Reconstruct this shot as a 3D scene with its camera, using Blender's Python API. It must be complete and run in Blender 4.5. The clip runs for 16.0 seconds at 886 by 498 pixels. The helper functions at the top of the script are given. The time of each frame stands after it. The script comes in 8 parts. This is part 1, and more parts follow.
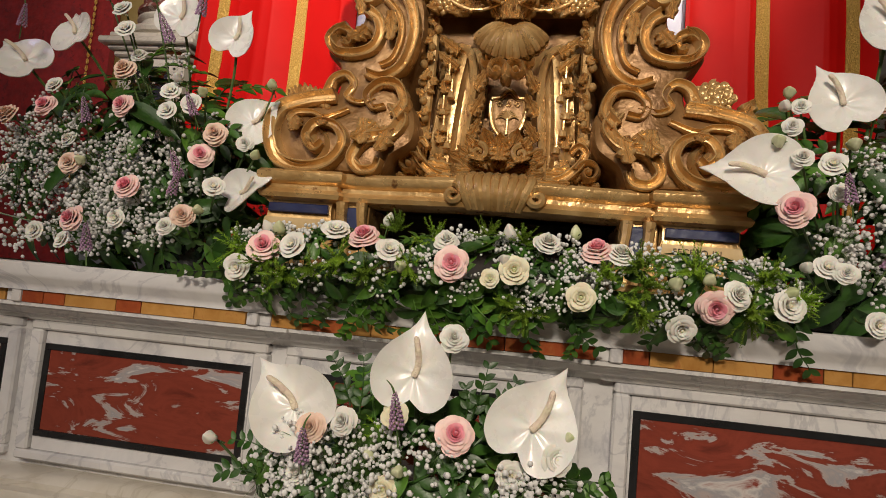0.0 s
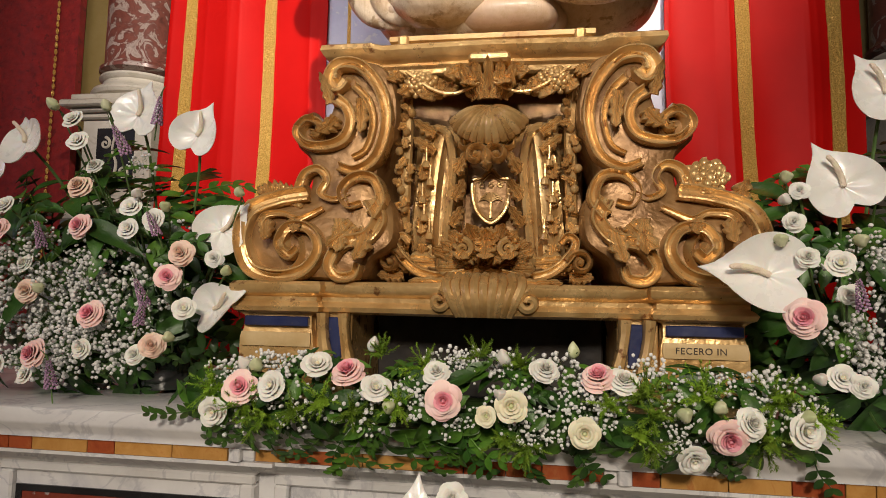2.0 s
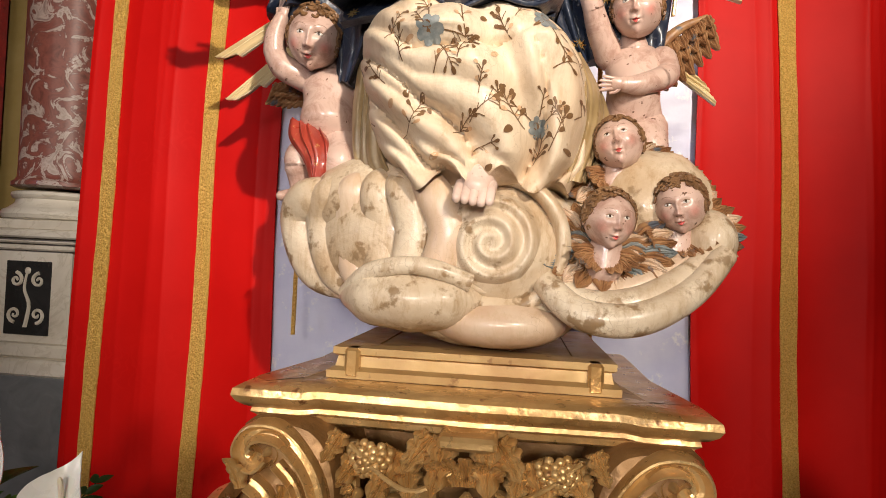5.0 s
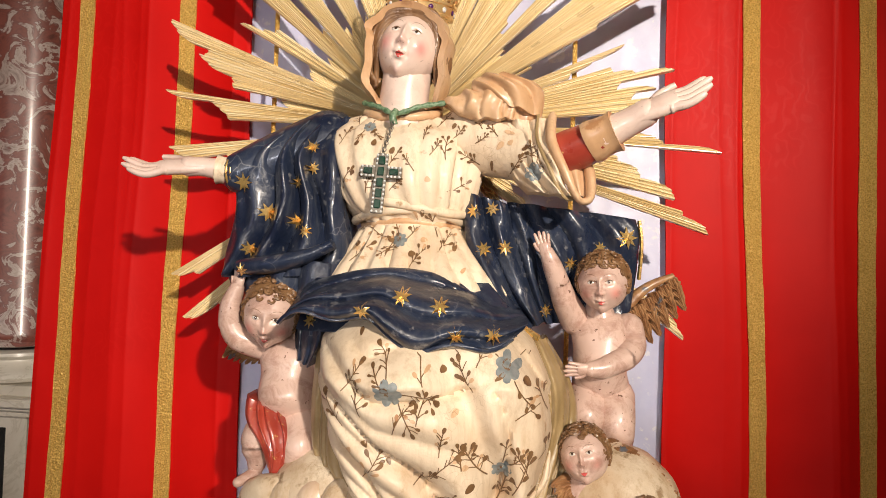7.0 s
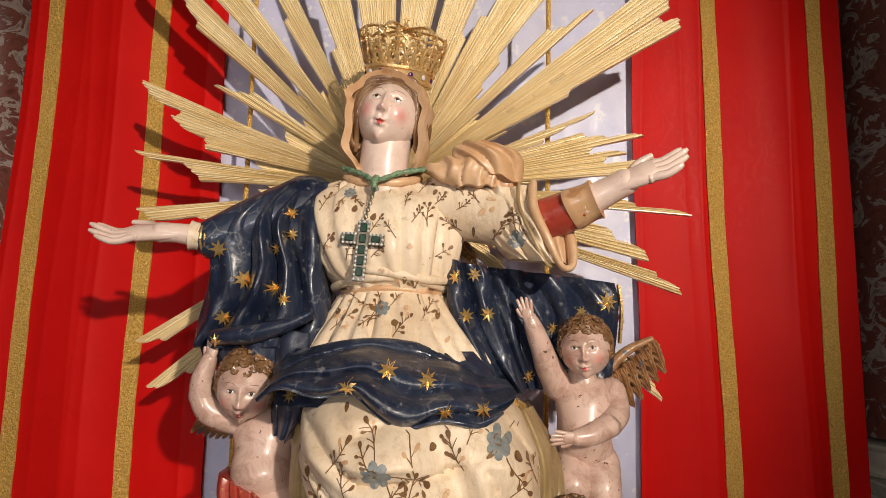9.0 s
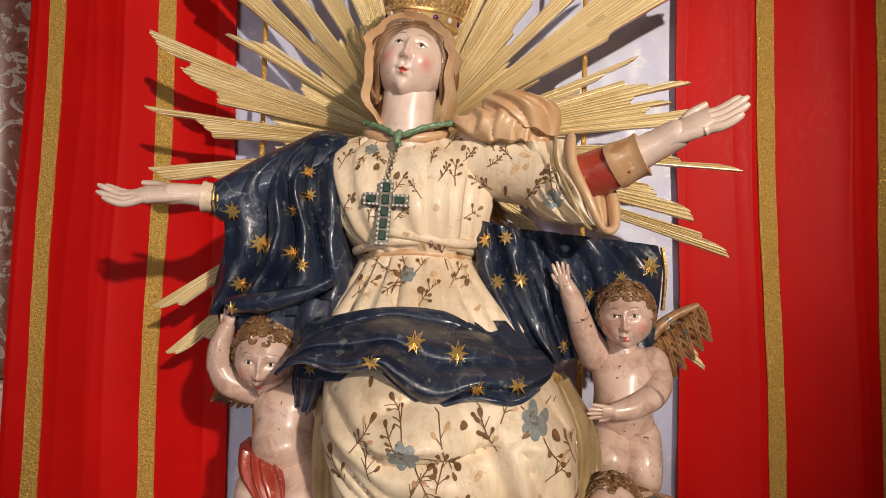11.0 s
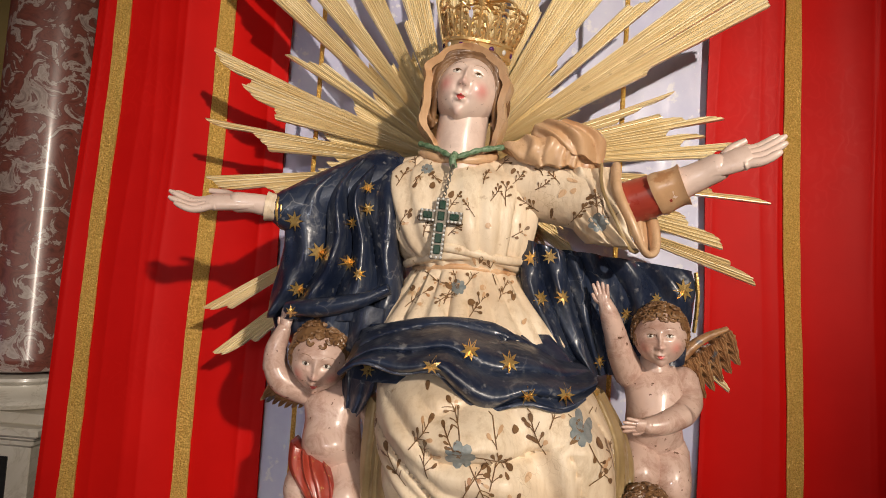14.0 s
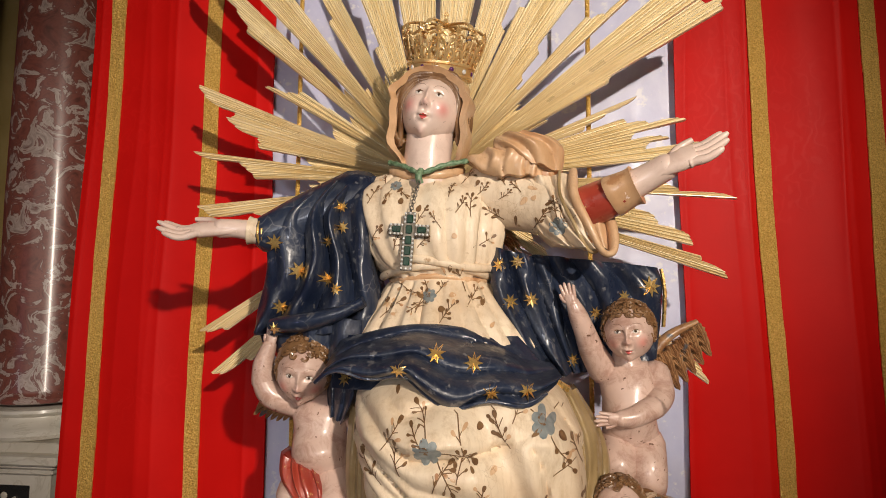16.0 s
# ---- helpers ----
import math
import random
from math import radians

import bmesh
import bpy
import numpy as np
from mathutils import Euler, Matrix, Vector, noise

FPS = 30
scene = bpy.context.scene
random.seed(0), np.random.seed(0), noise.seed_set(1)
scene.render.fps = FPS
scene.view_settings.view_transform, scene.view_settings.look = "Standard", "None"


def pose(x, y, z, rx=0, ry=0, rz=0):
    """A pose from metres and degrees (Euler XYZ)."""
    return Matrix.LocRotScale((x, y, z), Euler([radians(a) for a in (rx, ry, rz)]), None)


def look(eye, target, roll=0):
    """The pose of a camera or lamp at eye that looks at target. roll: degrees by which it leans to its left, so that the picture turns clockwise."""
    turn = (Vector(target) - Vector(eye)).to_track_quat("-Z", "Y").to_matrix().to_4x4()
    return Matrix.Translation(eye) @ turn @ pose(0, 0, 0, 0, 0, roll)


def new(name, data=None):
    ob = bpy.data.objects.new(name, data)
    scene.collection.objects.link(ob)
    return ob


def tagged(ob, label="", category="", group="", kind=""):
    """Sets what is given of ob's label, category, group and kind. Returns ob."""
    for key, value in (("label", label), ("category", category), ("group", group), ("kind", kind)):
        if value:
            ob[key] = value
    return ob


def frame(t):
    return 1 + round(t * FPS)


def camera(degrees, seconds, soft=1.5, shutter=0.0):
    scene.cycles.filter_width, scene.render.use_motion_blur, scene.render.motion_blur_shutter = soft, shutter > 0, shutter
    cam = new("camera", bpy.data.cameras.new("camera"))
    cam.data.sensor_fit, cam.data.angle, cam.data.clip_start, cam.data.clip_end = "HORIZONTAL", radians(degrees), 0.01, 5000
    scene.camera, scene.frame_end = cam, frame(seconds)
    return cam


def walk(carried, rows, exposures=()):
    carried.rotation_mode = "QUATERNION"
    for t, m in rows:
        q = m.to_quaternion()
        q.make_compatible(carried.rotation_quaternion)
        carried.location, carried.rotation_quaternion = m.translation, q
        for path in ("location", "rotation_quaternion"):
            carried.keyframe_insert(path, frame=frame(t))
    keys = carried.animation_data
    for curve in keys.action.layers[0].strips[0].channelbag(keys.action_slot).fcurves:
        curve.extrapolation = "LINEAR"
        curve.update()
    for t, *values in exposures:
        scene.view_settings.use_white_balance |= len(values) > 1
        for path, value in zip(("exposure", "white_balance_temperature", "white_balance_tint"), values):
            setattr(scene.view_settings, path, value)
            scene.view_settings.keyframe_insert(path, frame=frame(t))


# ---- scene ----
cam = camera(72.8, 16.0, 0.9)
METRES, EYE, TILT, LEAN, TURN = 2.2, 1.6, 5.0, -5.2, 9.0
ROWS = [
    (0.0, 0.0, 0.0, 0.0, 0.0, 0.0, 0.0),
    (0.5, 0.0098, 0.0072, 0.0027, -0.4, -1.91, 1.53),
    (1.0, 0.0195, 0.0252, 0.0182, -5.46, -4.29, 0.79),
    (1.5, -0.0001, 0.0294, 0.0677, -3.83, -2.29, 2.27),
    (2.0, 0.0058, 0.0324, 0.0989, -1.08, -0.34, 4.01),
    (2.5, 0.0065, 0.0419, 0.15, -4.08, -2.21, 3.61),
    (3.0, 0.0132, 0.0821, 0.2458, -2.64, -4.06, 2.96),
    (5.5, 0.0571, 0.2378, 0.4946, -2.26, -3.99, 2.23),
    (6.0, 0.0752, 0.2482, 0.5737, -3.61, -2.17, 2.84),
    (6.5, 0.077, 0.2538, 0.6503, -3.9, -2.72, 2.53),
    (7.0, 0.0757, 0.2515, 0.6929, -4.39, -4.26, 2.85),
    (7.5, 0.0737, 0.2427, 0.7017, -4.92, -2.86, 3.59),
    (8.0, 0.0736, 0.248, 0.7101, -7.29, -1.85, 3.68),
    (8.5, 0.0676, 0.2508, 0.7115, -8.93, -0.89, 3.38),
    (9.0, 0.0569, 0.2603, 0.7123, -8.31, -0.12, 3.14),
    (9.5, 0.0507, 0.272, 0.7149, -6.71, -0.88, 3.51),
    (12.0, 0.0597, 0.3073, 0.7168, -6.11, -5.12, 3.47),
    (12.5, 0.0455, 0.3082, 0.7161, -6.6, -4.97, 2.49),
    (13.0, 0.0319, 0.2972, 0.7177, -5.39, -4.78, 1.76),
    (13.5, 0.0202, 0.2753, 0.7188, -5.47, -3.17, 1.1),
    (14.0, 0.0161, 0.2719, 0.7174, -5.56, -2.41, 0.96),
    (14.5, 0.021, 0.2691, 0.7153, -5.84, -2.24, 1.75),
    (15.0, 0.0328, 0.2602, 0.7143, -4.9, -1.88, 2.81),
    (15.5, 0.0473, 0.246, 0.7134, -4.07, -1.47, 4.1),
    (16.0, 0.0565, 0.2403, 0.7121, -3.91, -0.85, 4.47),
]
walk(cam, [(t, pose(0, 0, EYE, TILT, LEAN, TURN) @ pose(METRES * x, METRES * y, METRES * z, 90 + pitch, roll, yaw)) for t, x, y, z, yaw, pitch, roll in ROWS],
     exposures=[(0.0, 0.66), (3.2, 0.70), (5.5, 0.26), (7.0, 0.18), (8.5, -0.16), (9.5, -0.28), (12.0, -0.32), (16.0, -0.27)])

# ---- light: the church's soft room light and one spotlight from the nave ----
world = bpy.data.worlds.new("church_air")
scene.world = world
world.use_nodes = True
world.node_tree.nodes["Background"].inputs[0].default_value = (0.9, 0.85, 0.8, 1)
world.node_tree.nodes["Background"].inputs[1].default_value = 0.02


def lamp(name, kind, energy, eye, target, colour, size=0.1, size_y=None, cone=60):
    data = bpy.data.lights.new(name, kind)
    data.energy, data.color = energy, colour
    if kind == "AREA":
        data.shape, data.size, data.size_y = "RECTANGLE", size, size_y or size
    else:
        data.shadow_soft_size = size
    if kind == "SPOT":
        data.spot_size, data.spot_blend = radians(cone), 1.0
    ob = new(name, data)
    ob.matrix_world = look(eye, target)
    return ob


lamp("spotlight", "SPOT", 1080, (1.75, -2.4, 4.55), (-0.18, 1.75, 3.60), (1.0, 0.87, 0.73), 0.06, cone=36)
lamp("altar_spotlight", "SPOT", 270, (0.25, -2.6, 3.3), (-0.10, 1.3, 1.80), (1.0, 0.87, 0.72), 0.25, cone=43)
lamp("led_spotlight", "SPOT", 90, (-0.75, -2.3, 3.3), (-0.28, 1.4, 3.15), (0.90, 0.91, 1.0), 0.12, cone=46)
lamp("nave_light", "AREA", 34, (-1.5, -2.6, 4.4), (-0.5, 1.5, 2.0), (1.0, 0.90, 0.78), 3.0, 2.0)
lamp("window_light", "AREA", 3, (-3.2, -0.6, 3.3), (-0.6, 1.8, 2.6), (0.55, 0.52, 1.0), 0.14, 0.4)

# ---- materials ----
def node(nt, kind, **values):
    n = nt.nodes.new(kind)
    for key, value in values.items():
        n.inputs[key].default_value = value
    return n


def ramp(nt, fac, stops):
    r = nt.nodes.new("ShaderNodeValToRGB")
    el = r.color_ramp.elements
    while len(el) < len(stops):
        el.new(0.5)
    for e, (p, c) in zip(el, stops):
        e.position, e.color = p, (*c, 1)
    nt.links.new(fac, r.inputs[0])
    return r.outputs[0]


def base_mat(name, rough, metal, coat=0.0, sheen=0.0, sss=0.0):
    m = bpy.data.materials.new(name)
    m.use_nodes = True
    nt = m.node_tree
    p = nt.nodes["Principled BSDF"]
    p.inputs["Roughness"].default_value, p.inputs["Metallic"].default_value = rough, metal
    p.inputs["Coat Weight"].default_value, p.inputs["Coat Roughness"].default_value = coat, 0.15
    p.inputs["Sheen Weight"].default_value = sheen
    if sss:
        p.inputs["Subsurface Weight"].default_value, p.inputs["Subsurface Scale"].default_value = sss, 0.01
    co = nt.nodes.new("ShaderNodeTexCoord")
    info = nt.nodes.new("ShaderNodeObjectInfo")
    shift = node(nt, "ShaderNodeVectorMath")
    shift.operation = "SCALE"
    comb = nt.nodes.new("ShaderNodeCombineXYZ")
    for i in range(3):
        nt.links.new(info.outputs["Random"], comb.inputs[i])
    nt.links.new(comb.outputs[0], shift.inputs[0])
    shift.inputs["Scale"].default_value = 7.0
    add = nt.nodes.new("ShaderNodeVectorMath")
    nt.links.new(co.outputs["Object"], add.inputs[0])
    nt.links.new(shift.outputs[0], add.inputs[1])
    return m, nt, p, add.outputs[0], info.outputs["Random"]


def tex(nt, vec, scale, detail=5.0, rough=0.55, distortion=0.0):
    n = node(nt, "ShaderNodeTexNoise", Scale=scale, Detail=detail, Roughness=rough, Distortion=distortion)
    nt.links.new(vec, n.inputs["Vector"])
    return n.outputs["Fac"]


def bump(nt, p, height, strength, distance=0.004):
    b = node(nt, "ShaderNodeBump", Strength=strength, Distance=distance)
    nt.links.new(height, b.inputs["Height"])
    nt.links.new(b.outputs[0], p.inputs["Normal"])


def mix(nt, fac, a, b, mode="MIX"):
    n = nt.nodes.new("ShaderNodeMix")
    n.data_type, n.blend_type = "RGBA", mode
    for sock, v in ((n.inputs[0], fac), (n.inputs[6], a), (n.inputs[7], b)):
        if hasattr(v, "is_linked"):
            nt.links.new(v, sock)
        else:
            sock.default_value = v if isinstance(v, float) else (*v, 1)
    return n.outputs[2]


def mat(name, c1, c2, scale=18, rough=0.5, metal=0.0, bumps=0.15, bscale=140, fleck=None, fscale=60, coat=0.0, sheen=0.0,
        sss=0.0, vary=0.0, wear=0.62, cracks=None):
    """Two tones at one scale, flecks of a third at another, fine relief, a shift of tone from object to object."""
    m, nt, p, vec, rnd = base_mat(name, rough, metal, coat, sheen, sss)
    col = ramp(nt, tex(nt, vec, scale), [(0.35, c1), (0.65, c2)])
    if fleck:
        f = ramp(nt, tex(nt, vec, fscale, 4, 0.6), [(wear - 0.03, (0, 0, 0)), (wear + 0.04, (1, 1, 1))])
        col = mix(nt, f, col, fleck)
    if cracks:
        v = node(nt, "ShaderNodeTexVoronoi", Scale=cracks[0])
        v.feature = "DISTANCE_TO_EDGE"
        nt.links.new(mix(nt, 0.02, vec, tex_colour(nt, vec, 40.0)), v.inputs["Vector"])
        line = ramp(nt, v.outputs["Distance"], [(0.0, (0.7, 0.7, 0.7)), (0.03, (0, 0, 0))])
        line = mix(nt, 1.0, line, ramp(nt, tex(nt, vec, 9, 3), [(0.55, (0, 0, 0)), (0.7, (1, 1, 1))]), "MULTIPLY")
        col = mix(nt, line, col, cracks[1])
        streak = node(nt, "ShaderNodeTexNoise", Scale=22.0, Detail=6.0, Roughness=0.75)
        sm = nt.nodes.new("ShaderNodeMapping")
        sm.inputs["Scale"].default_value = (2.2, 2.2, 0.45)
        nt.links.new(vec, sm.inputs["Vector"])
        nt.links.new(sm.outputs[0], streak.inputs["Vector"])
        col = mix(nt, ramp(nt, streak.outputs["Fac"], [(0.48, (0, 0, 0)), (0.74, (0.8, 0.8, 0.8))]), col, cracks[2])
    if vary:
        lo, hi = (1 - vary,) * 3, (1 + vary,) * 3
        col = mix(nt, 1.0, col, ramp(nt, rnd, [(0, lo), (1, hi)]), "MULTIPLY")
    nt.links.new(col, p.inputs["Base Color"])
    r = ramp(nt, tex(nt, vec, scale * 2.3), [(0.3, (rough * 0.75,) * 3), (0.7, (min(1, rough * 1.25),) * 3)])
    nt.links.new(r, p.inputs["Roughness"])
    coarse = node(nt, "ShaderNodeMath")
    coarse.operation = "MULTIPLY_ADD"
    coarse.inputs[1].default_value = 2.2
    nt.links.new(tex(nt, vec, bscale * 0.22, 3), coarse.inputs[0])
    nt.links.new(tex(nt, vec, bscale, 3), coarse.inputs[2])
    bump(nt, p, coarse.outputs[0], bumps)
    return m


def marble(name, stops, scale, rough=0.2, veins=None, distortion=1.2, stretch=None):
    m, nt, p, vec, rnd = base_mat(name, rough, 0, 0.15)
    if stretch:
        sm = nt.nodes.new("ShaderNodeMapping")
        sm.inputs["Scale"].default_value = stretch
        sm.inputs["Rotation"].default_value = (0, 0.25, 0)
        nt.links.new(vec, sm.inputs["Vector"])
        vec = sm.outputs[0]
    fac = tex(nt, vec, scale, 8, 0.62, distortion)
    col = ramp(nt, fac, stops)
    if veins:
        v = tex(nt, vec, scale * 0.6, 6, 0.6, 2.2)
        band = ramp(nt, v, [(0.475, (0, 0, 0)), (0.497, (1, 1, 1)), (0.503, (1, 1, 1)), (0.53, (0, 0, 0))])
        col = mix(nt, band, col, mix(nt, 0.5, veins, col))
    grime = ramp(nt, tex(nt, vec, 3.0, 5), [(0.3, (0.82, 0.80, 0.77)), (0.6, (1, 1, 1))])
    nt.links.new(mix(nt, 1.0, col, grime, "MULTIPLY"), p.inputs["Base Color"])
    bump(nt, p, tex(nt, vec, 60, 4), 0.06)
    return m


def cloth_red():
    """Damask: a tone-on-tone scrollwork, satin ground, faint weave."""
    m, nt, p, vec, rnd = base_mat("red_damask", 0.5, 0)
    w = node(nt, "ShaderNodeTexVoronoi", Scale=5.5)
    w.feature = "DISTANCE_TO_EDGE"
    warp = mix(nt, 0.14, vec, tex_colour(nt, vec, 5.0))
    nt.links.new(warp, w.inputs["Vector"])
    wave = node(nt, "ShaderNodeTexWave", Scale=9.0, Distortion=14.0, Detail=1.0)
    wave.inputs["Detail Scale"].default_value = 2.2
    nt.links.new(vec, wave.inputs["Vector"])
    pat = ramp(nt, wave.outputs["Fac"], [(0.72, (0, 0, 0)), (0.95, (1, 1, 1))])
    patch = ramp(nt, tex(nt, vec, 2.2, 2), [(0.5, (0, 0, 0)), (0.62, (1, 1, 1))])
    pat = mix(nt, 1.0, pat, patch, "MULTIPLY")
    ground = ramp(nt, tex(nt, vec, 3.0, 5), [(0.3, (0.52, 0.004, 0.003)), (0.7, (0.63, 0.007, 0.005))])
    p.inputs["Specular IOR Level"].default_value = 0.12
    col = mix(nt, mix(nt, 0.8, pat, (0, 0, 0)), ground, (0.66, 0.014, 0.010))
    nt.links.new(col, p.inputs["Base Color"])
    nt.links.new(ramp(nt, pat, [(0, (0.5,) * 3), (1, (0.45,) * 3)]), p.inputs["Roughness"])
    bump(nt, p, tex(nt, vec, 420, 2), 0.10, 0.002)
    return m


def tex_colour(nt, vec, scale):
    n = node(nt, "ShaderNodeTexNoise", Scale=scale, Detail=2.0)
    nt.links.new(vec, n.inputs["Vector"])
    return n.outputs["Color"]


WHITE_MARBLE = marble("white_marble", [(0.25, (0.50, 0.50, 0.53)), (0.45, (0.70, 0.69, 0.69)), (0.7, (0.80, 0.79, 0.78))], 5.0, 0.22, (0.42, 0.42, 0.46))
CREAM_MARBLE = marble("cream_marble", [(0.3, (0.62, 0.57, 0.48)), (0.7, (0.76, 0.72, 0.64))], 6.0, 0.3, (0.5, 0.45, 0.36))
RED_MARBLE = marble("red_marble", [(0.30, (0.13, 0.030, 0.022)), (0.46, (0.26, 0.055, 0.035)), (0.54, (0.21, 0.045, 0.03)), (0.565, (0.45, 0.38, 0.36)),
                                   (0.62, (0.34, 0.33, 0.35)), (0.68, (0.62, 0.58, 0.56)), (0.74, (0.24, 0.05, 0.035))], 12.0, 0.13, None, 0.9, (0.55, 1.0, 1.7))
COLUMN_MARBLE = marble("brown_red_column_marble", [(0.30, (0.12, 0.04, 0.032)), (0.46, (0.25, 0.08, 0.06)), (0.53, (0.17, 0.055, 0.045)), (0.57, (0.50, 0.40, 0.36)),
                                       (0.66, (0.30, 0.22, 0.20)), (0.72, (0.16, 0.05, 0.04))], 13.0, 0.34, None, 1.4)
BLACK_MARBLE = marble("black_marble", [(0.3, (0.012, 0.012, 0.013)), (0.7, (0.03, 0.03, 0.032))], 8.0, 0.2)
GREY_MARBLE = marble("grey_marble", [(0.3, (0.12, 0.13, 0.14)), (0.7, (0.2, 0.21, 0.22))], 8.0, 0.35)
JASPER = marble("red_jasper", [(0.3, (0.24, 0.045, 0.02)), (0.55, (0.36, 0.085, 0.03)), (0.7, (0.45, 0.16, 0.05))], 14.0, 0.12)
OCHRE = marble("ochre_marble", [(0.3, (0.42, 0.19, 0.045)), (0.6, (0.56, 0.30, 0.09)), (0.75, (0.42, 0.13, 0.04))], 16.0, 0.12)
PLASTER = mat("warm_plaster", (0.50, 0.45, 0.36), (0.58, 0.53, 0.44), 3, 0.85, 0, 0.2, 60)
STONE_FLOOR = marble("floor_stone", [(0.3, (0.35, 0.31, 0.26)), (0.7, (0.5, 0.45, 0.38))], 3.0, 0.3)
OLIVE = mat("olive_painted_wall", (0.24, 0.17, 0.05), (0.30, 0.22, 0.08), 5, 0.7, 0, 0.1, 60)
# near-black colour that stands for the shade in the hollow under the pedestal
VOID_SHADE = mat("dark_void_wood", (0.012, 0.010, 0.009), (0.03, 0.022, 0.016), 12, 0.7, 0, 0.1, 80)
RED_CLOTH = cloth_red()
RED_DARK = mat("dark_red_damask", (0.22, 0.006, 0.008), (0.36, 0.012, 0.012), 22, 0.6, 0, 0.3, 60, (0.16, 0.004, 0.005), 30, sheen=0.2)
WHITE_CLOTH = mat("lilac_white_silk", (0.52, 0.53, 0.74), (0.64, 0.65, 0.82), 7, 0.4, 0, 0.25, 30, (0.74, 0.74, 0.82), 24, sheen=0.3)
TRIM_GOLD = mat("gold_braid", (0.66, 0.36, 0.06), (0.95, 0.62, 0.17), 230, 0.34, 0.35, 1.0, 420, (0.42, 0.20, 0.03), 330, wear=0.68)
GILT = mat("old_gilding", (0.50, 0.29, 0.10), (0.74, 0.50, 0.22), 12, 0.31, 0.5, 0.45, 70, (0.26, 0.12, 0.045), 30, wear=0.66)
# darker copy of the gilding, with the shade of the recesses in its colour
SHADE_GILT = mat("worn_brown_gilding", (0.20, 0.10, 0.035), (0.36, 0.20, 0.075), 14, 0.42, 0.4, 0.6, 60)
GILT_DULL = mat("dull_gilded_wood", (0.38, 0.22, 0.085), (0.54, 0.36, 0.15), 7, 0.5, 0.3, 0.3, 50, (0.27, 0.14, 0.055), 30, wear=0.64)
BLUE_PAINT = mat("dark_blue_paint", (0.012, 0.018, 0.07), (0.025, 0.035, 0.11), 12, 0.35, 0, 0.2, 60, (0.10, 0.08, 0.07), 60, coat=0.3, wear=0.68)
PARCHMENT = mat("painted_scroll_band", (0.52, 0.36, 0.16), (0.62, 0.46, 0.24), 20, 0.5, 0.1, 0.2, 60)
INK = mat("dark_ink", (0.03, 0.02, 0.012), (0.05, 0.03, 0.02), 30, 0.6)
RAY_GOLD = mat("pale_gilded_rays", (0.80, 0.65, 0.37), (0.90, 0.78, 0.53), 6, 0.34, 0.08, 0.12, 50, (0.62, 0.44, 0.20), 40, coat=0.1, wear=0.72)


# ---- mesh tools ----
def unit(v):
    v = np.asarray(v, float)
    return v / (np.linalg.norm(v) + 1e-12)


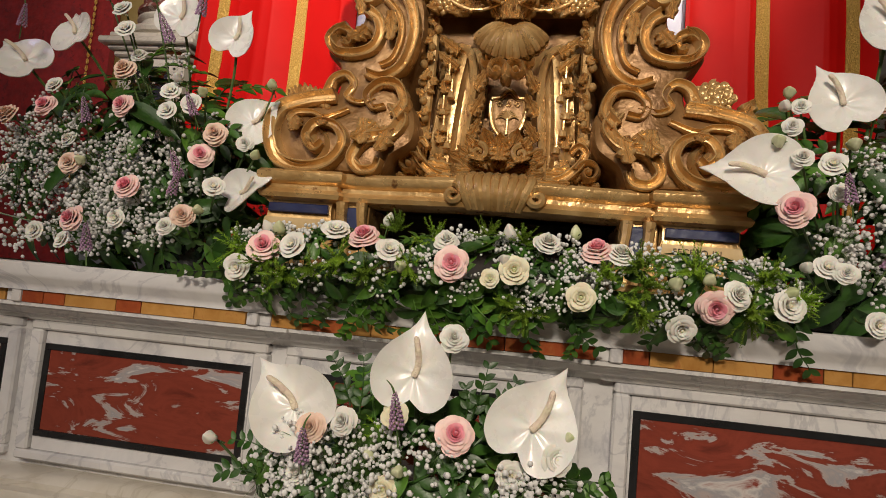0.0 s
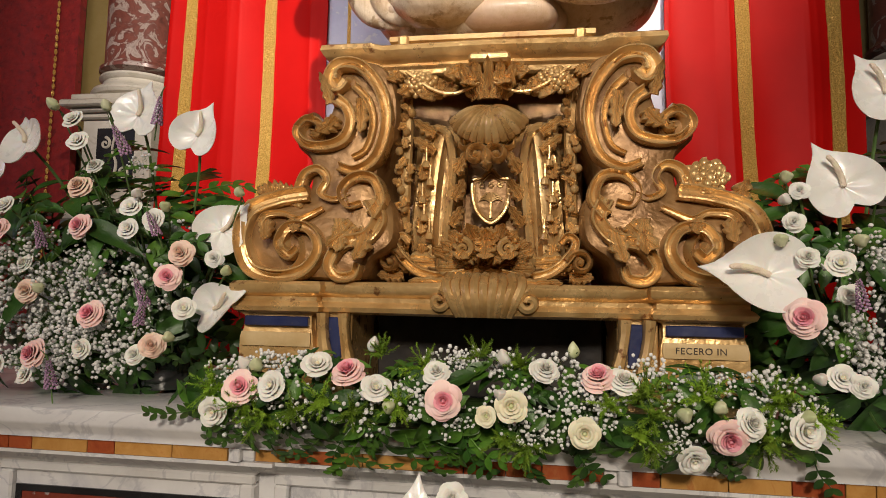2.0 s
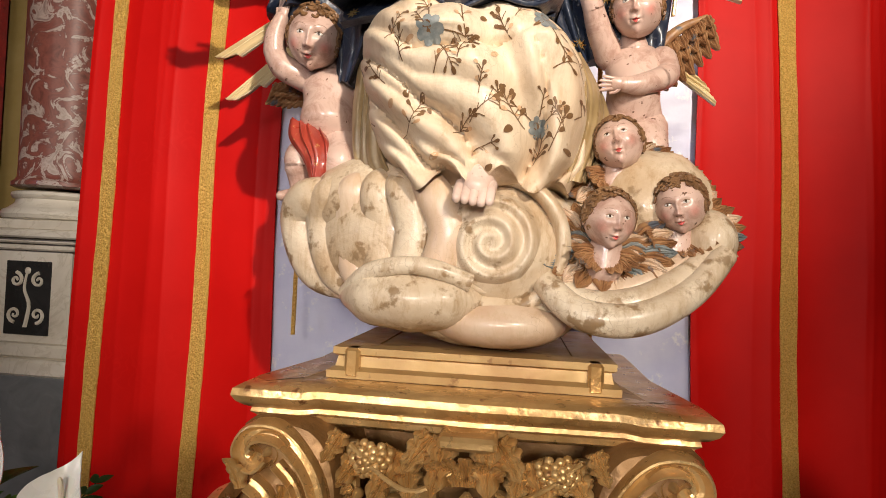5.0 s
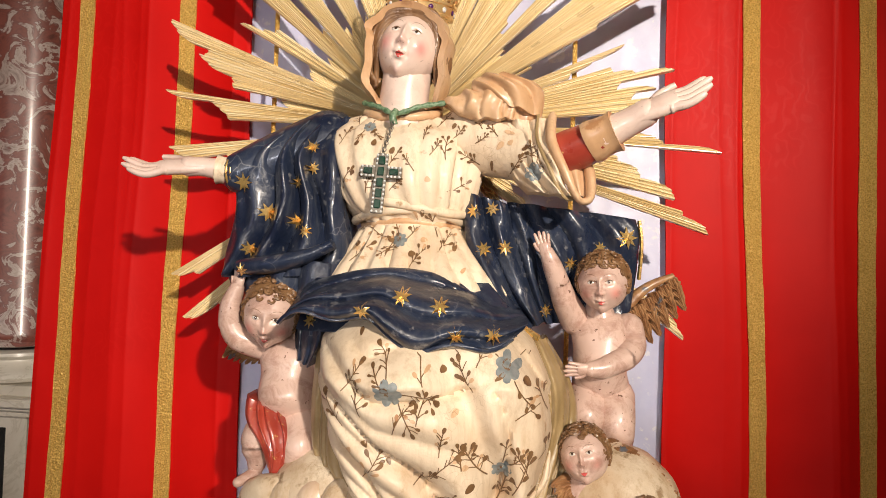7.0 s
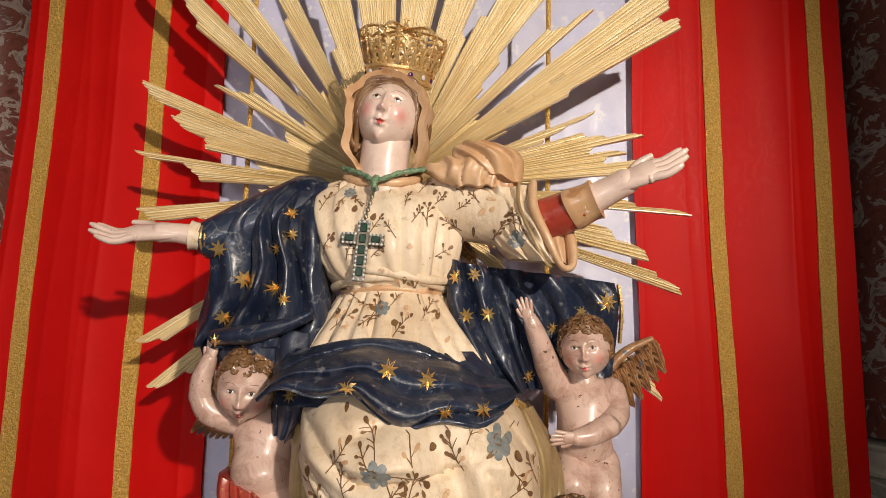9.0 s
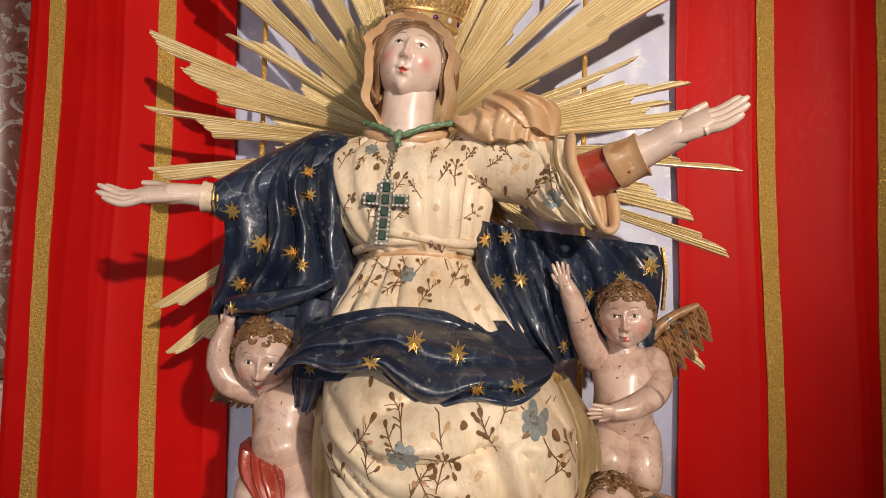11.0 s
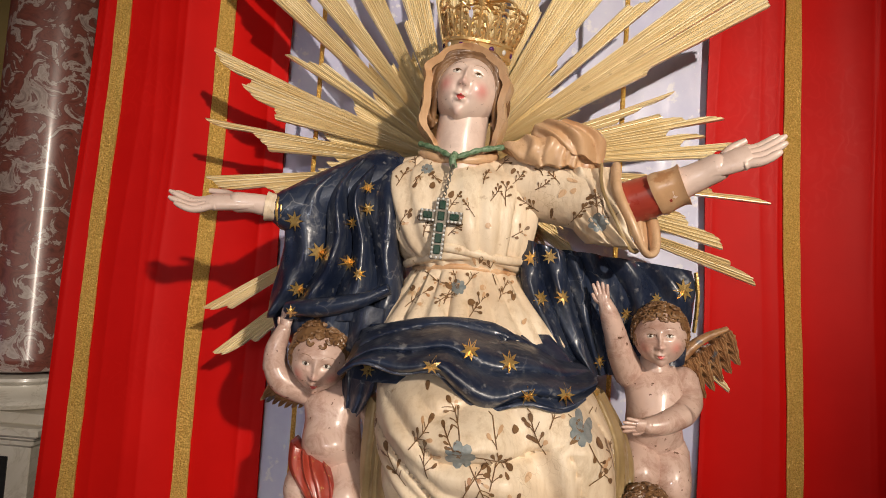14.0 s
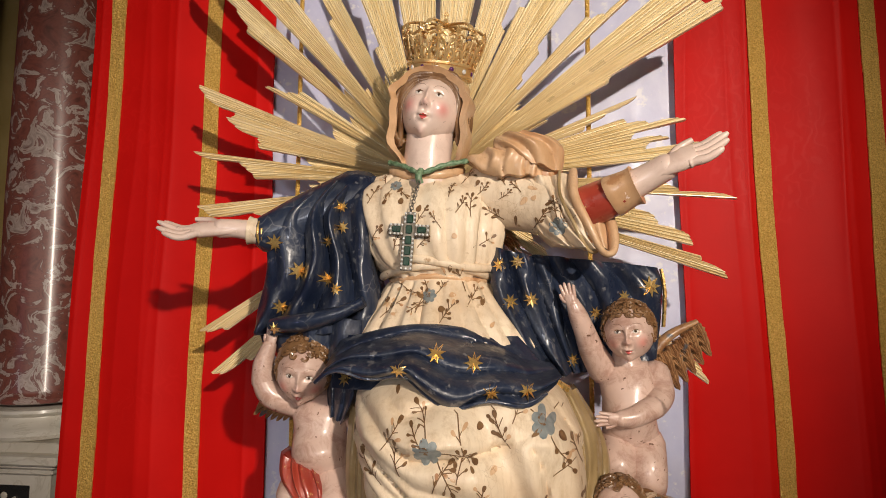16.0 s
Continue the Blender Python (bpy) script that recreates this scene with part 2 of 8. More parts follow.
class Geo:
    """Gathers faces of one mesh; each face keeps a material slot."""

    def __init__(self):
        self.v, self.f, self.m, self.n, self.rouge, self.marks = [], [], [], 0, {}, []

    def add(self, verts, faces, slot=0):
        verts = np.asarray(verts, float).reshape(-1, 3)
        self.marks.append((self.n, len(self.f)))
        self.v.append(verts)
        self.f += [tuple(i + self.n for i in f) for f in faces]
        self.m += [slot] * len(faces)
        self.n += len(verts)
        return self

    def grid(self, P, loop_u=False, loop_v=False, slot=0, cap=False):
        P = np.asarray(P, float)
        n, m = P.shape[:2]
        faces = []
        for i in range(n if loop_u else n - 1):
            for j in range(m if loop_v else m - 1):
                a, b = (i + 1) % n, (j + 1) % m
                faces.append((i * m + j, i * m + b, a * m + b, a * m + j))
        if cap:
            faces += [tuple(range(m - 1, -1, -1)), tuple((n - 1) * m + j for j in range(m))]
        return self.add(P.reshape(-1, 3), faces, slot)

    def tube(self, path, r, sides=10, squash=(1, 1), up=(0, -1, 0), slot=0, section=None, cap=True):
        """A tube along a path; r: a number or one per point. squash: across, along up. section: a function of the angle."""
        path = np.asarray(path, float)
        r = np.broadcast_to(np.asarray(r, float), (len(path),))
        tan = np.gradient(path, axis=0)
        a = np.arange(sides) * 2 * math.pi / sides
        k = section(a) if section else np.ones(sides)
        rings = []
        for p, t, q in zip(path, tan, r):
            t = unit(t)
            side = np.cross(t, up)
            if np.linalg.norm(side) < 1e-3:
                side = np.cross(t, (1, 0, 0.01))
            side = unit(side)
            top = np.cross(side, t)
            rings.append(p + q * ((np.cos(a) * k * squash[0])[:, None] * side + (np.sin(a) * k * squash[1])[:, None] * top))
        return self.grid(rings, loop_v=True, slot=slot, cap=cap)

    def ball(self, c, r, n=14, m=20, turn=None, slot=0, shape=None):
        r = np.broadcast_to(np.asarray(r, float), (3,))
        u = np.linspace(0.0, math.pi, n)[:, None]
        w = (np.arange(m) * 2 * math.pi / m)[None, :]
        d = np.stack([np.sin(u) * np.cos(w), np.sin(u) * np.sin(w), np.cos(u) + 0 * w], -1)
        P = d * r
        if shape is not None:
            P = P * shape(d)[..., None]
        if turn is not None:
            P = P @ np.array(turn).T
        return self.grid(P + np.asarray(c), loop_v=True, slot=slot)

    def box(self, lo, hi, b=0.002, slot=0):
        (x0, y0, z0), (x1, y1, z1) = lo, hi
        b = min(b, (x1 - x0) * 0.3, (y1 - y0) * 0.3, (z1 - z0) * 0.3)
        rings = []
        for z, e in ((z0, b), (z0 + b, 0), (z1 - b, 0), (z1, b)):
            X0, X1, Y0, Y1 = x0 + e, x1 - e, y0 + e, y1 - e
            c = b if e == 0 else b * 0.5
            rings.append([(X0 + c, Y0, z), (X1 - c, Y0, z), (X1, Y0 + c, z), (X1, Y1 - c, z), (X1 - c, Y1, z), (X0 + c, Y1, z), (X0, Y1 - c, z), (X0, Y0 + c, z)])
        return self.grid(rings, loop_v=True, slot=slot, cap=True)

    def slab(self, outline, y0, y1, b=0.004, slot=0):
        """A plate in the xz plane with the outline given, from y0 (front) to y1, its front edge rounded by b."""
        o = np.asarray(outline, float)
        if np.sum(o[:, 0] * np.roll(o[:, 1], -1) - o[:, 1] * np.roll(o[:, 0], -1)) < 0:
            o = o[::-1]
        t = np.roll(o, -1, 0) - np.roll(o, 1, 0)
        nrm = np.stack([t[:, 1], -t[:, 0]], 1) / (np.linalg.norm(t, axis=1)[:, None] + 1e-9)
        rings = []
        for y, e in ((y1, 0), (y0 + b, 0), (y0 + b * 0.3, b * 0.3), (y0, b)):
            q = o - nrm * e
            rings.append(np.stack([q[:, 0], np.full(len(q), y), q[:, 1]], 1))
        return self.grid(rings, loop_v=True, slot=slot, cap=True)

    def lathe(self, prof, c, sides=32, slot=0, flute=None):
        a = np.arange(sides) * 2 * math.pi / sides
        k = flute(a) if flute else 1
        rings = [np.stack([c[0] + r * k * np.cos(a), c[1] + r * k * np.sin(a), np.full(sides, c[2] + z)], 1) for r, z in prof]
        return self.grid(rings, loop_v=True, slot=slot, cap=True)

    def moulding(self, path, prof, slot=0, closed=False):
        """Sweeps a profile (out, up) along a path in plan; 'out' is to the path's right hand."""
        path = np.asarray(path, float)
        rows = []
        n = len(path)
        for i in range(n):
            a = path[i] - path[i - 1] if (i > 0 or closed) else path[1] - path[0]
            b = path[(i + 1) % n] - path[i] if (i < n - 1 or closed) else a
            na, nb = unit((a[1], -a[0])), unit((b[1], -b[0]))
            m = na + nb
            m = m / max(0.3, np.dot(m, m) / 2)
            rows.append([(path[i][0] + m[0] * o, path[i][1] + m[1] * o, z) for o, z in prof])
        return self.grid(rows, loop_u=closed, loop_v=True, slot=slot, cap=not closed)

    def make_each(self, name, mats, parent):
        """Every piece that was added becomes a part of its own."""
        ends = self.marks[1:] + [(self.n, len(self.f))]
        for verts, (n0, f0), (_, f1) in zip(self.v, self.marks, ends):
            Geo().add(verts, [tuple(i - n0 for i in f) for f in self.f[f0:f1]]).make(name, mats, parent)

    def make(self, name, mats, parent=None, label="", smooth=40):
        me = bpy.data.meshes.new(name)
        v = np.concatenate(self.v) if self.v else np.zeros((0, 3))
        me.from_pydata(v.tolist(), [], self.f)
        for m in (mats if isinstance(mats, (list, tuple)) else [mats]):
            me.materials.append(m)
        me.polygons.foreach_set("material_index", self.m)
        if smooth:
            me.polygons.foreach_set("use_smooth", [True] * len(me.polygons))
            me.set_sharp_from_angle(angle=radians(smooth))
        me.validate()
        me.update()
        ob = new(name, me)
        if parent:
            ob.parent = parent
        if label:
            ob["label"] = label
        return ob


def thing(name, label, category, at=(0, 0, 0), group="", kind=""):
    ob = new(name)
    ob.location = at
    ob.empty_display_size = 0.05
    return tagged(ob, label, category, group, kind)


def spline(pts, n=40, closed=False):
    """A smooth (Catmull-Rom) curve through points."""
    p = np.asarray(pts, float)
    k = len(p)
    out = []
    segs = k if closed else k - 1
    for s in np.linspace(0, segs, n, endpoint=not closed):
        i = min(int(s), segs - 1)
        u = s - i
        if closed:
            a, b, c, d = (p[(i + j) % k] for j in (-1, 0, 1, 2))
        else:
            a, b, c, d = p[max(i - 1, 0)], p[i], p[min(i + 1, k - 1)], p[min(i + 2, k - 1)]
        out.append(0.5 * (2 * b + (c - a) * u + (2 * a - 5 * b + 4 * c - d) * u * u + (3 * b - a - 3 * c + d) * u ** 3))
    return np.array(out)


def spiral(c, r0, r1, a0, turns, n=48):
    """A volute in the xz plane: radius from r0 to r1, from angle a0 (degrees) over so many turns."""
    s = np.linspace(0, 1, n)
    a = math.radians(a0) + s * turns * 2 * math.pi
    r = r0 + (r1 - r0) * s ** 0.8
    return np.stack([c[0] + r * np.cos(a), np.full(n, c[1]), c[2] + r * np.sin(a)], 1)

# ---- the church round the altar ----
def wall(name, lo, hi, m, label, cat="wall"):
    return tagged(Geo().box(lo, hi, 0.003).make(name, m), label, cat, kind="structure")


wall("floor", (-5, -6.2, -0.2), (5, 3.3, 0.0), STONE_FLOOR, "worn pale stone church floor", "floor")
wall("ceiling", (-5, -6.2, 7.0), (5, 3.3, 7.2), PLASTER, "plain warm plaster church ceiling", "ceiling")
wall("wall_north", (-5, 3.0, 0), (5, 3.3, 7.0), PLASTER, "warm plaster wall behind the altarpiece")
wall("wall_south", (-5, -6.2, 0), (5, -6.0, 7.0), PLASTER, "plain plaster wall of the nave")
wall("wall_west", (-5.2, -6.2, 0), (-5, 3.3, 7.0), PLASTER, "plain plaster side wall")
wall("wall_east", (5, -6.2, 0), (5.2, 3.3, 7.0), PLASTER, "plain plaster side wall")
wall("retable_wall", (-2.5, 2.78, 1.2), (2.2, 3.0, 6.4), OLIVE, "olive painted wall of the altarpiece")

# the altar: step, table, gradine with inlaid panels
ALTAR_TOP, FRONT = 1.605, 1.18
altar = thing("altar", "white marble altar gradine with red marble panels and inlaid band", "altar", kind="structure")
Geo().box((-2.4, 0.62, 0), (2.1, 2.62, 0.94), 0.01).make("altar_body", WHITE_MARBLE, altar)
Geo().box((-2.5, 0.50, 0.94), (2.2, 2.62, 1.02), 0.008).make("altar_table", CREAM_MARBLE, altar)
Geo().box((-2.2, FRONT + 0.01, 1.02), (1.9, 2.62, 1.5), 0.004).make("gradine_core", WHITE_MARBLE, altar)
BREAKS = [(-2.05, 0.0), (-1.085, 0.012), (-0.535, 0.0), (0.130, 0.012), (0.70, 0.0), (1.9, 0.012)]


def run(extra):
    """The gradine's front line in plan, breaking forward a little at the panels."""
    pts = []
    for (xa, da), (xb, _) in zip(BREAKS, BREAKS[1:]):
        pts += [(xa, FRONT - extra - da), (xb, FRONT - extra - da)]
    return pts


Geo().moulding(run(0), [(-0.05, 1.02), (0.05, 1.02), (0.05, 1.125), (0.045, 1.135), (0.03, 1.14), (0.03, 1.152), (0.018, 1.166), (0.002, 1.17), (-0.05, 1.17)]).make("base_moulding", CREAM_MARBLE, altar)
Geo().moulding(run(0), [(-0.05, 1.482), (0.004, 1.482), (0.012, 1.492), (0.03, 1.497), (0.04, 1.508), (0.060, 1.513), (0.060, 1.520), (-0.05, 1.520)]).make("lower_cornice", WHITE_MARBLE, altar)
Geo().moulding(run(0), [(-0.06, 1.546), (0.068, 1.546), (0.068, 1.553), (0.072, 1.560), (0.082, 1.572), (0.088, 1.580), (0.088, ALTAR_TOP - 0.003), (0.084, ALTAR_TOP), (-0.06, ALTAR_TOP)]).make("upper_cornice", WHITE_MARBLE, altar)
Geo().box((-2.2, FRONT + 0.03, 1.5), (1.9, 2.62, ALTAR_TOP - 0.004), 0.003).make("gradine_top", WHITE_MARBLE, altar)

# inlaid band of jasper and ochre pieces
rng = random.Random(5)
for (xa, da), (xb, _) in zip(BREAKS, BREAKS[1:]):
    x, k = xa + 0.022, 0
    while x < xb - 0.03:
        w = min(rng.uniform(0.04, 0.12), xb - 0.022 - x)
        Geo().box((x + 0.0008, FRONT - 0.063 - da, 1.5205), (x + w - 0.0008, FRONT - 0.02, 1.5455), 0.001).make("inlay", JASPER if (k + rng.randint(0, 1)) % 2 else OCHRE, altar)
        x, k = x + w, k + 1
    for xx in (xa, xb - 0.022):
        Geo().box((xx, FRONT - 0.067 - da, 1.5202), (xx + 0.022, FRONT - 0.02, 1.5458), 0.002).make("band_block", WHITE_MARBLE, altar)


def field(x0, x1, z0, z1, y, m, border=0.0, name="marble_panel"):
    """A raised marble frame round a sunk panel with a black border."""
    f = Geo()
    for lo, hi in (((x0, z0), (x1, z0 + 0.02)), ((x0, z1 - 0.02), (x1, z1)), ((x0, z0 + 0.02), (x0 + 0.03, z1 - 0.02)), ((x1 - 0.03, z0 + 0.02), (x1, z1 - 0.02))):
        f.box((lo[0], y - 0.012, lo[1]), (hi[0], y + 0.02, hi[1]), 0.004)
    f.make("panel_frame", WHITE_MARBLE, altar)
    a, b, c, d = x0 + 0.036, x1 - 0.036, z0 + 0.05, z1 - 0.048
    Geo().box((a - 0.004, y - 0.002, z0 + 0.02), (b + 0.004, y + 0.02, z1 - 0.02), 0.002).make("panel_ground", WHITE_MARBLE, altar)
    g = Geo()
    for lo, hi in (((a, c), (b, c + 0.014)), ((a, d - 0.014), (b, d)), ((a, c + 0.014), (a + 0.014, d - 0.014)), ((b - 0.014, c + 0.014), (b, d - 0.014))):
        g.box((lo[0], y - 0.006, lo[1]), (hi[0], y + 0.01, hi[1]), 0.001)
    g.make("black_border", BLACK_MARBLE, altar)
    Geo().box((a + 0.014, y - 0.0045, c + 0.014), (b - 0.014, y + 0.01, d - 0.014), 0.001).make(name, m, altar)


field(-1.085, -0.535, 1.185, 1.481, FRONT - 0.004, RED_MARBLE)
field(-0.500, 0.095, 1.185, 1.481, FRONT + 0.006, RED_MARBLE)
field(0.150, 0.700, 1.185, 1.481, FRONT - 0.004, RED_MARBLE)
field(-2.05, -1.12, 1.185, 1.481, FRONT + 0.006, RED_MARBLE)
field(0.74, 1.9, 1.185, 1.481, FRONT + 0.006, RED_MARBLE)


# columns with their pedestals on both sides of the niche
def column(x, y):
    col = thing("column", "brown-red veined marble column on a white marble pedestal", "column", (x, y, 0), "altarpiece columns", "structure")
    flare = [(0.128, 2.815), (0.138, 2.82), (0.138, 2.835), (0.128, 2.845), (0.1235, 2.86), (0.1235, 3.6), (0.117, 4.6), (0.108, 5.6)]
    flare = [(r * 1.35, z) for r, z in flare]
    Geo().lathe(flare, (0, 0, 0), 40).make("shaft", COLUMN_MARBLE, col)
    base = [(0.135, 2.80), (0.145, 2.795), (0.147, 2.785), (0.142, 2.775), (0.133, 2.77), (0.136, 2.755), (0.155, 2.735), (0.166, 2.728), (0.172, 2.712), (0.166, 2.698), (0.15, 2.69)]
    base = [(r * 1.25, z) for r, z in base]
    Geo().lathe(base[::-1], (0, 0, 0), 40).make("column_base", CREAM_MARBLE, col)
    Geo().box((-0.215, -0.19, 2.655), (0.215, 0.19, 2.692), 0.004).make("plinth", CREAM_MARBLE, col)
    q = Geo()
    for z0, z1, e in ((2.625, 2.655, 0.235), (2.605, 2.625, 0.205), (2.58, 2.605, 0.185)):
        q.box((-e, -e, z0), (e, e, z1), 0.006)
    q.make("pedestal_cap", CREAM_MARBLE, col)
    Geo().box((-0.165, -0.165, 2.24), (0.165, 0.165, 2.58), 0.004).make("pedestal_block", CREAM_MARBLE, col)
    for z0, z1, e in ((2.19, 2.24, 0.19), (2.13, 2.19, 0.215)):
        Geo().box((-e, -e, z0), (e, e, z1), 0.008).make("pedestal_foot", CREAM_MARBLE, col)
    Geo().box((-0.21, -0.21, 1.6), (0.21, 0.21, 2.13), 0.004).make("lower_block", GREY_MARBLE, col)
    Geo().box((-0.09, -0.170, 2.27), (0.09, -0.16, 2.54), 0.002).make("black_inset", BLACK_MARBLE, col)
    s = Geo()
    for sx in (-1, 1):
        for c, r, a0 in (((sx * 0.045, -0.172, 2.47), 0.028, 90), ((sx * 0.045, -0.172, 2.345), 0.03, -90)):
            p = spiral(c, r, 0.004, a0, 1.3 * sx, 26)
            s.tube(p, np.linspace(0.007, 0.004, 26), 6)
    s.tube(spline([(0, -0.172, 2.30), (0.012, -0.172, 2.38), (-0.01, -0.172, 2.44), (0, -0.172, 2.51)], 14), np.linspace(0.008, 0.004, 14), 6)
    s.ball((0, -0.172, 2.505), (0.013, 0.005, 0.013), 8, 10)
    s.make("inlaid_scrolls", CREAM_MARBLE, col)
    # scrolled capital-like ear behind the shaft
    e = Geo()
    sx = -1 if x < 0 else 1
    e.tube(spiral((sx * 0.22, 0.12, 3.13), 0.075, 0.02, 80 if sx > 0 else 100, 1.1 * sx, 34), np.linspace(0.032, 0.016, 34), 8, (1, 1.6))
    e.tube(spline([(sx * 0.22, 0.12, 3.2), (sx * 0.25, 0.12, 3.4), (sx * 0.2, 0.12, 3.7)], 16), np.linspace(0.036, 0.02, 16), 8, (1, 1.6))
    e.make("marble_scroll", WHITE_MARBLE, col)
    return col


column(-1.815, 2.56)
column(1.485, 2.56)

# side walls hung with dark red damask and a gilt bead line
for sx, x0, x1 in ((-1, -4.8, -2.29), (1, 1.96, 4.5)):
    h = thing("damask_hanging", "dark red damask wall hanging with gilt bead edge", "wall hanging", group="side hangings")
    X = np.linspace(x0, x1, 60)
    P = [[(x, 2.70 + 0.008 * math.sin(x * 17) + (0.04 if k else 0.0), z) for k in (0, 1) for z in ((1.62, 6.3) if not k else (6.3, 1.62))] for x in X]
    Geo().grid(P, loop_v=True, cap=True).make("hanging", RED_DARK, h)
    b = Geo()
    xe = x1 - 0.115 if sx < 0 else x0 + 0.115
    for i in range(120):
        b.ball((xe, 2.685, 1.7 + i * 0.036), (0.008, 0.008, 0.017), 5, 6)
    b.make("gilt_beading", TRIM_GOLD, h)


# ---- the drapes behind the statue ----
def cloth(name, left, right, z0, z1, y, m, label, folds, seed, cat="curtain"):
    """A hanging cloth with soft vertical folds and a little thickness; each side edge is (x at 3 m height, lean)."""
    r = random.Random(seed)
    ph = [(r.uniform(6, 26), r.uniform(0, 6.3), r.uniform(0.3, 1.0)) for _ in range(5)]
    wide = right[0] - left[0]

    def edges(z):
        return left[0] + left[1] * (z - 3), right[0] + right[1] * (z - 3)

    def pt(u, z, back):
        x = left[0] + wide * u
        w = sum(k * (abs(math.sin(0.5 * f * x + p + 0.12 * math.sin(z * 1.7 + p))) ** 0.6 - 0.6) for f, p, k in ph) * folds
        w += folds * 0.35 * math.sin(2.1 * z + 9 * x + seed) * math.sin(0.9 * z + 17 * x)
        a, b = edges(z)
        return (a + (b - a) * u + 0.003 * math.sin(z * 6 + seed + 4 * u), y + w + 0.004 * math.sin(z * 5 + x * 3) + back, z)
    us, zs = np.linspace(0, 1, 150), np.linspace(z0, z1, 60)
    rows = [[pt(u, z, 0) for z in zs] + [pt(u, z, 0.006) for z in zs[::-1]] for u in us]
    ob = Geo().grid(rows, loop_v=True, cap=True).make(name, m, smooth=60)
    tagged(ob, label, cat)
    return pt, edges, ob


def braid(drape, x, lean, w, z0, z1, y_out=0.005):
    pt, edges, parent = drape
    rows = []
    for z in np.linspace(z0, z1, 90):
        lo, hi = edges(z)
        c = x + lean * (z - 3)
        k = w * (1 + 0.03 * math.sin(z * 23) + 0.02 * math.sin(z * 57))
        ends = [pt((c + d * k / 2 - lo) / (hi - lo), z, -y_out) for d in (-1, -0.8, 0, 0.8, 1)]
        rows.append(ends + [(p[0], p[1] + y_out - 0.001, p[2]) for p in ends[::-1]])
    Geo().grid(rows, loop_v=True, cap=True).make("gold_braid", TRIM_GOLD, parent, "woven glittering gold braid")


DRAPE_LABEL = "red damask drape with gold braid stripes behind the statue"
west_drape = cloth("red_drape", (-1.395, 0.030), (-0.764, -0.003), 1.62, 5.4, 2.10, RED_CLOTH, DRAPE_LABEL, 0.016, 3)
braid(west_drape, -1.306, 0.026, 0.046, 1.63, 5.39)
braid(west_drape, -0.983, 0.021, 0.046, 1.63, 5.39)
east_drape = cloth("red_drape", (0.425, -0.017), (1.032, -0.019), 1.62, 5.4, 2.10, RED_CLOTH, DRAPE_LABEL, 0.016, 8)
braid(east_drape, 0.665, -0.038, 0.046, 1.63, 5.39)
braid(east_drape, 0.950, -0.018, 0.046, 1.63, 5.39)
cloth("white_backcloth", (-0.82, 0), (0.48, 0), 1.62, 5.4, 2.125, WHITE_CLOTH, "pale lilac silk cloth hanging behind the statue", 0.006, 12)

# ---- gilded processional pedestal ----
PX = -0.113
pedestal = thing("pedestal", "carved gilded wooden baroque pedestal under the statue", "pedestal", (0, 0, 0))


def flip(P, sx):
    P = np.array(P, float)
    if sx > 0:
        P[..., 0] = 2 * PX - P[..., 0]
    return P


def leaf(g, base, tip, width, curl=0.25, lobes=5, lift=(0, -1, 0), thick=0.003, slot=0, n=19):
    """An acanthus leaf: lobed edge, raised midrib, tip that curls forward."""
    base, tip, lift = np.array(base, float), np.array(tip, float), unit(lift)
    ax = tip - base
    L = np.linalg.norm(ax)
    side = unit(np.cross(ax, lift))
    rows = []
    for i in range(n):
        s = i / (n - 1)
        w = width * math.sin(math.pi * min(1, 0.12 + 0.88 * s) ** 0.75) ** 0.8 * (0.55 + 0.45 * abs(math.cos(s * lobes * math.pi)) ** 0.7)
        c = base + ax * s + lift * (curl * L * s * s * 1.1 - curl * L * 0.25 * math.sin(math.pi * s))
        if s > 0.8:
            c = c - ax * (s - 0.8) * 0.6
        ring = []
        wave = 0.16 * math.cos(s * lobes * 2 * math.pi)
        for k, h in ((-1, -0.40 + wave), (-0.82, 0.02), (-0.62, 0.20 - wave), (-0.42, -0.06), (-0.22, 0.16), (-0.10, 0.02), (0, 0.30), (0.10, 0.02), (0.22, 0.16), (0.42, -0.06), (0.62, 0.20 - wave), (0.82, 0.02), (1, -0.40 + wave)):
            ring.append(c + side * k * w / 2 + lift * h * w * 0.55)
        ring += [q - lift * (thick + 0.12 * w) for q in ring[::-1]]
        rows.append(ring)
    g.grid(rows, loop_v=True, slot=slot, cap=True)


def volute(g, c, r0, turns, a0, sx, depth, thick, slot=0, r1=0.006):
    """A rolled strip: a spiral with a moulded section as deep as the bracket, and its eye."""
    p = flip(spiral(c, r0, r1, a0, turns, 54), sx)
    s = np.linspace(0, 1, 54)
    ridge = lambda a: 1 + 0.10 * np.cos(4 * a)
    g.tube(p, thick * (1 - 0.45 * s), 12, (1, depth / thick), slot=slot, section=ridge)
    eye = flip(np.array([c]), sx)[0]
    g.ball(eye, (r0 * 0.28, depth * 1.05, r0 * 0.28), 8, 12, slot=slot)


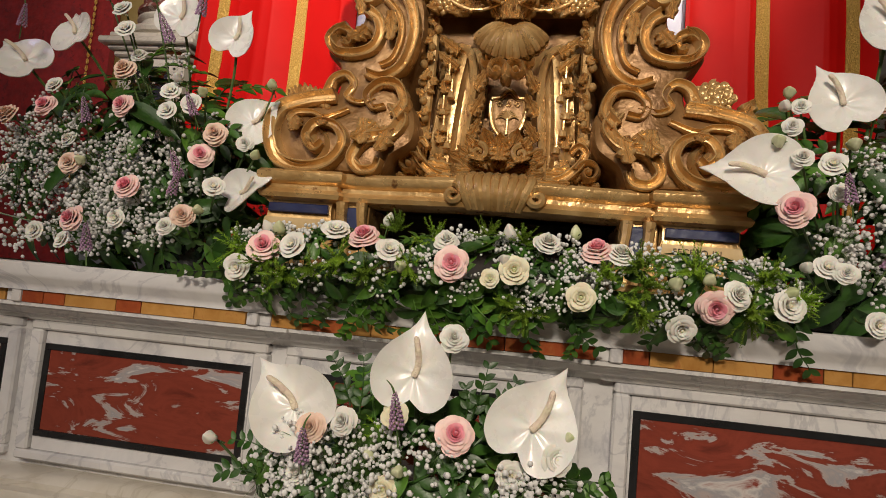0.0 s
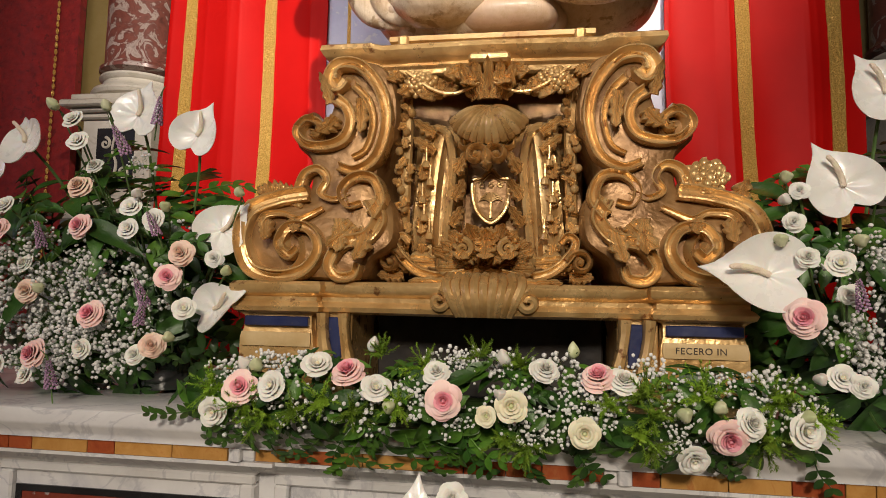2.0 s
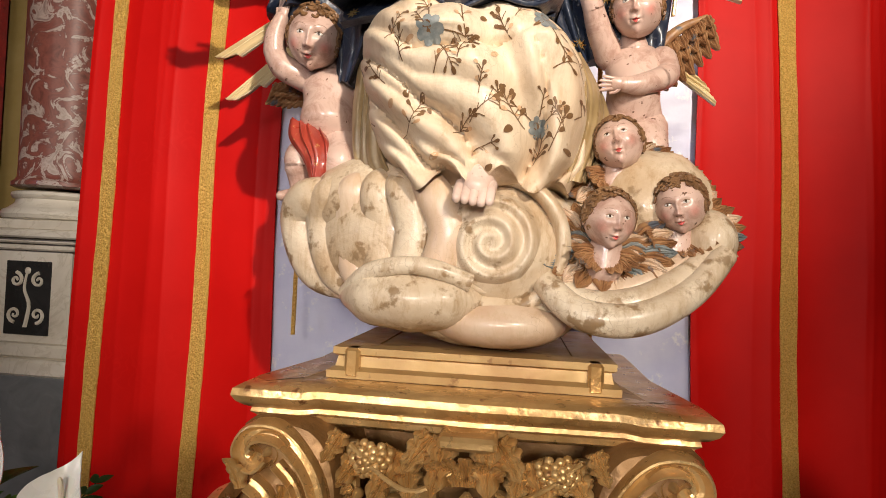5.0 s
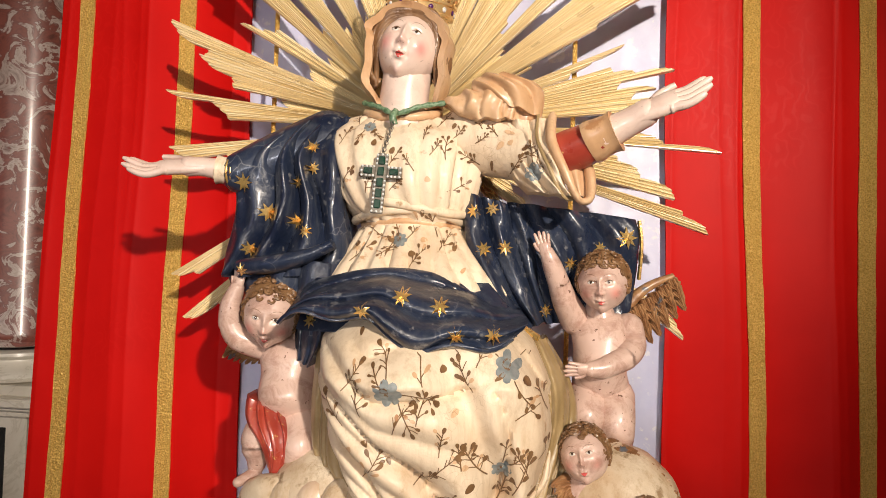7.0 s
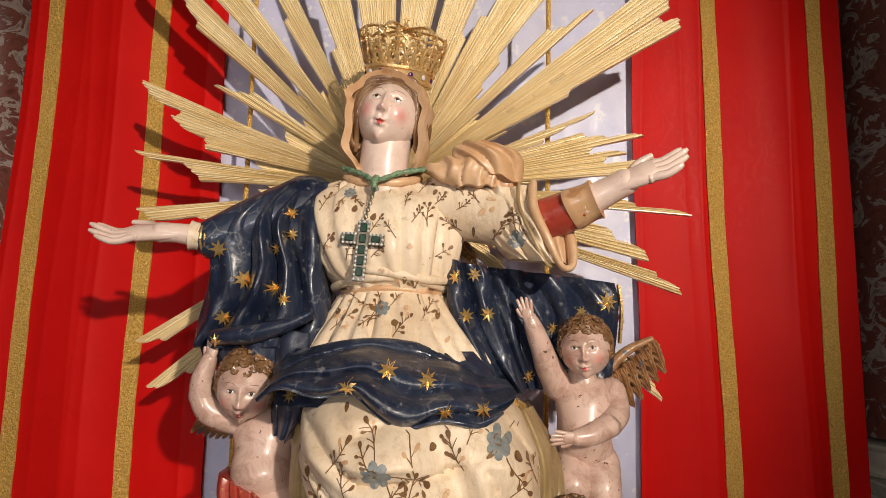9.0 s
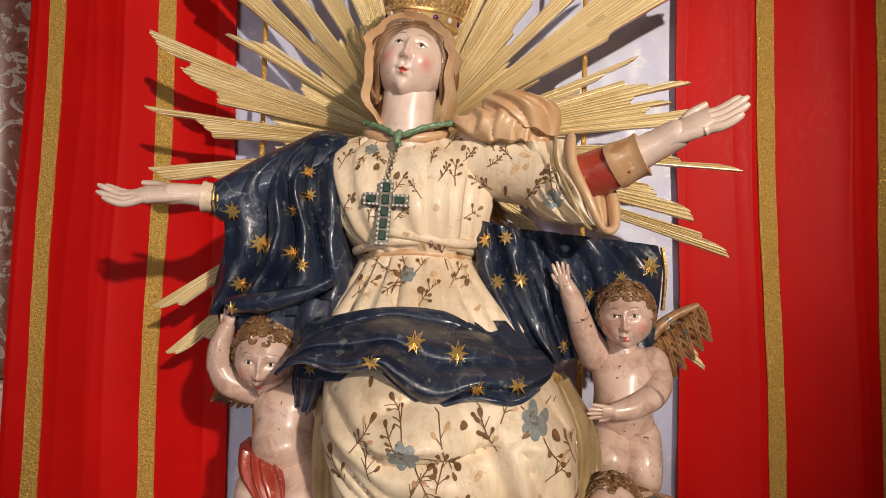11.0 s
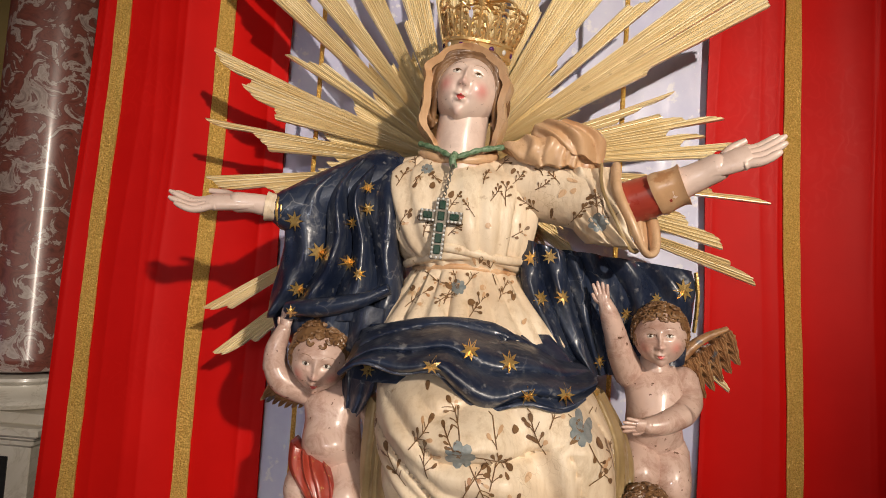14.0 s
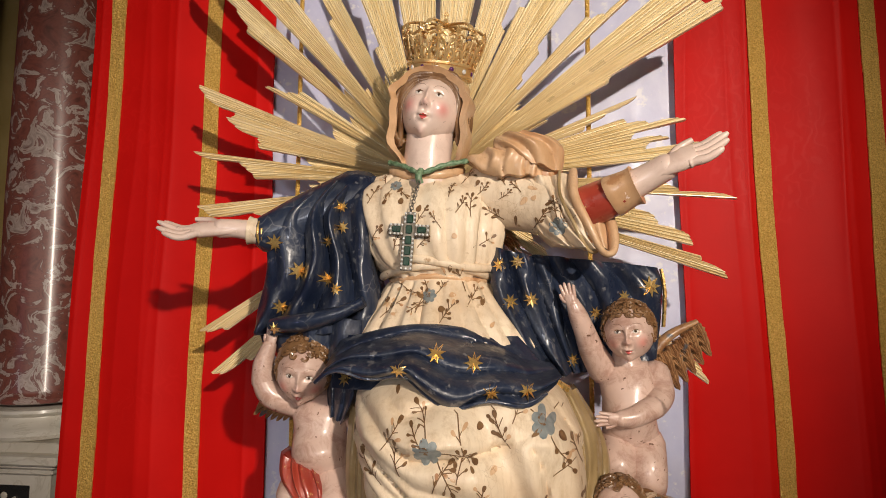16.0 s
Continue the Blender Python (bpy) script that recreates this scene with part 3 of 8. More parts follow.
def strip(g, pts, w, relief, n=70):
    """A carved moulded band on a plate: hollow between two fillets, following a path in the xz plane, tapering to its end."""
    p = spline(pts, n)
    t = np.gradient(p, axis=0)
    rows = []
    for i in range(n):
        k = unit((t[i][0], 0, t[i][2]))
        nn = np.array((k[2], 0, -k[0]))
        q = w * (1 - 0.45 * i / n)
        rows.append([p[i] + nn * q * u + np.array((0, -relief * h, 0)) for u, h in ((-1, -0.5), (-1, 0.5), (-0.85, 0.8), (-0.65, 0.85), (-0.5, 0.55), (-0.2, 0.40), (0.2, 0.48), (0.45, 0.75), (0.65, 1.0), (0.85, 0.95), (1, 0.6), (1, -0.5))])
    g.grid(rows, loop_v=True, cap=True)


# base: moulded rail with projecting end blocks, feet with blue fields and a lettered band
def base_line(out):
    return [(-0.600, 1.95), (-0.600 - out * 0, 1.215 - out), (-0.444, 1.215 - out), *[(x, 1.234 - 0.030 * math.sin(math.pi * (x + 0.440) / 0.654) ** 2 - out) for x in np.linspace(-0.440, 0.214, 17)], (0.218, 1.215 - out), (0.374, 1.215 - out), (0.374, 1.95)]


rail_prof = [(-0.05, 1.788), (0.000, 1.788), (0.012, 1.793), (0.016, 1.802), (0.010, 1.809), (0.004, 1.813), (0.004, 1.822), (0.014, 1.828), (0.02, 1.836), (0.02, 1.846), (0.014, 1.853), (-0.05, 1.856)]
Geo().moulding(base_line(0), rail_prof).make("base_rail", GILT, pedestal)
Geo().box((-0.59, 1.24, 1.815), (0.364, 1.94, 1.85), 0.004).make("base_deck", GILT_DULL, pedestal)
# added block between the feet, coloured as the shade of the open hollow
Geo().box((-0.36, 1.40, 1.606), (0.14, 1.90, 1.80), 0.004).make("dark_underside", VOID_SHADE, pedestal)
for sx in (-1, 1):
    foot = Geo()
    x0, x1 = (-0.600, -0.452) if sx < 0 else (0.226, 0.374)
    foot.moulding([(x0, 1.9), (x0, 1.222), (x1, 1.222), (x1, 1.9)], [(-0.04, 1.66), (0.022, 1.66), (0.022, 1.675), (0.012, 1.685), (0.004, 1.69), (0.004, 1.735), (0.002, 1.745), (-0.002, 1.758), (-0.002, 1.783), (0.004, 1.788), (-0.04, 1.788)])
    foot.box((x0, 1.24, 1.608), (x1, 1.9, 1.786), 0.004)
    foot.box((x0 - 0.02, 1.19, 1.606), (x1 + 0.02, 1.9, 1.662), 0.008)
    fo = foot.make("foot", GILT, pedestal)
    Geo().box((x0 + 0.006, 1.2135, 1.762), (x1 - 0.006, 1.23, 1.782), 0.002).make("blue_field", BLUE_PAINT, fo, "dark blue painted field")
    Geo().moulding([(x0 + 0.004, 1.23), (x0 + 0.004, 1.2165), (x1 - 0.004, 1.2165), (x1 - 0.004, 1.23)], [(-0.004, 1.722), (0.003, 1.722), (0.005, 1.736), (0.003, 1.750), (-0.004, 1.750)]).make("lettered_band", PARCHMENT, fo, "parchment-coloured band with dark letters")
    # strap between end block and gap: a scrolled console with a small blue field
    st = Geo()
    xa = x1 + 0.004 if sx < 0 else x0 - 0.004
    for d in (0.018, 0.062):
        xx = xa + (d if sx < 0 else -d)
        st.tube([(xx + (0.006 if sx < 0 else -0.006) * k, 1.222 - 0.004 * k, z) for k, z in ((0, 1.79), (0.3, 1.76), (1.2, 1.73), (2.6, 1.70), (4.0, 1.66))], [0.013, 0.011, 0.011, 0.013, 0.016], 8, (1, 1.4))
    xe = xa + (0.040 if sx < 0 else -0.040)
    st.box((min(xa, xa + (0.075 if sx < 0 else -0.075)), 1.235, 1.608), (max(xa, xa + (0.075 if sx < 0 else -0.075)), 1.9, 1.79), 0.003)
    so = st.make("console", GILT, pedestal)
    Geo().box((xe - 0.016, 1.226, 1.70), (xe + 0.016, 1.24, 1.782), 0.002).make("blue_field", BLUE_PAINT, so, "dark blue painted field")

# side brackets, each a carved S-scroll
for sx in (-1, 1):
    g = Geo()
    body = [(-0.66, 1.86), (-0.672, 1.94), (-0.63, 2.02), (-0.545, 2.03), (-0.505, 2.05), (-0.50, 2.12), (-0.535, 2.16), (-0.525, 2.20), (-0.48, 2.205), (-0.455, 2.25), (-0.462, 2.34), (-0.36, 2.342),
            (-0.315, 2.29), (-0.305, 2.20), (-0.34, 2.11), (-0.345, 2.06), (-0.315, 2.02), (-0.32, 1.94), (-0.37, 1.90), (-0.40, 1.858), (-0.52, 1.858)]
    o = spline([(a, b) for a, b in body], 110, True)
    if sx > 0:
        o[:, 0] = 2 * PX - o[:, 0]
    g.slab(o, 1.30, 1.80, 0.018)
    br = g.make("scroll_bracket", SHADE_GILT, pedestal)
    for c, r0, turns, a0, dep, th in (((-0.575, 1.33, 1.93), 0.094, 1.2, 150, 0.05, 0.016), ((-0.488, 1.33, 2.178), 0.042, 1.2, 90, 0.055, 0.013), ((-0.418, 1.34, 2.300), 0.042, 1.4, 20, 0.055, 0.013)):
        v = Geo()
        volute(v, c, r0, turns, a0, sx, dep, th)
        v.make("volute", GILT, br)
    for pts, w, rel in (([(-0.50, 2.045), (-0.565, 2.034), (-0.635, 2.005), (-0.668, 1.94), (-0.645, 1.880), (-0.58, 1.862), (-0.515, 1.877), (-0.485, 1.92), (-0.505, 1.962), (-0.55, 1.965), (-0.575, 1.93), (-0.555, 1.905), (-0.535, 1.918)], 0.019, 0.030),
                        ([(-0.36, 2.03), (-0.345, 1.985), (-0.375, 1.945), (-0.43, 1.93), (-0.46, 1.89), (-0.44, 1.864), (-0.405, 1.867), (-0.395, 1.89)], 0.018, 0.028),
                        ([(-0.36, 1.99), (-0.335, 2.03), (-0.35, 2.075), (-0.39, 2.08), (-0.42, 2.05), (-0.41, 2.015), (-0.38, 2.02)], 0.014, 0.034),
                        ([(-0.425, 2.30), (-0.44, 2.285), (-0.455, 2.305), (-0.435, 2.332), (-0.385, 2.325), (-0.34, 2.27), (-0.325, 2.20), (-0.345, 2.125), (-0.39, 2.095), (-0.43, 2.105)], 0.019, 0.030),
                        ([(-0.40, 2.285), (-0.368, 2.25), (-0.356, 2.20), (-0.370, 2.145), (-0.40, 2.125)], 0.010, 0.020),
                        ([(-0.44, 2.255), (-0.415, 2.235), (-0.405, 2.20), (-0.42, 2.165), (-0.46, 2.15), (-0.505, 2.155), (-0.528, 2.185), (-0.505, 2.212), (-0.475, 2.20), (-0.478, 2.178), (-0.495, 2.18)], 0.014, 0.028),
                        ([(-0.52, 2.055), (-0.505, 2.09), (-0.475, 2.10), (-0.455, 2.075), (-0.47, 2.045), (-0.44, 2.03), (-0.405, 2.045)], 0.012, 0.024),
                        ([(-0.62, 1.975), (-0.60, 1.995), (-0.56, 1.998), (-0.53, 1.985), (-0.50, 1.995), (-0.47, 2.01)], 0.010, 0.020)):
        st = Geo()
        strip(st, flip(np.array([(x, 1.302, z) for x, z in pts]), sx), w, rel)
        st.make("scroll_strip", GILT, br)
    lv = Geo()
    for b, t, w, c in (((-0.61, 1.29, 1.99), (-0.60, 1.265, 1.925), 0.040, 0.2), ((-0.405, 1.29, 1.975), (-0.465, 1.27, 1.915), 0.055, 0.2), ((-0.375, 1.285, 1.965), (-0.395, 1.262, 1.885), 0.050, 0.25), ((-0.435, 1.285, 1.985), (-0.435, 1.27, 1.90), 0.040, 0.2),
                       ((-0.44, 1.285, 2.215), (-0.47, 1.262, 2.165), 0.045, 0.3), ((-0.385, 1.285, 2.255), (-0.375, 1.268, 2.16), 0.036, 0.12), ((-0.455, 1.285, 2.245), (-0.468, 1.262, 2.31), 0.028, 0.25), ((-0.545, 1.285, 1.985), (-0.525, 1.265, 1.945), 0.032, 0.3)):
        leaf(lv, flip(np.array([b]), sx)[0], flip(np.array([t]), sx)[0], w, c, 4)
    lv.make_each("acanthus_leaf", GILT, br)
    # finial: a gathered bunch, upright leaves on one side and roses on the other
    fi = Geo()
    if sx < 0:
        for i in range(9):
            a = (i - 4) * 0.26
            leaf(fi, (-0.575 + 0.030 * math.sin(a), 1.32 - 0.02 * math.cos(a), 2.025), (-0.575 + 0.055 * math.sin(a), 1.31 - 0.02 * math.cos(a), 2.085 - abs(i - 4) * 0.004), 0.024, 0.1, 3)
        for i in range(12):
            fi.ball((-0.64 + i * 0.0105, 1.30, 2.022 + 0.012 * math.sin(i * 0.28)), (0.010, 0.012, 0.012), 6, 8)
    else:
        r = random.Random(4)
        for i in range(26):
            a, e = i * 2.4, math.sqrt((i + 0.5) / 26)
            c = (0.328 + 0.042 * e * math.cos(a), 1.31 - 0.03 * math.sqrt(1 - 0.9 * e * e), 2.072 + 0.036 * e * math.sin(a))
            fi.tube(spiral(c, 0.0105, 0.002, r.uniform(0, 360), 1.5, 14), 0.0032, 5)
            fi.ball((c[0], c[1] + 0.006, c[2]), 0.011, 6, 8)
        leaf(fi, (0.39, 1.30, 2.02), (0.40, 1.28, 2.07), 0.05, 0.3, 3)
    fi.make_each("finial_piece", GILT, br)
    for ob in [br] + [o for o in bpy.data.objects if o.parent == br]:
        co = np.zeros(len(ob.data.vertices) * 3)
        ob.data.vertices.foreach_get("co", co)
        co = co.reshape(-1, 3)
        k = np.clip((2.08 - co[:, 2]) / 0.17, 0, 1)
        k = k * k * (3 - 2 * k)
        co[:, 1] -= 0.075 * k
        co[:, 0] = 0.03 + (co[:, 0] - 0.03) * (1 - 0.088 * k)
        ob.data.vertices.foreach_set("co", co.reshape(-1))
        ob.data.update()

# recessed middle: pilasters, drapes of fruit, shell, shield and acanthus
# the back board's dark gilding paints in the niche's shade
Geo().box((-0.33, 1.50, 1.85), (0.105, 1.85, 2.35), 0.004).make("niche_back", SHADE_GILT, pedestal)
for sx in (-1, 1):
    p = Geo()
    path = flip(np.array([(-0.262, 1.41, 1.88), (-0.256, 1.40, 2.0), (-0.244, 1.40, 2.12), (-0.232, 1.41, 2.20)]), sx)
    p.tube(spline(path, 16), [0.031 - 0.0005 * i for i in range(16)], 24, (1, 1.2), section=lambda a: 1 + 0.13 * np.cos(8 * a))
    path = flip(np.array([(-0.215, 1.40, 1.90), (-0.20, 1.385, 2.02), (-0.192, 1.385, 2.12), (-0.205, 1.385, 2.195), (-0.235, 1.385, 2.21), (-0.25, 1.385, 2.18)]), sx)
    p.tube(spline(path, 26), 0.011, 8, (1, 1.5))
    path = flip(np.array([(-0.30, 1.37, 1.88), (-0.295, 1.35, 2.05), (-0.292, 1.35, 2.2), (-0.30, 1.36, 2.31)]), sx)
    p.tube(spline(path, 16), 0.013, 8)
    pi = p.make("pilaster", GILT, pedestal)
    # broad bowed panel behind the pilaster
    bow = []
    for z in np.linspace(1.875, 2.225, 16):
        lean = 0.05 * (z - 1.875)
        edge = [flip(np.array([(-0.300 + lean + 0.118 * u, 1.44 - 0.030 * math.sin(math.pi * u) - 0.01 * math.sin(8 * (z - 1.87)), z)]), sx)[0] for u in np.linspace(0, 1, 9)]
        bow.append(edge + [q + np.array((0, 0.05, 0)) for q in edge[::-1]])
    Geo().grid(bow, loop_v=True, cap=True).make("bowed_panel", GILT, pi)
    d = Geo()
    r = random.Random(9)
    for i in range(26):
        z = 1.93 + i * 0.0145
        c = flip(np.array([(-0.294 + r.uniform(-0.014, 0.014), 1.338 - r.uniform(0, 0.012), z)]), sx)[0]
        if i % 3:
            leaf(d, c, c + np.array([r.uniform(-0.03, 0.03), -0.012, r.uniform(-0.035, 0.01)]), 0.024, 0.3, 3, n=9)
        else:
            d.ball(c, (0.010, 0.012, 0.010), 6, 8)
    for i in range(5):
        z = 2.16 - i * 0.04
        c = flip(np.array([(-0.248 + 0.010 * math.sin(i * 2), 1.352, z)]), sx)[0]
        d.tube([c, c + [0, 0, -0.03]], 0.003, 6)
        d.lathe([(0.003, 0.0), (0.008, -0.004), (0.010, -0.016), (0.006, -0.017)][::-1], c + [0, 0, -0.03], 8)
    d.make_each("swag_piece", GILT, pi)
    # carved leaves beside the shield and on the pilaster's face
    w = Geo()
    for z in (1.925, 1.985, 2.045, 2.105):
        b = flip(np.array([(-0.196 + 0.01 * (z - 1.9) * 5, 1.37, z)]), sx)[0]
        t = flip(np.array([(-0.165 + 0.01 * (z - 1.9) * 5, 1.345, z + 0.045)]), sx)[0]
        leaf(w, b, t, 0.034, 0.25, 4)
        b = flip(np.array([(-0.258, 1.368, z + 0.02)]), sx)[0]
        leaf(w, b, b + np.array((0, -0.012, -0.045)), 0.036, 0.2, 4)
    for z in (2.15, 2.19):
        b = flip(np.array([(-0.23, 1.355, z)]), sx)[0]
        leaf(w, b, b + flip(np.array([(-0.05 + 2 * PX * 0, 0, 0)]), -1)[0] * (1 if sx < 0 else -1) + np.array((0, -0.015, 0.03)), 0.035, 0.3, 4)
    w.make_each("pilaster_leaf", GILT, pi)
    # grapes and leaf swags under the slab
    s = Geo()
    for i in range(30):
        a = i * 2.399
        c = flip(np.array([(-0.258 + 0.034 * math.sqrt(i / 30) * math.cos(a), 1.325 - 0.02 * (1 - i / 30), 2.295 + 0.026 * math.sqrt(i / 30) * math.sin(a))]), sx)[0]
        s.ball(c, 0.0085, 6, 8)
    for b, t, w in (((-0.22, 1.33, 2.31), (-0.25, 1.29, 2.235), 0.06), ((-0.27, 1.33, 2.31), (-0.305, 1.30, 2.255), 0.05), ((-0.20, 1.33, 2.30), (-0.19, 1.29, 2.245), 0.045),
                    ((-0.165, 1.33, 2.335), (-0.205, 1.29, 2.29), 0.05), ((-0.145, 1.33, 2.335), (-0.155, 1.28, 2.26), 0.055), ((-0.31, 1.33, 2.33), (-0.33, 1.30, 2.29), 0.04)):
        leaf(s, flip(np.array([b]), sx)[0], flip(np.array([t]), sx)[0], w, 0.3, 4)
    s.tube(flip(spline([(-0.13, 1.31, 2.29), (-0.18, 1.295, 2.262), (-0.23, 1.30, 2.275), (-0.29, 1.31, 2.32)], 24), sx), 0.004, 6)
    s.make_each("swag_fruit", GILT, pi)
    # lower acanthus scroll that rises from the rail
    a = Geo()
    for b, t, w, c in (((-0.11, 1.32, 1.895), (-0.235, 1.285, 1.93), 0.055, 0.15), ((-0.13, 1.31, 1.91), (-0.19, 1.275, 1.97), 0.05, 0.25), ((-0.22, 1.33, 1.90), (-0.33, 1.30, 1.905), 0.05, 0.2),
                       ((-0.115, 1.30, 1.93), (-0.165, 1.262, 1.90), 0.055, 0.3), ((-0.11, 1.31, 1.965), (-0.15, 1.27, 1.94), 0.045, 0.25), ((-0.29, 1.33, 1.875), (-0.34, 1.29, 1.87), 0.04, 0.3)):
        leaf(a, flip(np.array([b]), sx)[0], flip(np.array([t]), sx)[0], w, c, 5)
    strip(a, flip(np.array([(-0.15, 1.30, 1.875), (-0.20, 1.30, 1.868), (-0.25, 1.30, 1.88), (-0.285, 1.30, 1.91), (-0.30, 1.30, 1.94), (-0.285, 1.30, 1.955), (-0.27, 1.30, 1.94)]), sx), 0.013, 0.022)
    volute(a, (-0.31, 1.30, 1.90), 0.028, 1.3, 10, sx, 0.03, 0.008)
    a.make_each("acanthus_leaf", GILT, pi)
    for at_, rad, turns, a0, th in (((-0.135, 1.33, 2.135), 0.030, 1.3, -60, 0.009), ((-0.16, 1.34, 2.165), 0.020, -1.2, 80, 0.007)):
        v = Geo()
        volute(v, at_, rad, turns, a0, sx, 0.03, th)
        v.make("volute", GILT, pi)

shell = Geo()
for i in range(13):
    a = math.radians(200 + i * 140 / 12)
    tip = np.array((-0.107 + 0.078 * math.cos(a), 1.30, 2.225 + 0.062 * math.sin(a)))
    shell.tube(spline([(-0.107, 1.345, 2.245), (np.array((-0.107, 1.29, 2.24)) + tip) / 2 + [0, -0.012, 0], tip, tip + [0, 0.03, 0.0]], 12), np.linspace(0.006, 0.0115, 12), 8)
shell.make_each("shell_rib", GILT, pedestal)
crest = Geo()
for k in (-2, -1, 0, 1, 2):
    leaf(crest, (-0.108 + 0.014 * k, 1.33, 2.262), (-0.108 + 0.030 * k, 1.275, 2.338 - 0.008 * abs(k)), 0.036, 0.25, 4)
crest.box((-0.152, 1.285, 2.328), (-0.062, 1.40, 2.349), 0.006)
crest.make_each("capital_leaf", GILT, pedestal)
sh = spline([(-0.148, 2.094), (-0.128, 2.100), (-0.107, 2.118), (-0.086, 2.100), (-0.066, 2.094), (-0.066, 2.055), (-0.078, 2.020), (-0.107, 1.996), (-0.136, 2.020), (-0.148, 2.055)], 50, True)
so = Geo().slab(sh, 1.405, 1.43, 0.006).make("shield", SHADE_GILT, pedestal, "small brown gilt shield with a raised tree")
rim = Geo()
rim.tube(np.stack([sh[:, 0], np.full(50, 1.404), sh[:, 1]], 1), 0.0042, 6)
rim.tube(np.stack([-0.107 + (sh[:, 0] + 0.107) * 0.86, np.full(50, 1.404), 2.05 + (sh[:, 1] - 2.05) * 0.86], 1), 0.0016, 5)
for x in (-0.128, -0.107, -0.086):
    for k in range(6):
        a = k * math.pi / 3
        rim.ball((x + 0.0048 * math.cos(a), 1.403, 2.083 + 0.0048 * math.sin(a)), 0.0030, 5, 6)
for k in range(11):
    a = math.radians(15 + k * 15)
    rim.tube(spline([(-0.107, 1.402, 2.044), (-0.107 + 0.016 * math.cos(a), 1.400, 2.046 + 0.020 * math.sin(a)), (-0.107 + 0.028 * math.cos(a), 1.401, 2.040 + 0.022 * math.sin(a))], 8), np.linspace(0.0024, 0.0012, 8), 5)
rim.tube([(-0.107, 1.402, 2.008), (-0.107, 1.402, 2.046)], 0.0038, 6)
rim.make("shield_relief", GILT, so)
ac = Geo()
for k in range(-5, 6):
    a = math.radians(90 + k * 21)
    reach = 0.118 if k % 2 else 0.095
    leaf(ac, (-0.107, 1.325, 1.895), (-0.107 + reach * math.cos(a), 1.275 - 0.015 * math.cos(k), 1.905 + reach * 0.74 * math.sin(a)), 0.062, 0.25, 5, n=27)
for k in (-1, 0, 1):
    leaf(ac, (-0.107 + 0.035 * k, 1.285, 1.955), (-0.107 + 0.055 * k, 1.245, 1.895), 0.060, 0.3, 4, n=25)
for sx in (-1, 1):
    ac.tube(spiral((-0.107 + sx * 0.045, 1.262, 1.925), 0.020, 0.004, 90, 1.3 * sx, 26), np.linspace(0.008, 0.004, 26), 8, (1, 1.5))
ac.make_each("acanthus_leaf", GILT, pedestal)
ca = Geo()
for k in range(-4, 5):
    ca.tube(spline([(-0.104 + 0.017 * k, 1.235, 1.868), (-0.104 + 0.018 * k, 1.192, 1.85), (-0.104 + 0.015 * k, 1.182, 1.82), (-0.104 + 0.012 * k, 1.20, 1.795)], 14), 0.0105, 8)
for sx in (-1, 1):
    leaf(ca, (-0.104 + sx * 0.06, 1.225, 1.848), (-0.104 + sx * 0.16, 1.205, 1.858), 0.032, 0.1, 4)
    ca.tube(spiral((-0.104 + sx * 0.085, 1.195, 1.818), 0.022, 0.004, 90, 1.2 * sx, 26), 0.009, 8, (1, 1.8))
ca.make_each("cartouche_reed", GILT, pedestal)

# moulded top slab
def slab_line(out):
    return [(-0.43, 1.93), (-0.455 + 0.03, 1.62), (-0.462, 1.40), (-0.462, 1.345), (-0.385, 1.345), (-0.36, 1.362), (PX, 1.352), (0.134, 1.362), (0.16, 1.345), (0.236, 1.345), (0.236, 1.40), (0.20, 1.62), (0.205, 1.93)]


Geo().moulding(slab_line(0), [(-0.06, 2.328), (-0.012, 2.328), (-0.004, 2.334), (-0.002, 2.344), (0.006, 2.350), (0.004, 2.357), (0.014, 2.362), (0.024, 2.370), (0.030, 2.380), (0.028, 2.391), (0.016, 2.398), (-0.06, 2.398)], closed=True).make("top_moulding", GILT, pedestal)
g = Geo()
L = np.array(slab_line(0))
g.add([(x + 0.02 * (PX - x), y + (0.02 if y < 1.6 else -0.02), 2.3975) for x, y in L] + [(x + 0.02 * (PX - x), y + (0.02 if y < 1.6 else -0.02), 2.345) for x, y in L], [tuple(range(len(L))), tuple(range(2 * len(L) - 1, len(L) - 1, -1))])
g.make("top_board", GILT_DULL, pedestal)

plinth = thing("statue_plinth", "flaking yellow-gilt wooden plinth on the pedestal", "plinth")
Geo().moulding([(-0.35, 1.90), (-0.35, 1.43), (0.12, 1.43), (0.12, 1.90)], [(-0.06, 2.399), (0.016, 2.399), (0.016, 2.412), (0.004, 2.418), (0.0, 2.436), (0.008, 2.440), (0.008, 2.452), (-0.06, 2.452)], closed=True).make("plinth_moulding", GILT_DULL, plinth)
Geo().box((-0.34, 1.44, 2.40), (0.11, 1.89, 2.449), 0.004).make("plinth_core", GILT_DULL, plinth)
for x in (-0.335, 0.08):
    Geo().box((x, 1.412, 2.400), (x + 0.026, 1.45, 2.452), 0.005).make("plinth_strap", GILT, plinth)

# ---- sunburst of gilded rays behind the statue ----
sunburst = thing("sunburst", "gilded wooden sunburst of stepped rays behind the statue", "sunburst")
SC = np.array((-0.251, 1.885, 3.501))


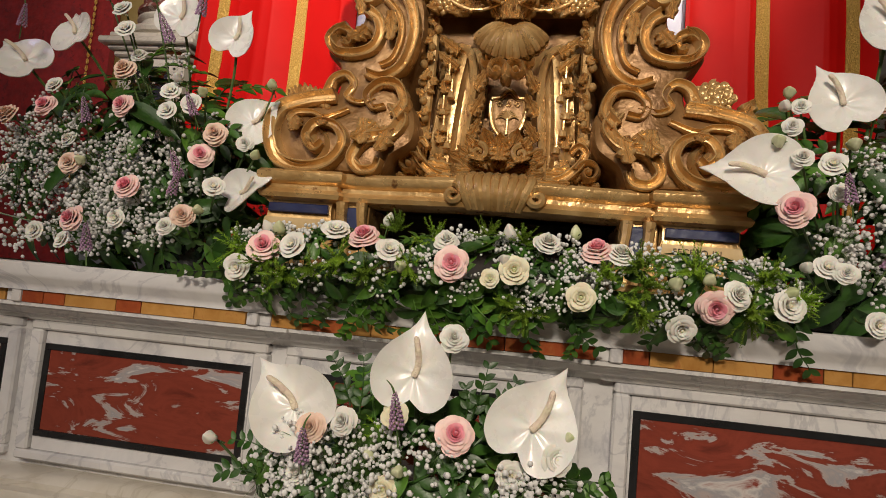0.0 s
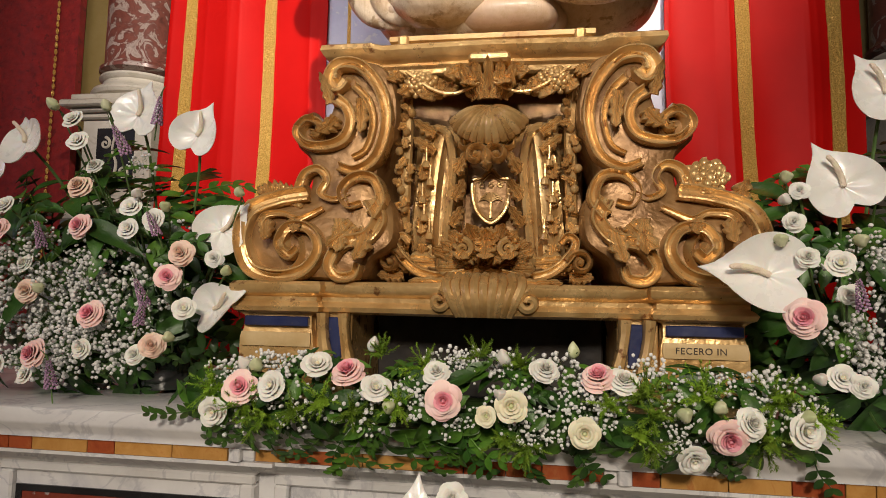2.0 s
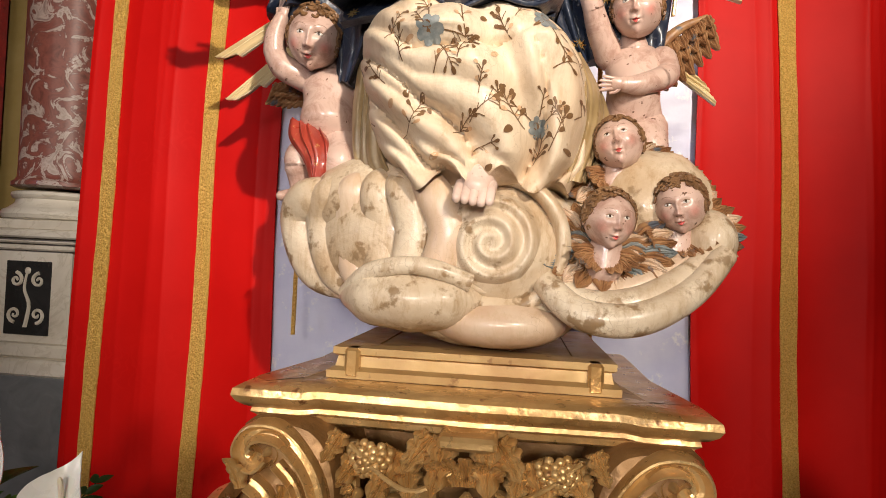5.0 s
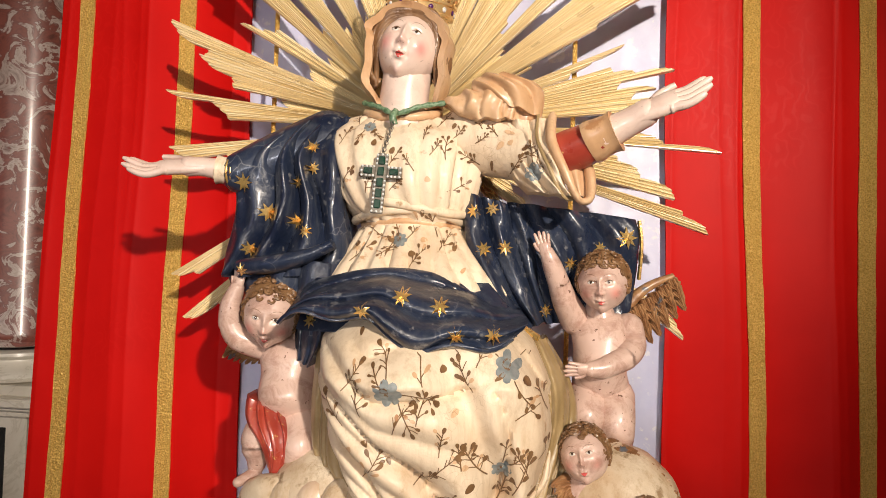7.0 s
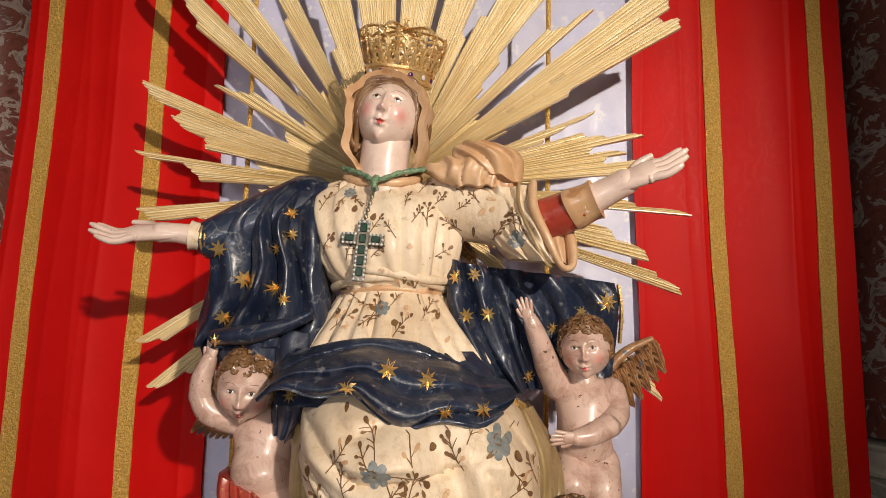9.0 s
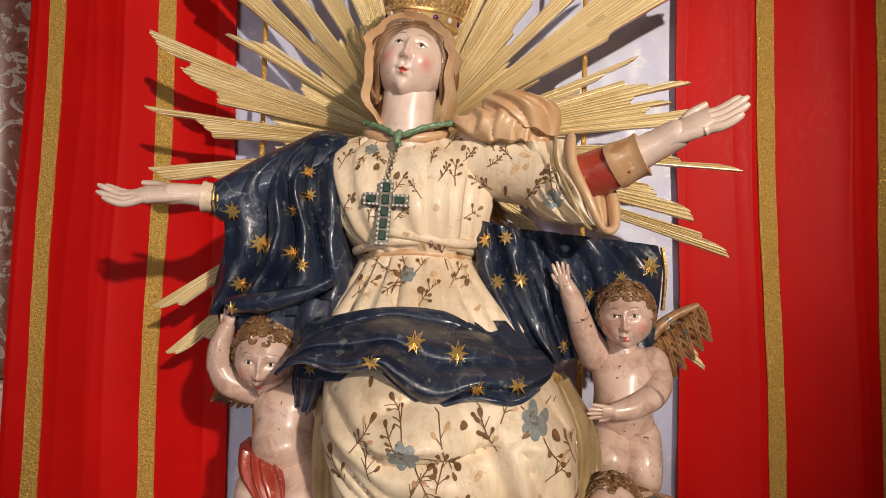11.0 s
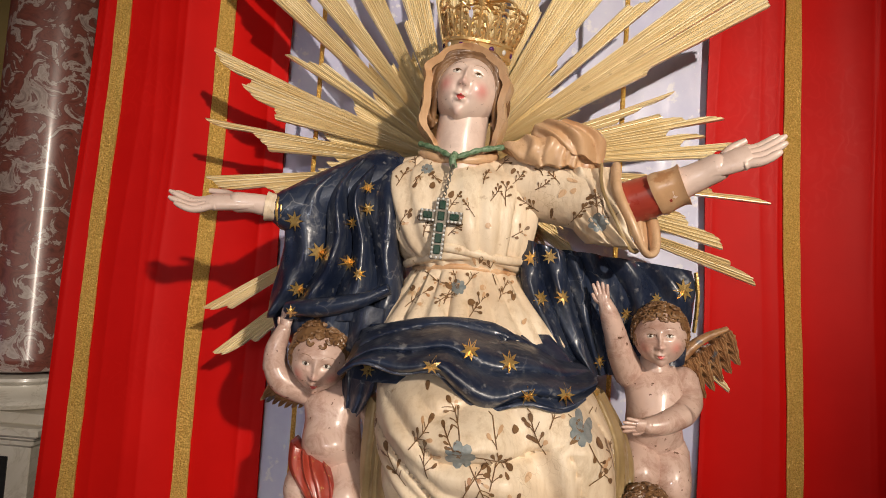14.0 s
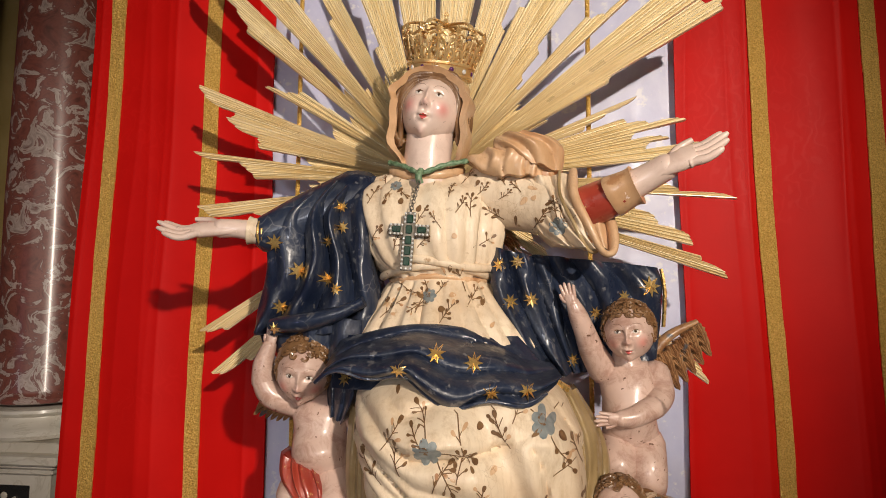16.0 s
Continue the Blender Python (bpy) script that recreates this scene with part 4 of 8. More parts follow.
def strip_ray(a0, a1, l0, l1, y, blunt, seed):
    """One tapering strip between two angles, hollowed along its middle, its end cut aslant from l0 to l1 in a hollow curve."""
    r = random.Random(seed)
    rows = []
    ridge = r.choice(((0.0, -0.006, -0.002, -0.005, 0.001, -0.007, -0.003, -0.004, 0.0), (0.0, -0.003, 0.001, -0.006, -0.007, -0.002, -0.005, 0.0, 0.001), (0.001, -0.006, -0.006, 0.001, -0.003, 0.0, -0.006, -0.002, 0.0)))
    for t in (0.03, 0.3, 0.6, 0.8, 0.93, 1.0):
        ring = []
        for q, h in zip((0.0, 0.10, 0.24, 0.38, 0.5, 0.63, 0.76, 0.88, 1.0), ridge):
            a = math.radians(a0 + (a1 - a0) * q)
            end = l0 + (l1 - l0) * q ** blunt
            ring.append(SC + np.array((math.cos(a), 0, math.sin(a))) * end * t + np.array((0, y + 0.9 * h, 0)))
        ring += [p + np.array((0, 0.009 - 0.9 * h, 0)) for p, h in zip(ring[::-1], ridge[::-1])]
        rows.append(ring)
    Geo().grid(rows, loop_v=True, cap=True).make("ray", RAY_GOLD, sunburst, smooth=25)


# bundles: first and last angle, then the strips' lengths in that order
EAST_RAYS = [(323.0, 326.6, 0.82, 0.79, 0.60), (341.0, 343.9, 0.75, 0.74, 0.68), (345.4, 353.2, 0.65, 0.64, 0.56, 0.55, 0.50), (355.9, 360.6, 0.735, 0.60, 0.58, 0.45),
             (5.0, 18.2, 0.60, 0.70, 0.53, 0.59, 0.50, 0.64, 0.55, 0.50), (22.6, 18.4, 0.545, 0.46, 0.40), (29.2, 34.4, 0.50, 0.83, 0.84, 0.80), (34.6, 40.2, 0.84, 0.86, 0.90, 0.88),
             (43.2, 47.6, 0.685, 0.60, 0.57), (49.0, 64.5, 0.34, 0.42, 0.62, 0.74, 0.86, 0.80, 0.66, 0.50), (65.5, 76.0, 0.43, 0.72, 0.84, 0.80, 0.62)]
WEST_RAYS = [(78.0, 88.5, 0.52, 0.80, 0.88, 0.70, 0.55), (90.0, 101.5, 0.55, 0.84, 0.90, 0.76, 0.50), (103.5, 114.6, 0.60, 0.92, 0.90, 0.78, 0.39),
             (117.2, 123.8, 0.90, 0.84, 0.60, 0.515), (127.4, 133.6, 0.62, 0.92, 0.88, 0.74), (135.6, 141.2, 0.92, 0.90, 0.72, 0.66), (150.4, 145.2, 0.52, 0.46, 0.43),
             (157.0, 168.8, 0.685, 0.66, 0.56, 0.58, 0.55, 0.48, 0.475), (172.0, 178.4, 0.65, 0.52, 0.50, 0.48), (185.2, 191.8, 0.63, 0.61, 0.60, 0.48, 0.46),
             (212.2, 215.6, 0.715, 0.70, 0.66), (220.4, 224.4, 0.755, 0.74, 0.66)]
for i, bundle in enumerate(EAST_RAYS + WEST_RAYS):
    first, last, lengths = bundle[0], bundle[1], bundle[2:]
    step = (last - first) / len(lengths)
    for k, reach in enumerate(lengths):
        after = lengths[min(k + 1, len(lengths) - 1)]
        drop_to = reach - min(0.05, max(-0.02, 0.8 * (reach - after))) - 0.006
        strip_ray(first + step * k, first + step * (k + 0.985), reach, drop_to, (-0.010, 0.0, -0.005)[i % 3], 2.2, 100 * i + k)
fill = random.Random(4)
angle = -42.0
while angle < 232:
    w = fill.uniform(2.2, 3.4)
    reach = fill.uniform(0.27, 0.36)
    strip_ray(angle, angle + w, reach, reach - 0.02, 0.012, 1.5, int(angle * 10) + 5000)
    angle += w + 0.05
hub = Geo().lathe([(0.01, -0.012), (0.05, -0.010), (0.05, 0.010), (0.01, 0.012)], (0, 0, 0), 28)
ho = hub.make("hub", RAY_GOLD, sunburst)
ho.matrix_basis = Matrix.Translation(SC) @ Matrix.Rotation(radians(90), 4, "X")
for x in (-0.62, 0.14):
    Geo().tube([(x, 1.915, 1.95 + 0.45), (x, 1.915, 4.4)], 0.006, 8).make("support_bar", TRIM_GOLD, sunburst)

# ---- the carved and painted statue ----
from mathutils.bvhtree import BVHTree


def paint_mat(name, colour, rouge, worn=1.0):
    """Glossy old oil paint on wood; rouge is painted on by a vertex weight."""
    m, nt, p, vec, rnd = base_mat(name, 0.36, 0, 0.25)
    tone = ramp(nt, tex(nt, vec, 16, 6), [(0.35, tuple(c * 0.88 for c in colour)), (0.65, colour)])
    att = nt.nodes.new("ShaderNodeAttribute")
    att.attribute_name = "rouge"
    col = mix(nt, att.outputs["Fac"], tone, rouge)
    dirt = ramp(nt, tex(nt, vec, 75, 5, 0.7), [(0.66, (0, 0, 0)), (0.72, (1, 1, 1))])
    col = mix(nt, dirt, col, mix(nt, 0.55, col, (0.25, 0.13, 0.08)))
    stain = ramp(nt, tex(nt, vec, 21, 8, 0.72, 0.6), [(0.47, (0, 0, 0)), (0.63, (0.8 * worn,) * 3)])
    col = mix(nt, stain, col, tuple(c * k for c, k in zip(colour, (0.58, 0.46, 0.42))))
    chip = ramp(nt, tex(nt, vec, 95, 3, 0.5), [(0.69, (0, 0, 0)), (0.70, (worn,) * 3)])
    nt.links.new(mix(nt, chip, col, (0.16, 0.08, 0.05)), p.inputs["Base Color"])
    bump(nt, p, mix(nt, 0.72, tex(nt, vec, 90, 4), tex(nt, vec, 26, 3)), 0.34)
    return m


SKIN = paint_mat("painted_flesh", (0.64, 0.45, 0.37), (0.62, 0.14, 0.11))
PALE = paint_mat("pale_flesh", (0.78, 0.60, 0.51), (0.68, 0.12, 0.12), 0.3)
ROBE = mat("cream_painted_robe", (0.66, 0.50, 0.34), (0.82, 0.69, 0.52), 7, 0.52, 0, 0.35, 60, (0.42, 0.26, 0.13), 24, coat=0.08, wear=0.68, cracks=(60, (0.36, 0.22, 0.11), (0.52, 0.37, 0.22)))
MANTLE = mat("midnight_blue_paint", (0.008, 0.013, 0.032), (0.022, 0.032, 0.062), 9, 0.34, 0, 0.5, 45, (0.14, 0.14, 0.15), 44, coat=0.22, wear=0.64, cracks=(22, (0.24, 0.24, 0.25), (0.07, 0.078, 0.095)))
STAR = mat("gold_leaf_star", (0.74, 0.46, 0.14), (0.85, 0.60, 0.24), 40, 0.3, 0.75, 0.2, 120, (0.4, 0.2, 0.06), 80)
VEIL = mat("tan_painted_veil", (0.56, 0.33, 0.17), (0.68, 0.46, 0.28), 9, 0.4, 0, 0.2, 60, (0.40, 0.20, 0.09), 20, coat=0.2, cracks=(38, (0.30, 0.15, 0.07), (0.46, 0.27, 0.14)))
HAIR = mat("brown_painted_hair", (0.13, 0.062, 0.026), (0.25, 0.135, 0.06), 30, 0.4, 0, 0.5, 110, coat=0.2)
RED_PAINT = mat("red_painted_sleeve", (0.30, 0.035, 0.022), (0.40, 0.06, 0.035), 14, 0.32, 0, 0.2, 70, (0.55, 0.32, 0.12), 70, coat=0.4, wear=0.66)
STEM = mat("brown_flower_paint", (0.13, 0.065, 0.028), (0.22, 0.12, 0.05), 60, 0.45)
BLUE_FLOWER = mat("grey_blue_flower_paint", (0.16, 0.19, 0.20), (0.28, 0.30, 0.29), 70, 0.45)
GREEN_PAINT = mat("green_ribbon_paint", (0.06, 0.13, 0.06), (0.22, 0.32, 0.20), 160, 0.4)
LIP = mat("red_lip_paint", (0.50, 0.07, 0.06), (0.58, 0.10, 0.09), 60, 0.25, coat=0.4)
EYE = mat("dark_eye_paint", (0.035, 0.022, 0.015), (0.06, 0.035, 0.02), 60, 0.12, coat=0.8)
EYE_WHITE = mat("eye_white_paint", (0.62, 0.56, 0.50), (0.70, 0.64, 0.58), 60, 0.2, coat=0.6)
OLIVE_CLOTH = mat("olive_tan_paint", (0.28, 0.19, 0.085), (0.42, 0.30, 0.15), 12, 0.35, 0, 0.2, 60, coat=0.3)
CLOUD = mat("cream_painted_cloud", (0.52, 0.38, 0.24), (0.72, 0.61, 0.46), 9, 0.42, 0, 0.6, 50, (0.30, 0.20, 0.11), 22, coat=0.2, wear=0.60, cracks=(60, (0.32, 0.21, 0.12), (0.36, 0.22, 0.10)))
CLOUD_ROSE = mat("rose_painted_cloud", (0.60, 0.42, 0.29), (0.70, 0.55, 0.41), 12, 0.36, 0, 0.25, 50, coat=0.3, cracks=(70, (0.36, 0.22, 0.14), (0.52, 0.36, 0.20)))
FEATHER = mat("rust_brown_feathers", (0.24, 0.11, 0.045), (0.40, 0.22, 0.10), 40, 0.45, 0, 0.4, 90, (0.10, 0.11, 0.13), 26, coat=0.2)
SLOTS = [SKIN, ROBE, MANTLE, STAR, VEIL, HAIR, RED_PAINT, STEM, BLUE_FLOWER, GREEN_PAINT, LIP, EYE, EYE_WHITE, OLIVE_CLOTH, CLOUD, CLOUD_ROSE, FEATHER, PALE]
(K_SKIN, K_ROBE, K_BLUE, K_GOLD, K_VEIL, K_HAIR, K_RED, K_STEM, K_BFLOWER, K_GREEN, K_LIP, K_EYE, K_WHITE, K_OLIVE, K_CLOUD, K_ROSE, K_FEATHER, K_PALE) = range(18)


class Carving(Geo):
    """Like Geo, with a weight for the painted rouge of each point."""

    def carve(self, name):
        used = sorted(set(self.m))
        self.m = [used.index(k) for k in self.m]
        ob = self.make(name, [SLOTS[k] for k in used], smooth=60)
        att = ob.data.attributes.new("rouge", "FLOAT", "POINT")
        w = np.zeros(len(ob.data.vertices), np.float32)
        for start, values in self.rouge.items():
            w[start:start + len(values)] = values
        att.data.foreach_set("value", w)
        return ob

    def tree(self):
        return BVHTree.FromPolygons(np.concatenate(self.v).tolist(), self.f)


def bell(x, y, cx, cy, sx, sy):
    return np.exp(-((x - cx) / sx) ** 2 - ((y - cy) / sy) ** 2)


def head(g, c, r, yaw=0.0, pitch=0.0, roll=0.0, slot=K_SKIN, curls=True, seed=1, cheeks=0.6, wide=(0.87, 0.97, 1.0), low=0):
    """A carved head, face towards -y before turning: brow, sockets, nose, lips, chin; painted eyes; curly hair."""
    R = np.array(Euler((radians(pitch), radians(roll), radians(yaw))).to_matrix())
    front = np.linspace(-75, 75, 112)
    A1 = np.radians(np.concatenate([front, np.linspace(75, 285, 42)[1:-1]]))
    n, m = 118, len(A1)
    th = np.linspace(0.02, math.pi - 0.02, n)[:, None]
    ph = A1[None, :]
    el, az = math.pi / 2 - th + 0 * ph, ph + 0 * th
    d = np.stack([np.cos(el) * np.sin(az), -np.cos(el) * np.cos(az), np.sin(el)], -1)
    A, E = (np.degrees(az) + 180) % 360 - 180, np.degrees(el)
    jaw = np.clip((-E) / 70, 0, 1)
    k = 1 - 0.10 * jaw * (1 - bell(A, E, 0, -60, 35, 40))
    # nose: bridge, tip, wings; philtrum, lips, chin
    k = k + 0.075 * bell(A, E, 0, 3, 4.2, 12) + 0.15 * bell(A, E, 0, -11, 5.0, 5.5) + 0.07 * bell(A, E, 6.5, -13.5, 3.6, 3.6) + 0.07 * bell(A, E, -6.5, -13.5, 3.6, 3.6)
    k = k - 0.035 * bell(A, E, 0, -22, 3.0, 4.0)
    for s in (-1, 1):
        k = k - 0.085 * bell(A, E, 20 * s, 9 - low, 10, 6.5) - 0.03 * bell(A, E, 10 * s, 6 - low, 5, 6) + 0.035 * bell(A, E, 22 * s, 21 - low, 17, 5.5) + 0.05 * bell(A, E, 34 * s, -16, 17, 15)
        k = k + 0.022 * bell(A, E, 21.5 * s, 14.5 - low, 8.5, 2.2) + 0.004 * bell(A, E, 21.5 * s, 3.5 - low, 8.5, 2.0) - 0.03 * bell(A, E, 17 * s, -33, 4, 5) - 0.02 * bell(A, E, 14 * s, -20, 4, 8)
    k = k + 0.062 * bell(A, E, 4.5, -28.8, 6.5, 2.4) * 0.8 + 0.062 * bell(A, E, -4.5, -28.8, 6.5, 2.4) * 0.8 + 0.070 * bell(A, E, 0, -36, 8, 3.0) - 0.035 * bell(A, E, 0, -32.2, 12, 1.3) - 0.03 * bell(A, E, 0, -43, 12, 4) + 0.095 * bell(A, E, 0, -55, 15, 10)
    P = d * np.array(wide) * r * k[..., None]
    start = g.n
    g.grid(P @ R.T + np.asarray(c), loop_v=True, slot=slot)
    g.rouge[start] = (cheeks * sum(bell(A, E, 36 * s, -14, 14, 11) for s in (-1, 1)) + 0.22 * bell(A, E, 0, -12, 8, 7) + 0.15 * bell(A, E, 0, -55, 12, 8)).reshape(-1)
    # painted lips: the faces of the mouth take the lip colour
    fc = len(g.f) - (n - 1) * m
    for i in range(n - 1):
        for j in range(m):
            a, e = abs(A[i, j]), E[i, j]
            top = -28.0 + 0.9 * math.exp(-((a - 4) / 3.0) ** 2) - 0.30 * a
            if a < 10 and -36.0 + 0.05 * a * a < e < top:
                g.m[fc + i * m + j] = K_LIP

    def at(a, e, out=1.0):
        i = int(round((math.pi / 2 - math.radians(e) - 0.02) / (math.pi - 0.04) * (n - 1)))
        j = int(np.argmin(np.abs((A[0] - a + 180) % 360 - 180)))
        return P[min(max(i, 0), n - 1), j] * out

    for s in (-1, 1):
        q = at(21.5 * s, 8.5 - low) * 0.975
        g.ball(R @ q + c, np.array((0.140, 0.078, 0.076)) * r, 10, 16, R, K_WHITE)
        g.ball(R @ (q + (unit(q) * 0.050 + np.array((0, 0, 0.006))) * r) + c, np.array((0.056, 0.036, 0.056)) * r, 10, 14, R, K_EYE)
        lid = [R @ (at(21.5 * s + a, 13.2 - low - 0.045 * a * a, 1.0) + np.array((0, -0.006, 0.0)) * r) + c for a in (-9.5, -6, 0, 6, 9.5)]
        g.tube(spline(lid, 14), 0.013 * r * np.sin(np.linspace(0.35, math.pi - 0.35, 14)), 5, slot=K_HAIR)
        brow = [R @ (at(22 * s + a * s, 24.5 - low * 0.8 - 0.030 * (a - 1) ** 2, 1.0)) + c for a in (-15, -9, -2, 5, 11, 15)]
        g.tube(spline(brow, 18), 0.0085 * r * np.sin(np.linspace(0.3, math.pi - 0.25, 18)), 5, slot=K_STEM)
        for o in (0.0, 0.05):
            g.ball(R @ (at(93 * s, -4) + np.array((0.01 * s, 0.02, -o)) * r) + c, np.array((0.045, 0.11, 0.17 - o)) * r, 10, 10, R, slot)
        g.ball(R @ (at(4.2 * s, -16.5) * 1.0) + c, np.array((0.020, 0.012, 0.014)) * r, 6, 8, R, K_STEM)
    g.tube(spline([R @ (at(a, -31.8 + 0.01 * a * a, 1.0) + np.array((0, -0.002, 0)) * r) + c for a in (-12, -6, 0, 6, 12)], 12), 0.008 * r * np.sin(np.linspace(0.2, math.pi - 0.2, 12)), 5, slot=K_STEM)
    if curls:
        rr = random.Random(seed)
        g.ball(R @ (np.array((0, 0.17, 0.21)) * r) + c, np.array((0.95, 0.92, 0.93)) * r, 16, 22, R, K_HAIR)
        for i in range(300):
            e = math.asin(rr.uniform(-0.45, 1.0))
            a = rr.uniform(-math.pi, math.pi)
            if abs(a) < 1.0 + 0.15 * math.sin(i) and e < 0.52:
                continue
            q = np.array((math.cos(e) * math.sin(a) * 0.90, -math.cos(e) * math.cos(a) * 0.96 + 0.12, math.sin(e) * 1.02 + 0.14)) * r
            rad = rr.uniform(0.09, 0.15) * r
            s0 = rr.uniform(0, 6.3)
            nrm = unit(q)
            t1 = unit(np.cross(nrm, (0.3, 0.2, 1)))
            t2 = np.cross(nrm, t1)
            path = [R @ (q + nrm * 0.02 * r + (t1 * math.cos(s0 + u * 4.6) + t2 * math.sin(s0 + u * 4.6)) * rad * (1 - 0.55 * u)) + c for u in np.linspace(0, 1, 8)]
            g.tube(path, np.linspace(0.055, 0.03, 8) * r, 5, slot=K_HAIR)
    return R


def limb(g, pts, radii, slot=K_SKIN, n=22, sides=14):
    g.tube(spline(pts, n), spline([(a, 0) for a in radii], n)[:, 0], sides, slot=slot)
    for p, q in ((pts[0], radii[0]), (pts[-1], radii[-1])):
        g.ball(p, q, 8, 12, slot=slot)


def fingers(g, palm, way, side, length, r, slot, curl=(0, 0, 0), spread=0.5, count=4):
    """A small carved hand: a flattened palm, four fingers and a thumb."""
    palm, way, side = np.array(palm, float), unit(way), unit(side)
    nrm = unit(np.cross(way, side))
    g.tube([palm - way * length * 0.55, palm - way * length * 0.2, palm + way * length * 0.12, palm + way * length * 0.26], [r * 2.2, r * 2.7, r * 2.9, r * 2.2], 14, (1, 0.62), up=nrm, slot=slot)
    for k in range(count):
        u = (k - (count - 1) / 2) / count
        b = palm + way * length * 0.15 + side * u * r * 5.4
        reach = length * (0.72, 0.80, 0.74, 0.58)[k % 4]
        dip = np.array(curl) * length
        e = b + (way + side * u * spread) * reach + dip * (0.35 + 0.5 * ((k * 7) % 4) / 3)
        mid = b * 0.55 + e * 0.45 - dip * 0.5
        g.tube(spline([b - way * length * 0.1, b, mid, e], 14), r * np.array([1.05, 1.1, 1.1, 1.0, 0.95, 0.95, 0.97, 0.92, 0.85, 0.82, 0.82, 0.76, 0.66, 0.38]), 9, slot=slot)
    b = palm - way * length * 0.15 - side * r * 2
    g.tube(spline([b, b - side * length * 0.18 + way * length * 0.2, b - side * length * 0.26 + way * length * 0.5], 9), np.linspace(r * 1.2, r * 0.6, 9), 8, slot=slot)


def drapery(g, A, B, folds, amp, slot, thick=0.05, bulge=0.0, skew=0.0, n=64, m=90, seed=0, sharp=0.6, hem=None):
    """Carved cloth between two edges (each from top to bottom), with rounded ridges and sharp valleys."""
    A, B = spline(A, n), spline(B, n)
    r = random.Random(seed)
    ph, ph2, f2 = r.uniform(0, 6), r.uniform(0, 6), r.uniform(1.6, 2.3)
    front = []
    for i in range(n):
        v = i / (n - 1)
        row = []
        for j in range(m):
            u = j / (m - 1)
            p = A[i] * (1 - u) + B[i] * u
            x = folds * math.pi * (u + skew * v + 0.06 * math.sin(v * 5 + ph)) + ph
            w = abs(math.sin(x)) ** sharp * 0.75 + 0.25 * math.sin(f2 * x + ph2 + v * 2)
            e = min(1, 6 * u, 6 * (1 - u)) ** 0.5
            w = w * (0.35 + 0.65 * e) * (0.75 + 0.25 * math.sin(3 * v + ph2 + 2 * u))
            row.append(p + np.array((0.15 * amp * math.cos(x), -amp * w - bulge * math.sin(math.pi * u), 0.12 * amp * math.sin(2 * x))))
        front.append(row)
    F = np.array(front)
    back = F[:, ::-1].copy()
    back[..., 1] += thick
    loop = np.concatenate([F, back], axis=1)
    g.grid(loop, loop_v=True, slot=slot, cap=False)
    for row in (F[0], F[-1]):
        g.grid(np.stack([row, row + np.array((0, thick, 0))]), slot=slot)
    if hem is not None:
        g.tube(F[-1], 0.0045, 6, slot=hem)
    return F


def lobes(g, A, B, grooves, depths, slot, thick=0.06, n=90, m=130, seed=0):
    """Carved cloth between two edges, its rounded lobes parted by narrow winding grooves (places across, from top to bottom)."""
    A, B = spline(A, n), spline(B, n)
    G = [spline([(u, 0) for u in q], n)[:, 0] for q in grooves]
    r = random.Random(seed)
    p1, p2 = r.uniform(0, 6), r.uniform(0, 6)
    rows = []
    for i in range(n):
        v = i / (n - 1)
        stops = [0.0] + [q[i] for q in G] + [1.0]
        row = []
        for u in np.linspace(0, 1, m):
            w = 0.0
            for k, (a, b) in enumerate(zip(stops, stops[1:])):
                if a <= u <= b and b - a > 1e-4:
                    t = (u - a) / (b - a)
                    w = depths[k] * math.sin(math.pi * t) ** 0.55 * (0.8 + 0.2 * math.sin(5 * t + 3 * v + p1)) * min(1, (b - a) / 0.12)
            w += 0.004 * math.sin(13 * u + 9 * v + p2) + 0.0025 * math.sin(31 * u - 17 * v + p1)
            row.append(A[i] * (1 - u) + B[i] * u + np.array((0, -w, 0)))
        rows.append(row)
    F = np.array(rows)
    back = F[:, ::-1].copy()
    back[..., 1] += thick
    g.grid(np.concatenate([F, back], axis=1), loop_v=True, slot=slot)
    for row in (F[0], F[-1]):
        g.grid(np.stack([row, row + np.array((0, thick, 0))]), slot=slot)
    return F


def loft(g, rings, slot, folds=(), n=80, m=120):
    """A body from rings (cx, cy, cz, rx, ry, power) with fold waves (count, twist, depth, phase)."""
    R = spline(rings, n)
    a = np.arange(m) * 2 * math.pi / m
    rows = []
    for i, (cx, cy, cz, rx, ry) in enumerate(R[:, :5]):
        v = i / (n - 1)
        k = np.ones(m)
        for cnt, tw, dep, phs, v0, v1 in folds:
            env = min(1, max(0, (v - v0) / 0.12)) * min(1, max(0, (v1 - v) / 0.08 + 0.3))
            x = cnt * (a + tw * v) + phs + 0.5 * math.sin(4 * v + phs)
            k = k + dep * env * (np.abs(np.sin(x)) ** 0.7 - 0.55)
        rows.append(np.stack([cx + rx * k * np.cos(a), cy + ry * k * np.sin(a), np.full(m, cz)], 1))
    g.grid(rows, loop_v=True, slot=slot, cap=True)
    return np.array(rows)


S = Carving()
# torso and gathered blouse
loft(S, [(-0.225, 1.675, 3.225, 0.098, 0.080), (-0.215, 1.668, 3.248, 0.100, 0.080), (-0.228, 1.660, 3.285, 0.128, 0.098), (-0.240, 1.655, 3.345, 0.150, 0.100), (-0.248, 1.665, 3.41, 0.165, 0.085), (-0.252, 1.682, 3.455, 0.145, 0.062), (-0.243, 1.685, 3.485, 0.066, 0.045)],
     K_ROBE, [(11, 0.10, 0.11, 0.4, 0.0, 0.95), (3, 0.45, 0.15, 1.2, 0.03, 0.80), (23, 0.2, 0.03, 0.4, 0.0, 0.95)])
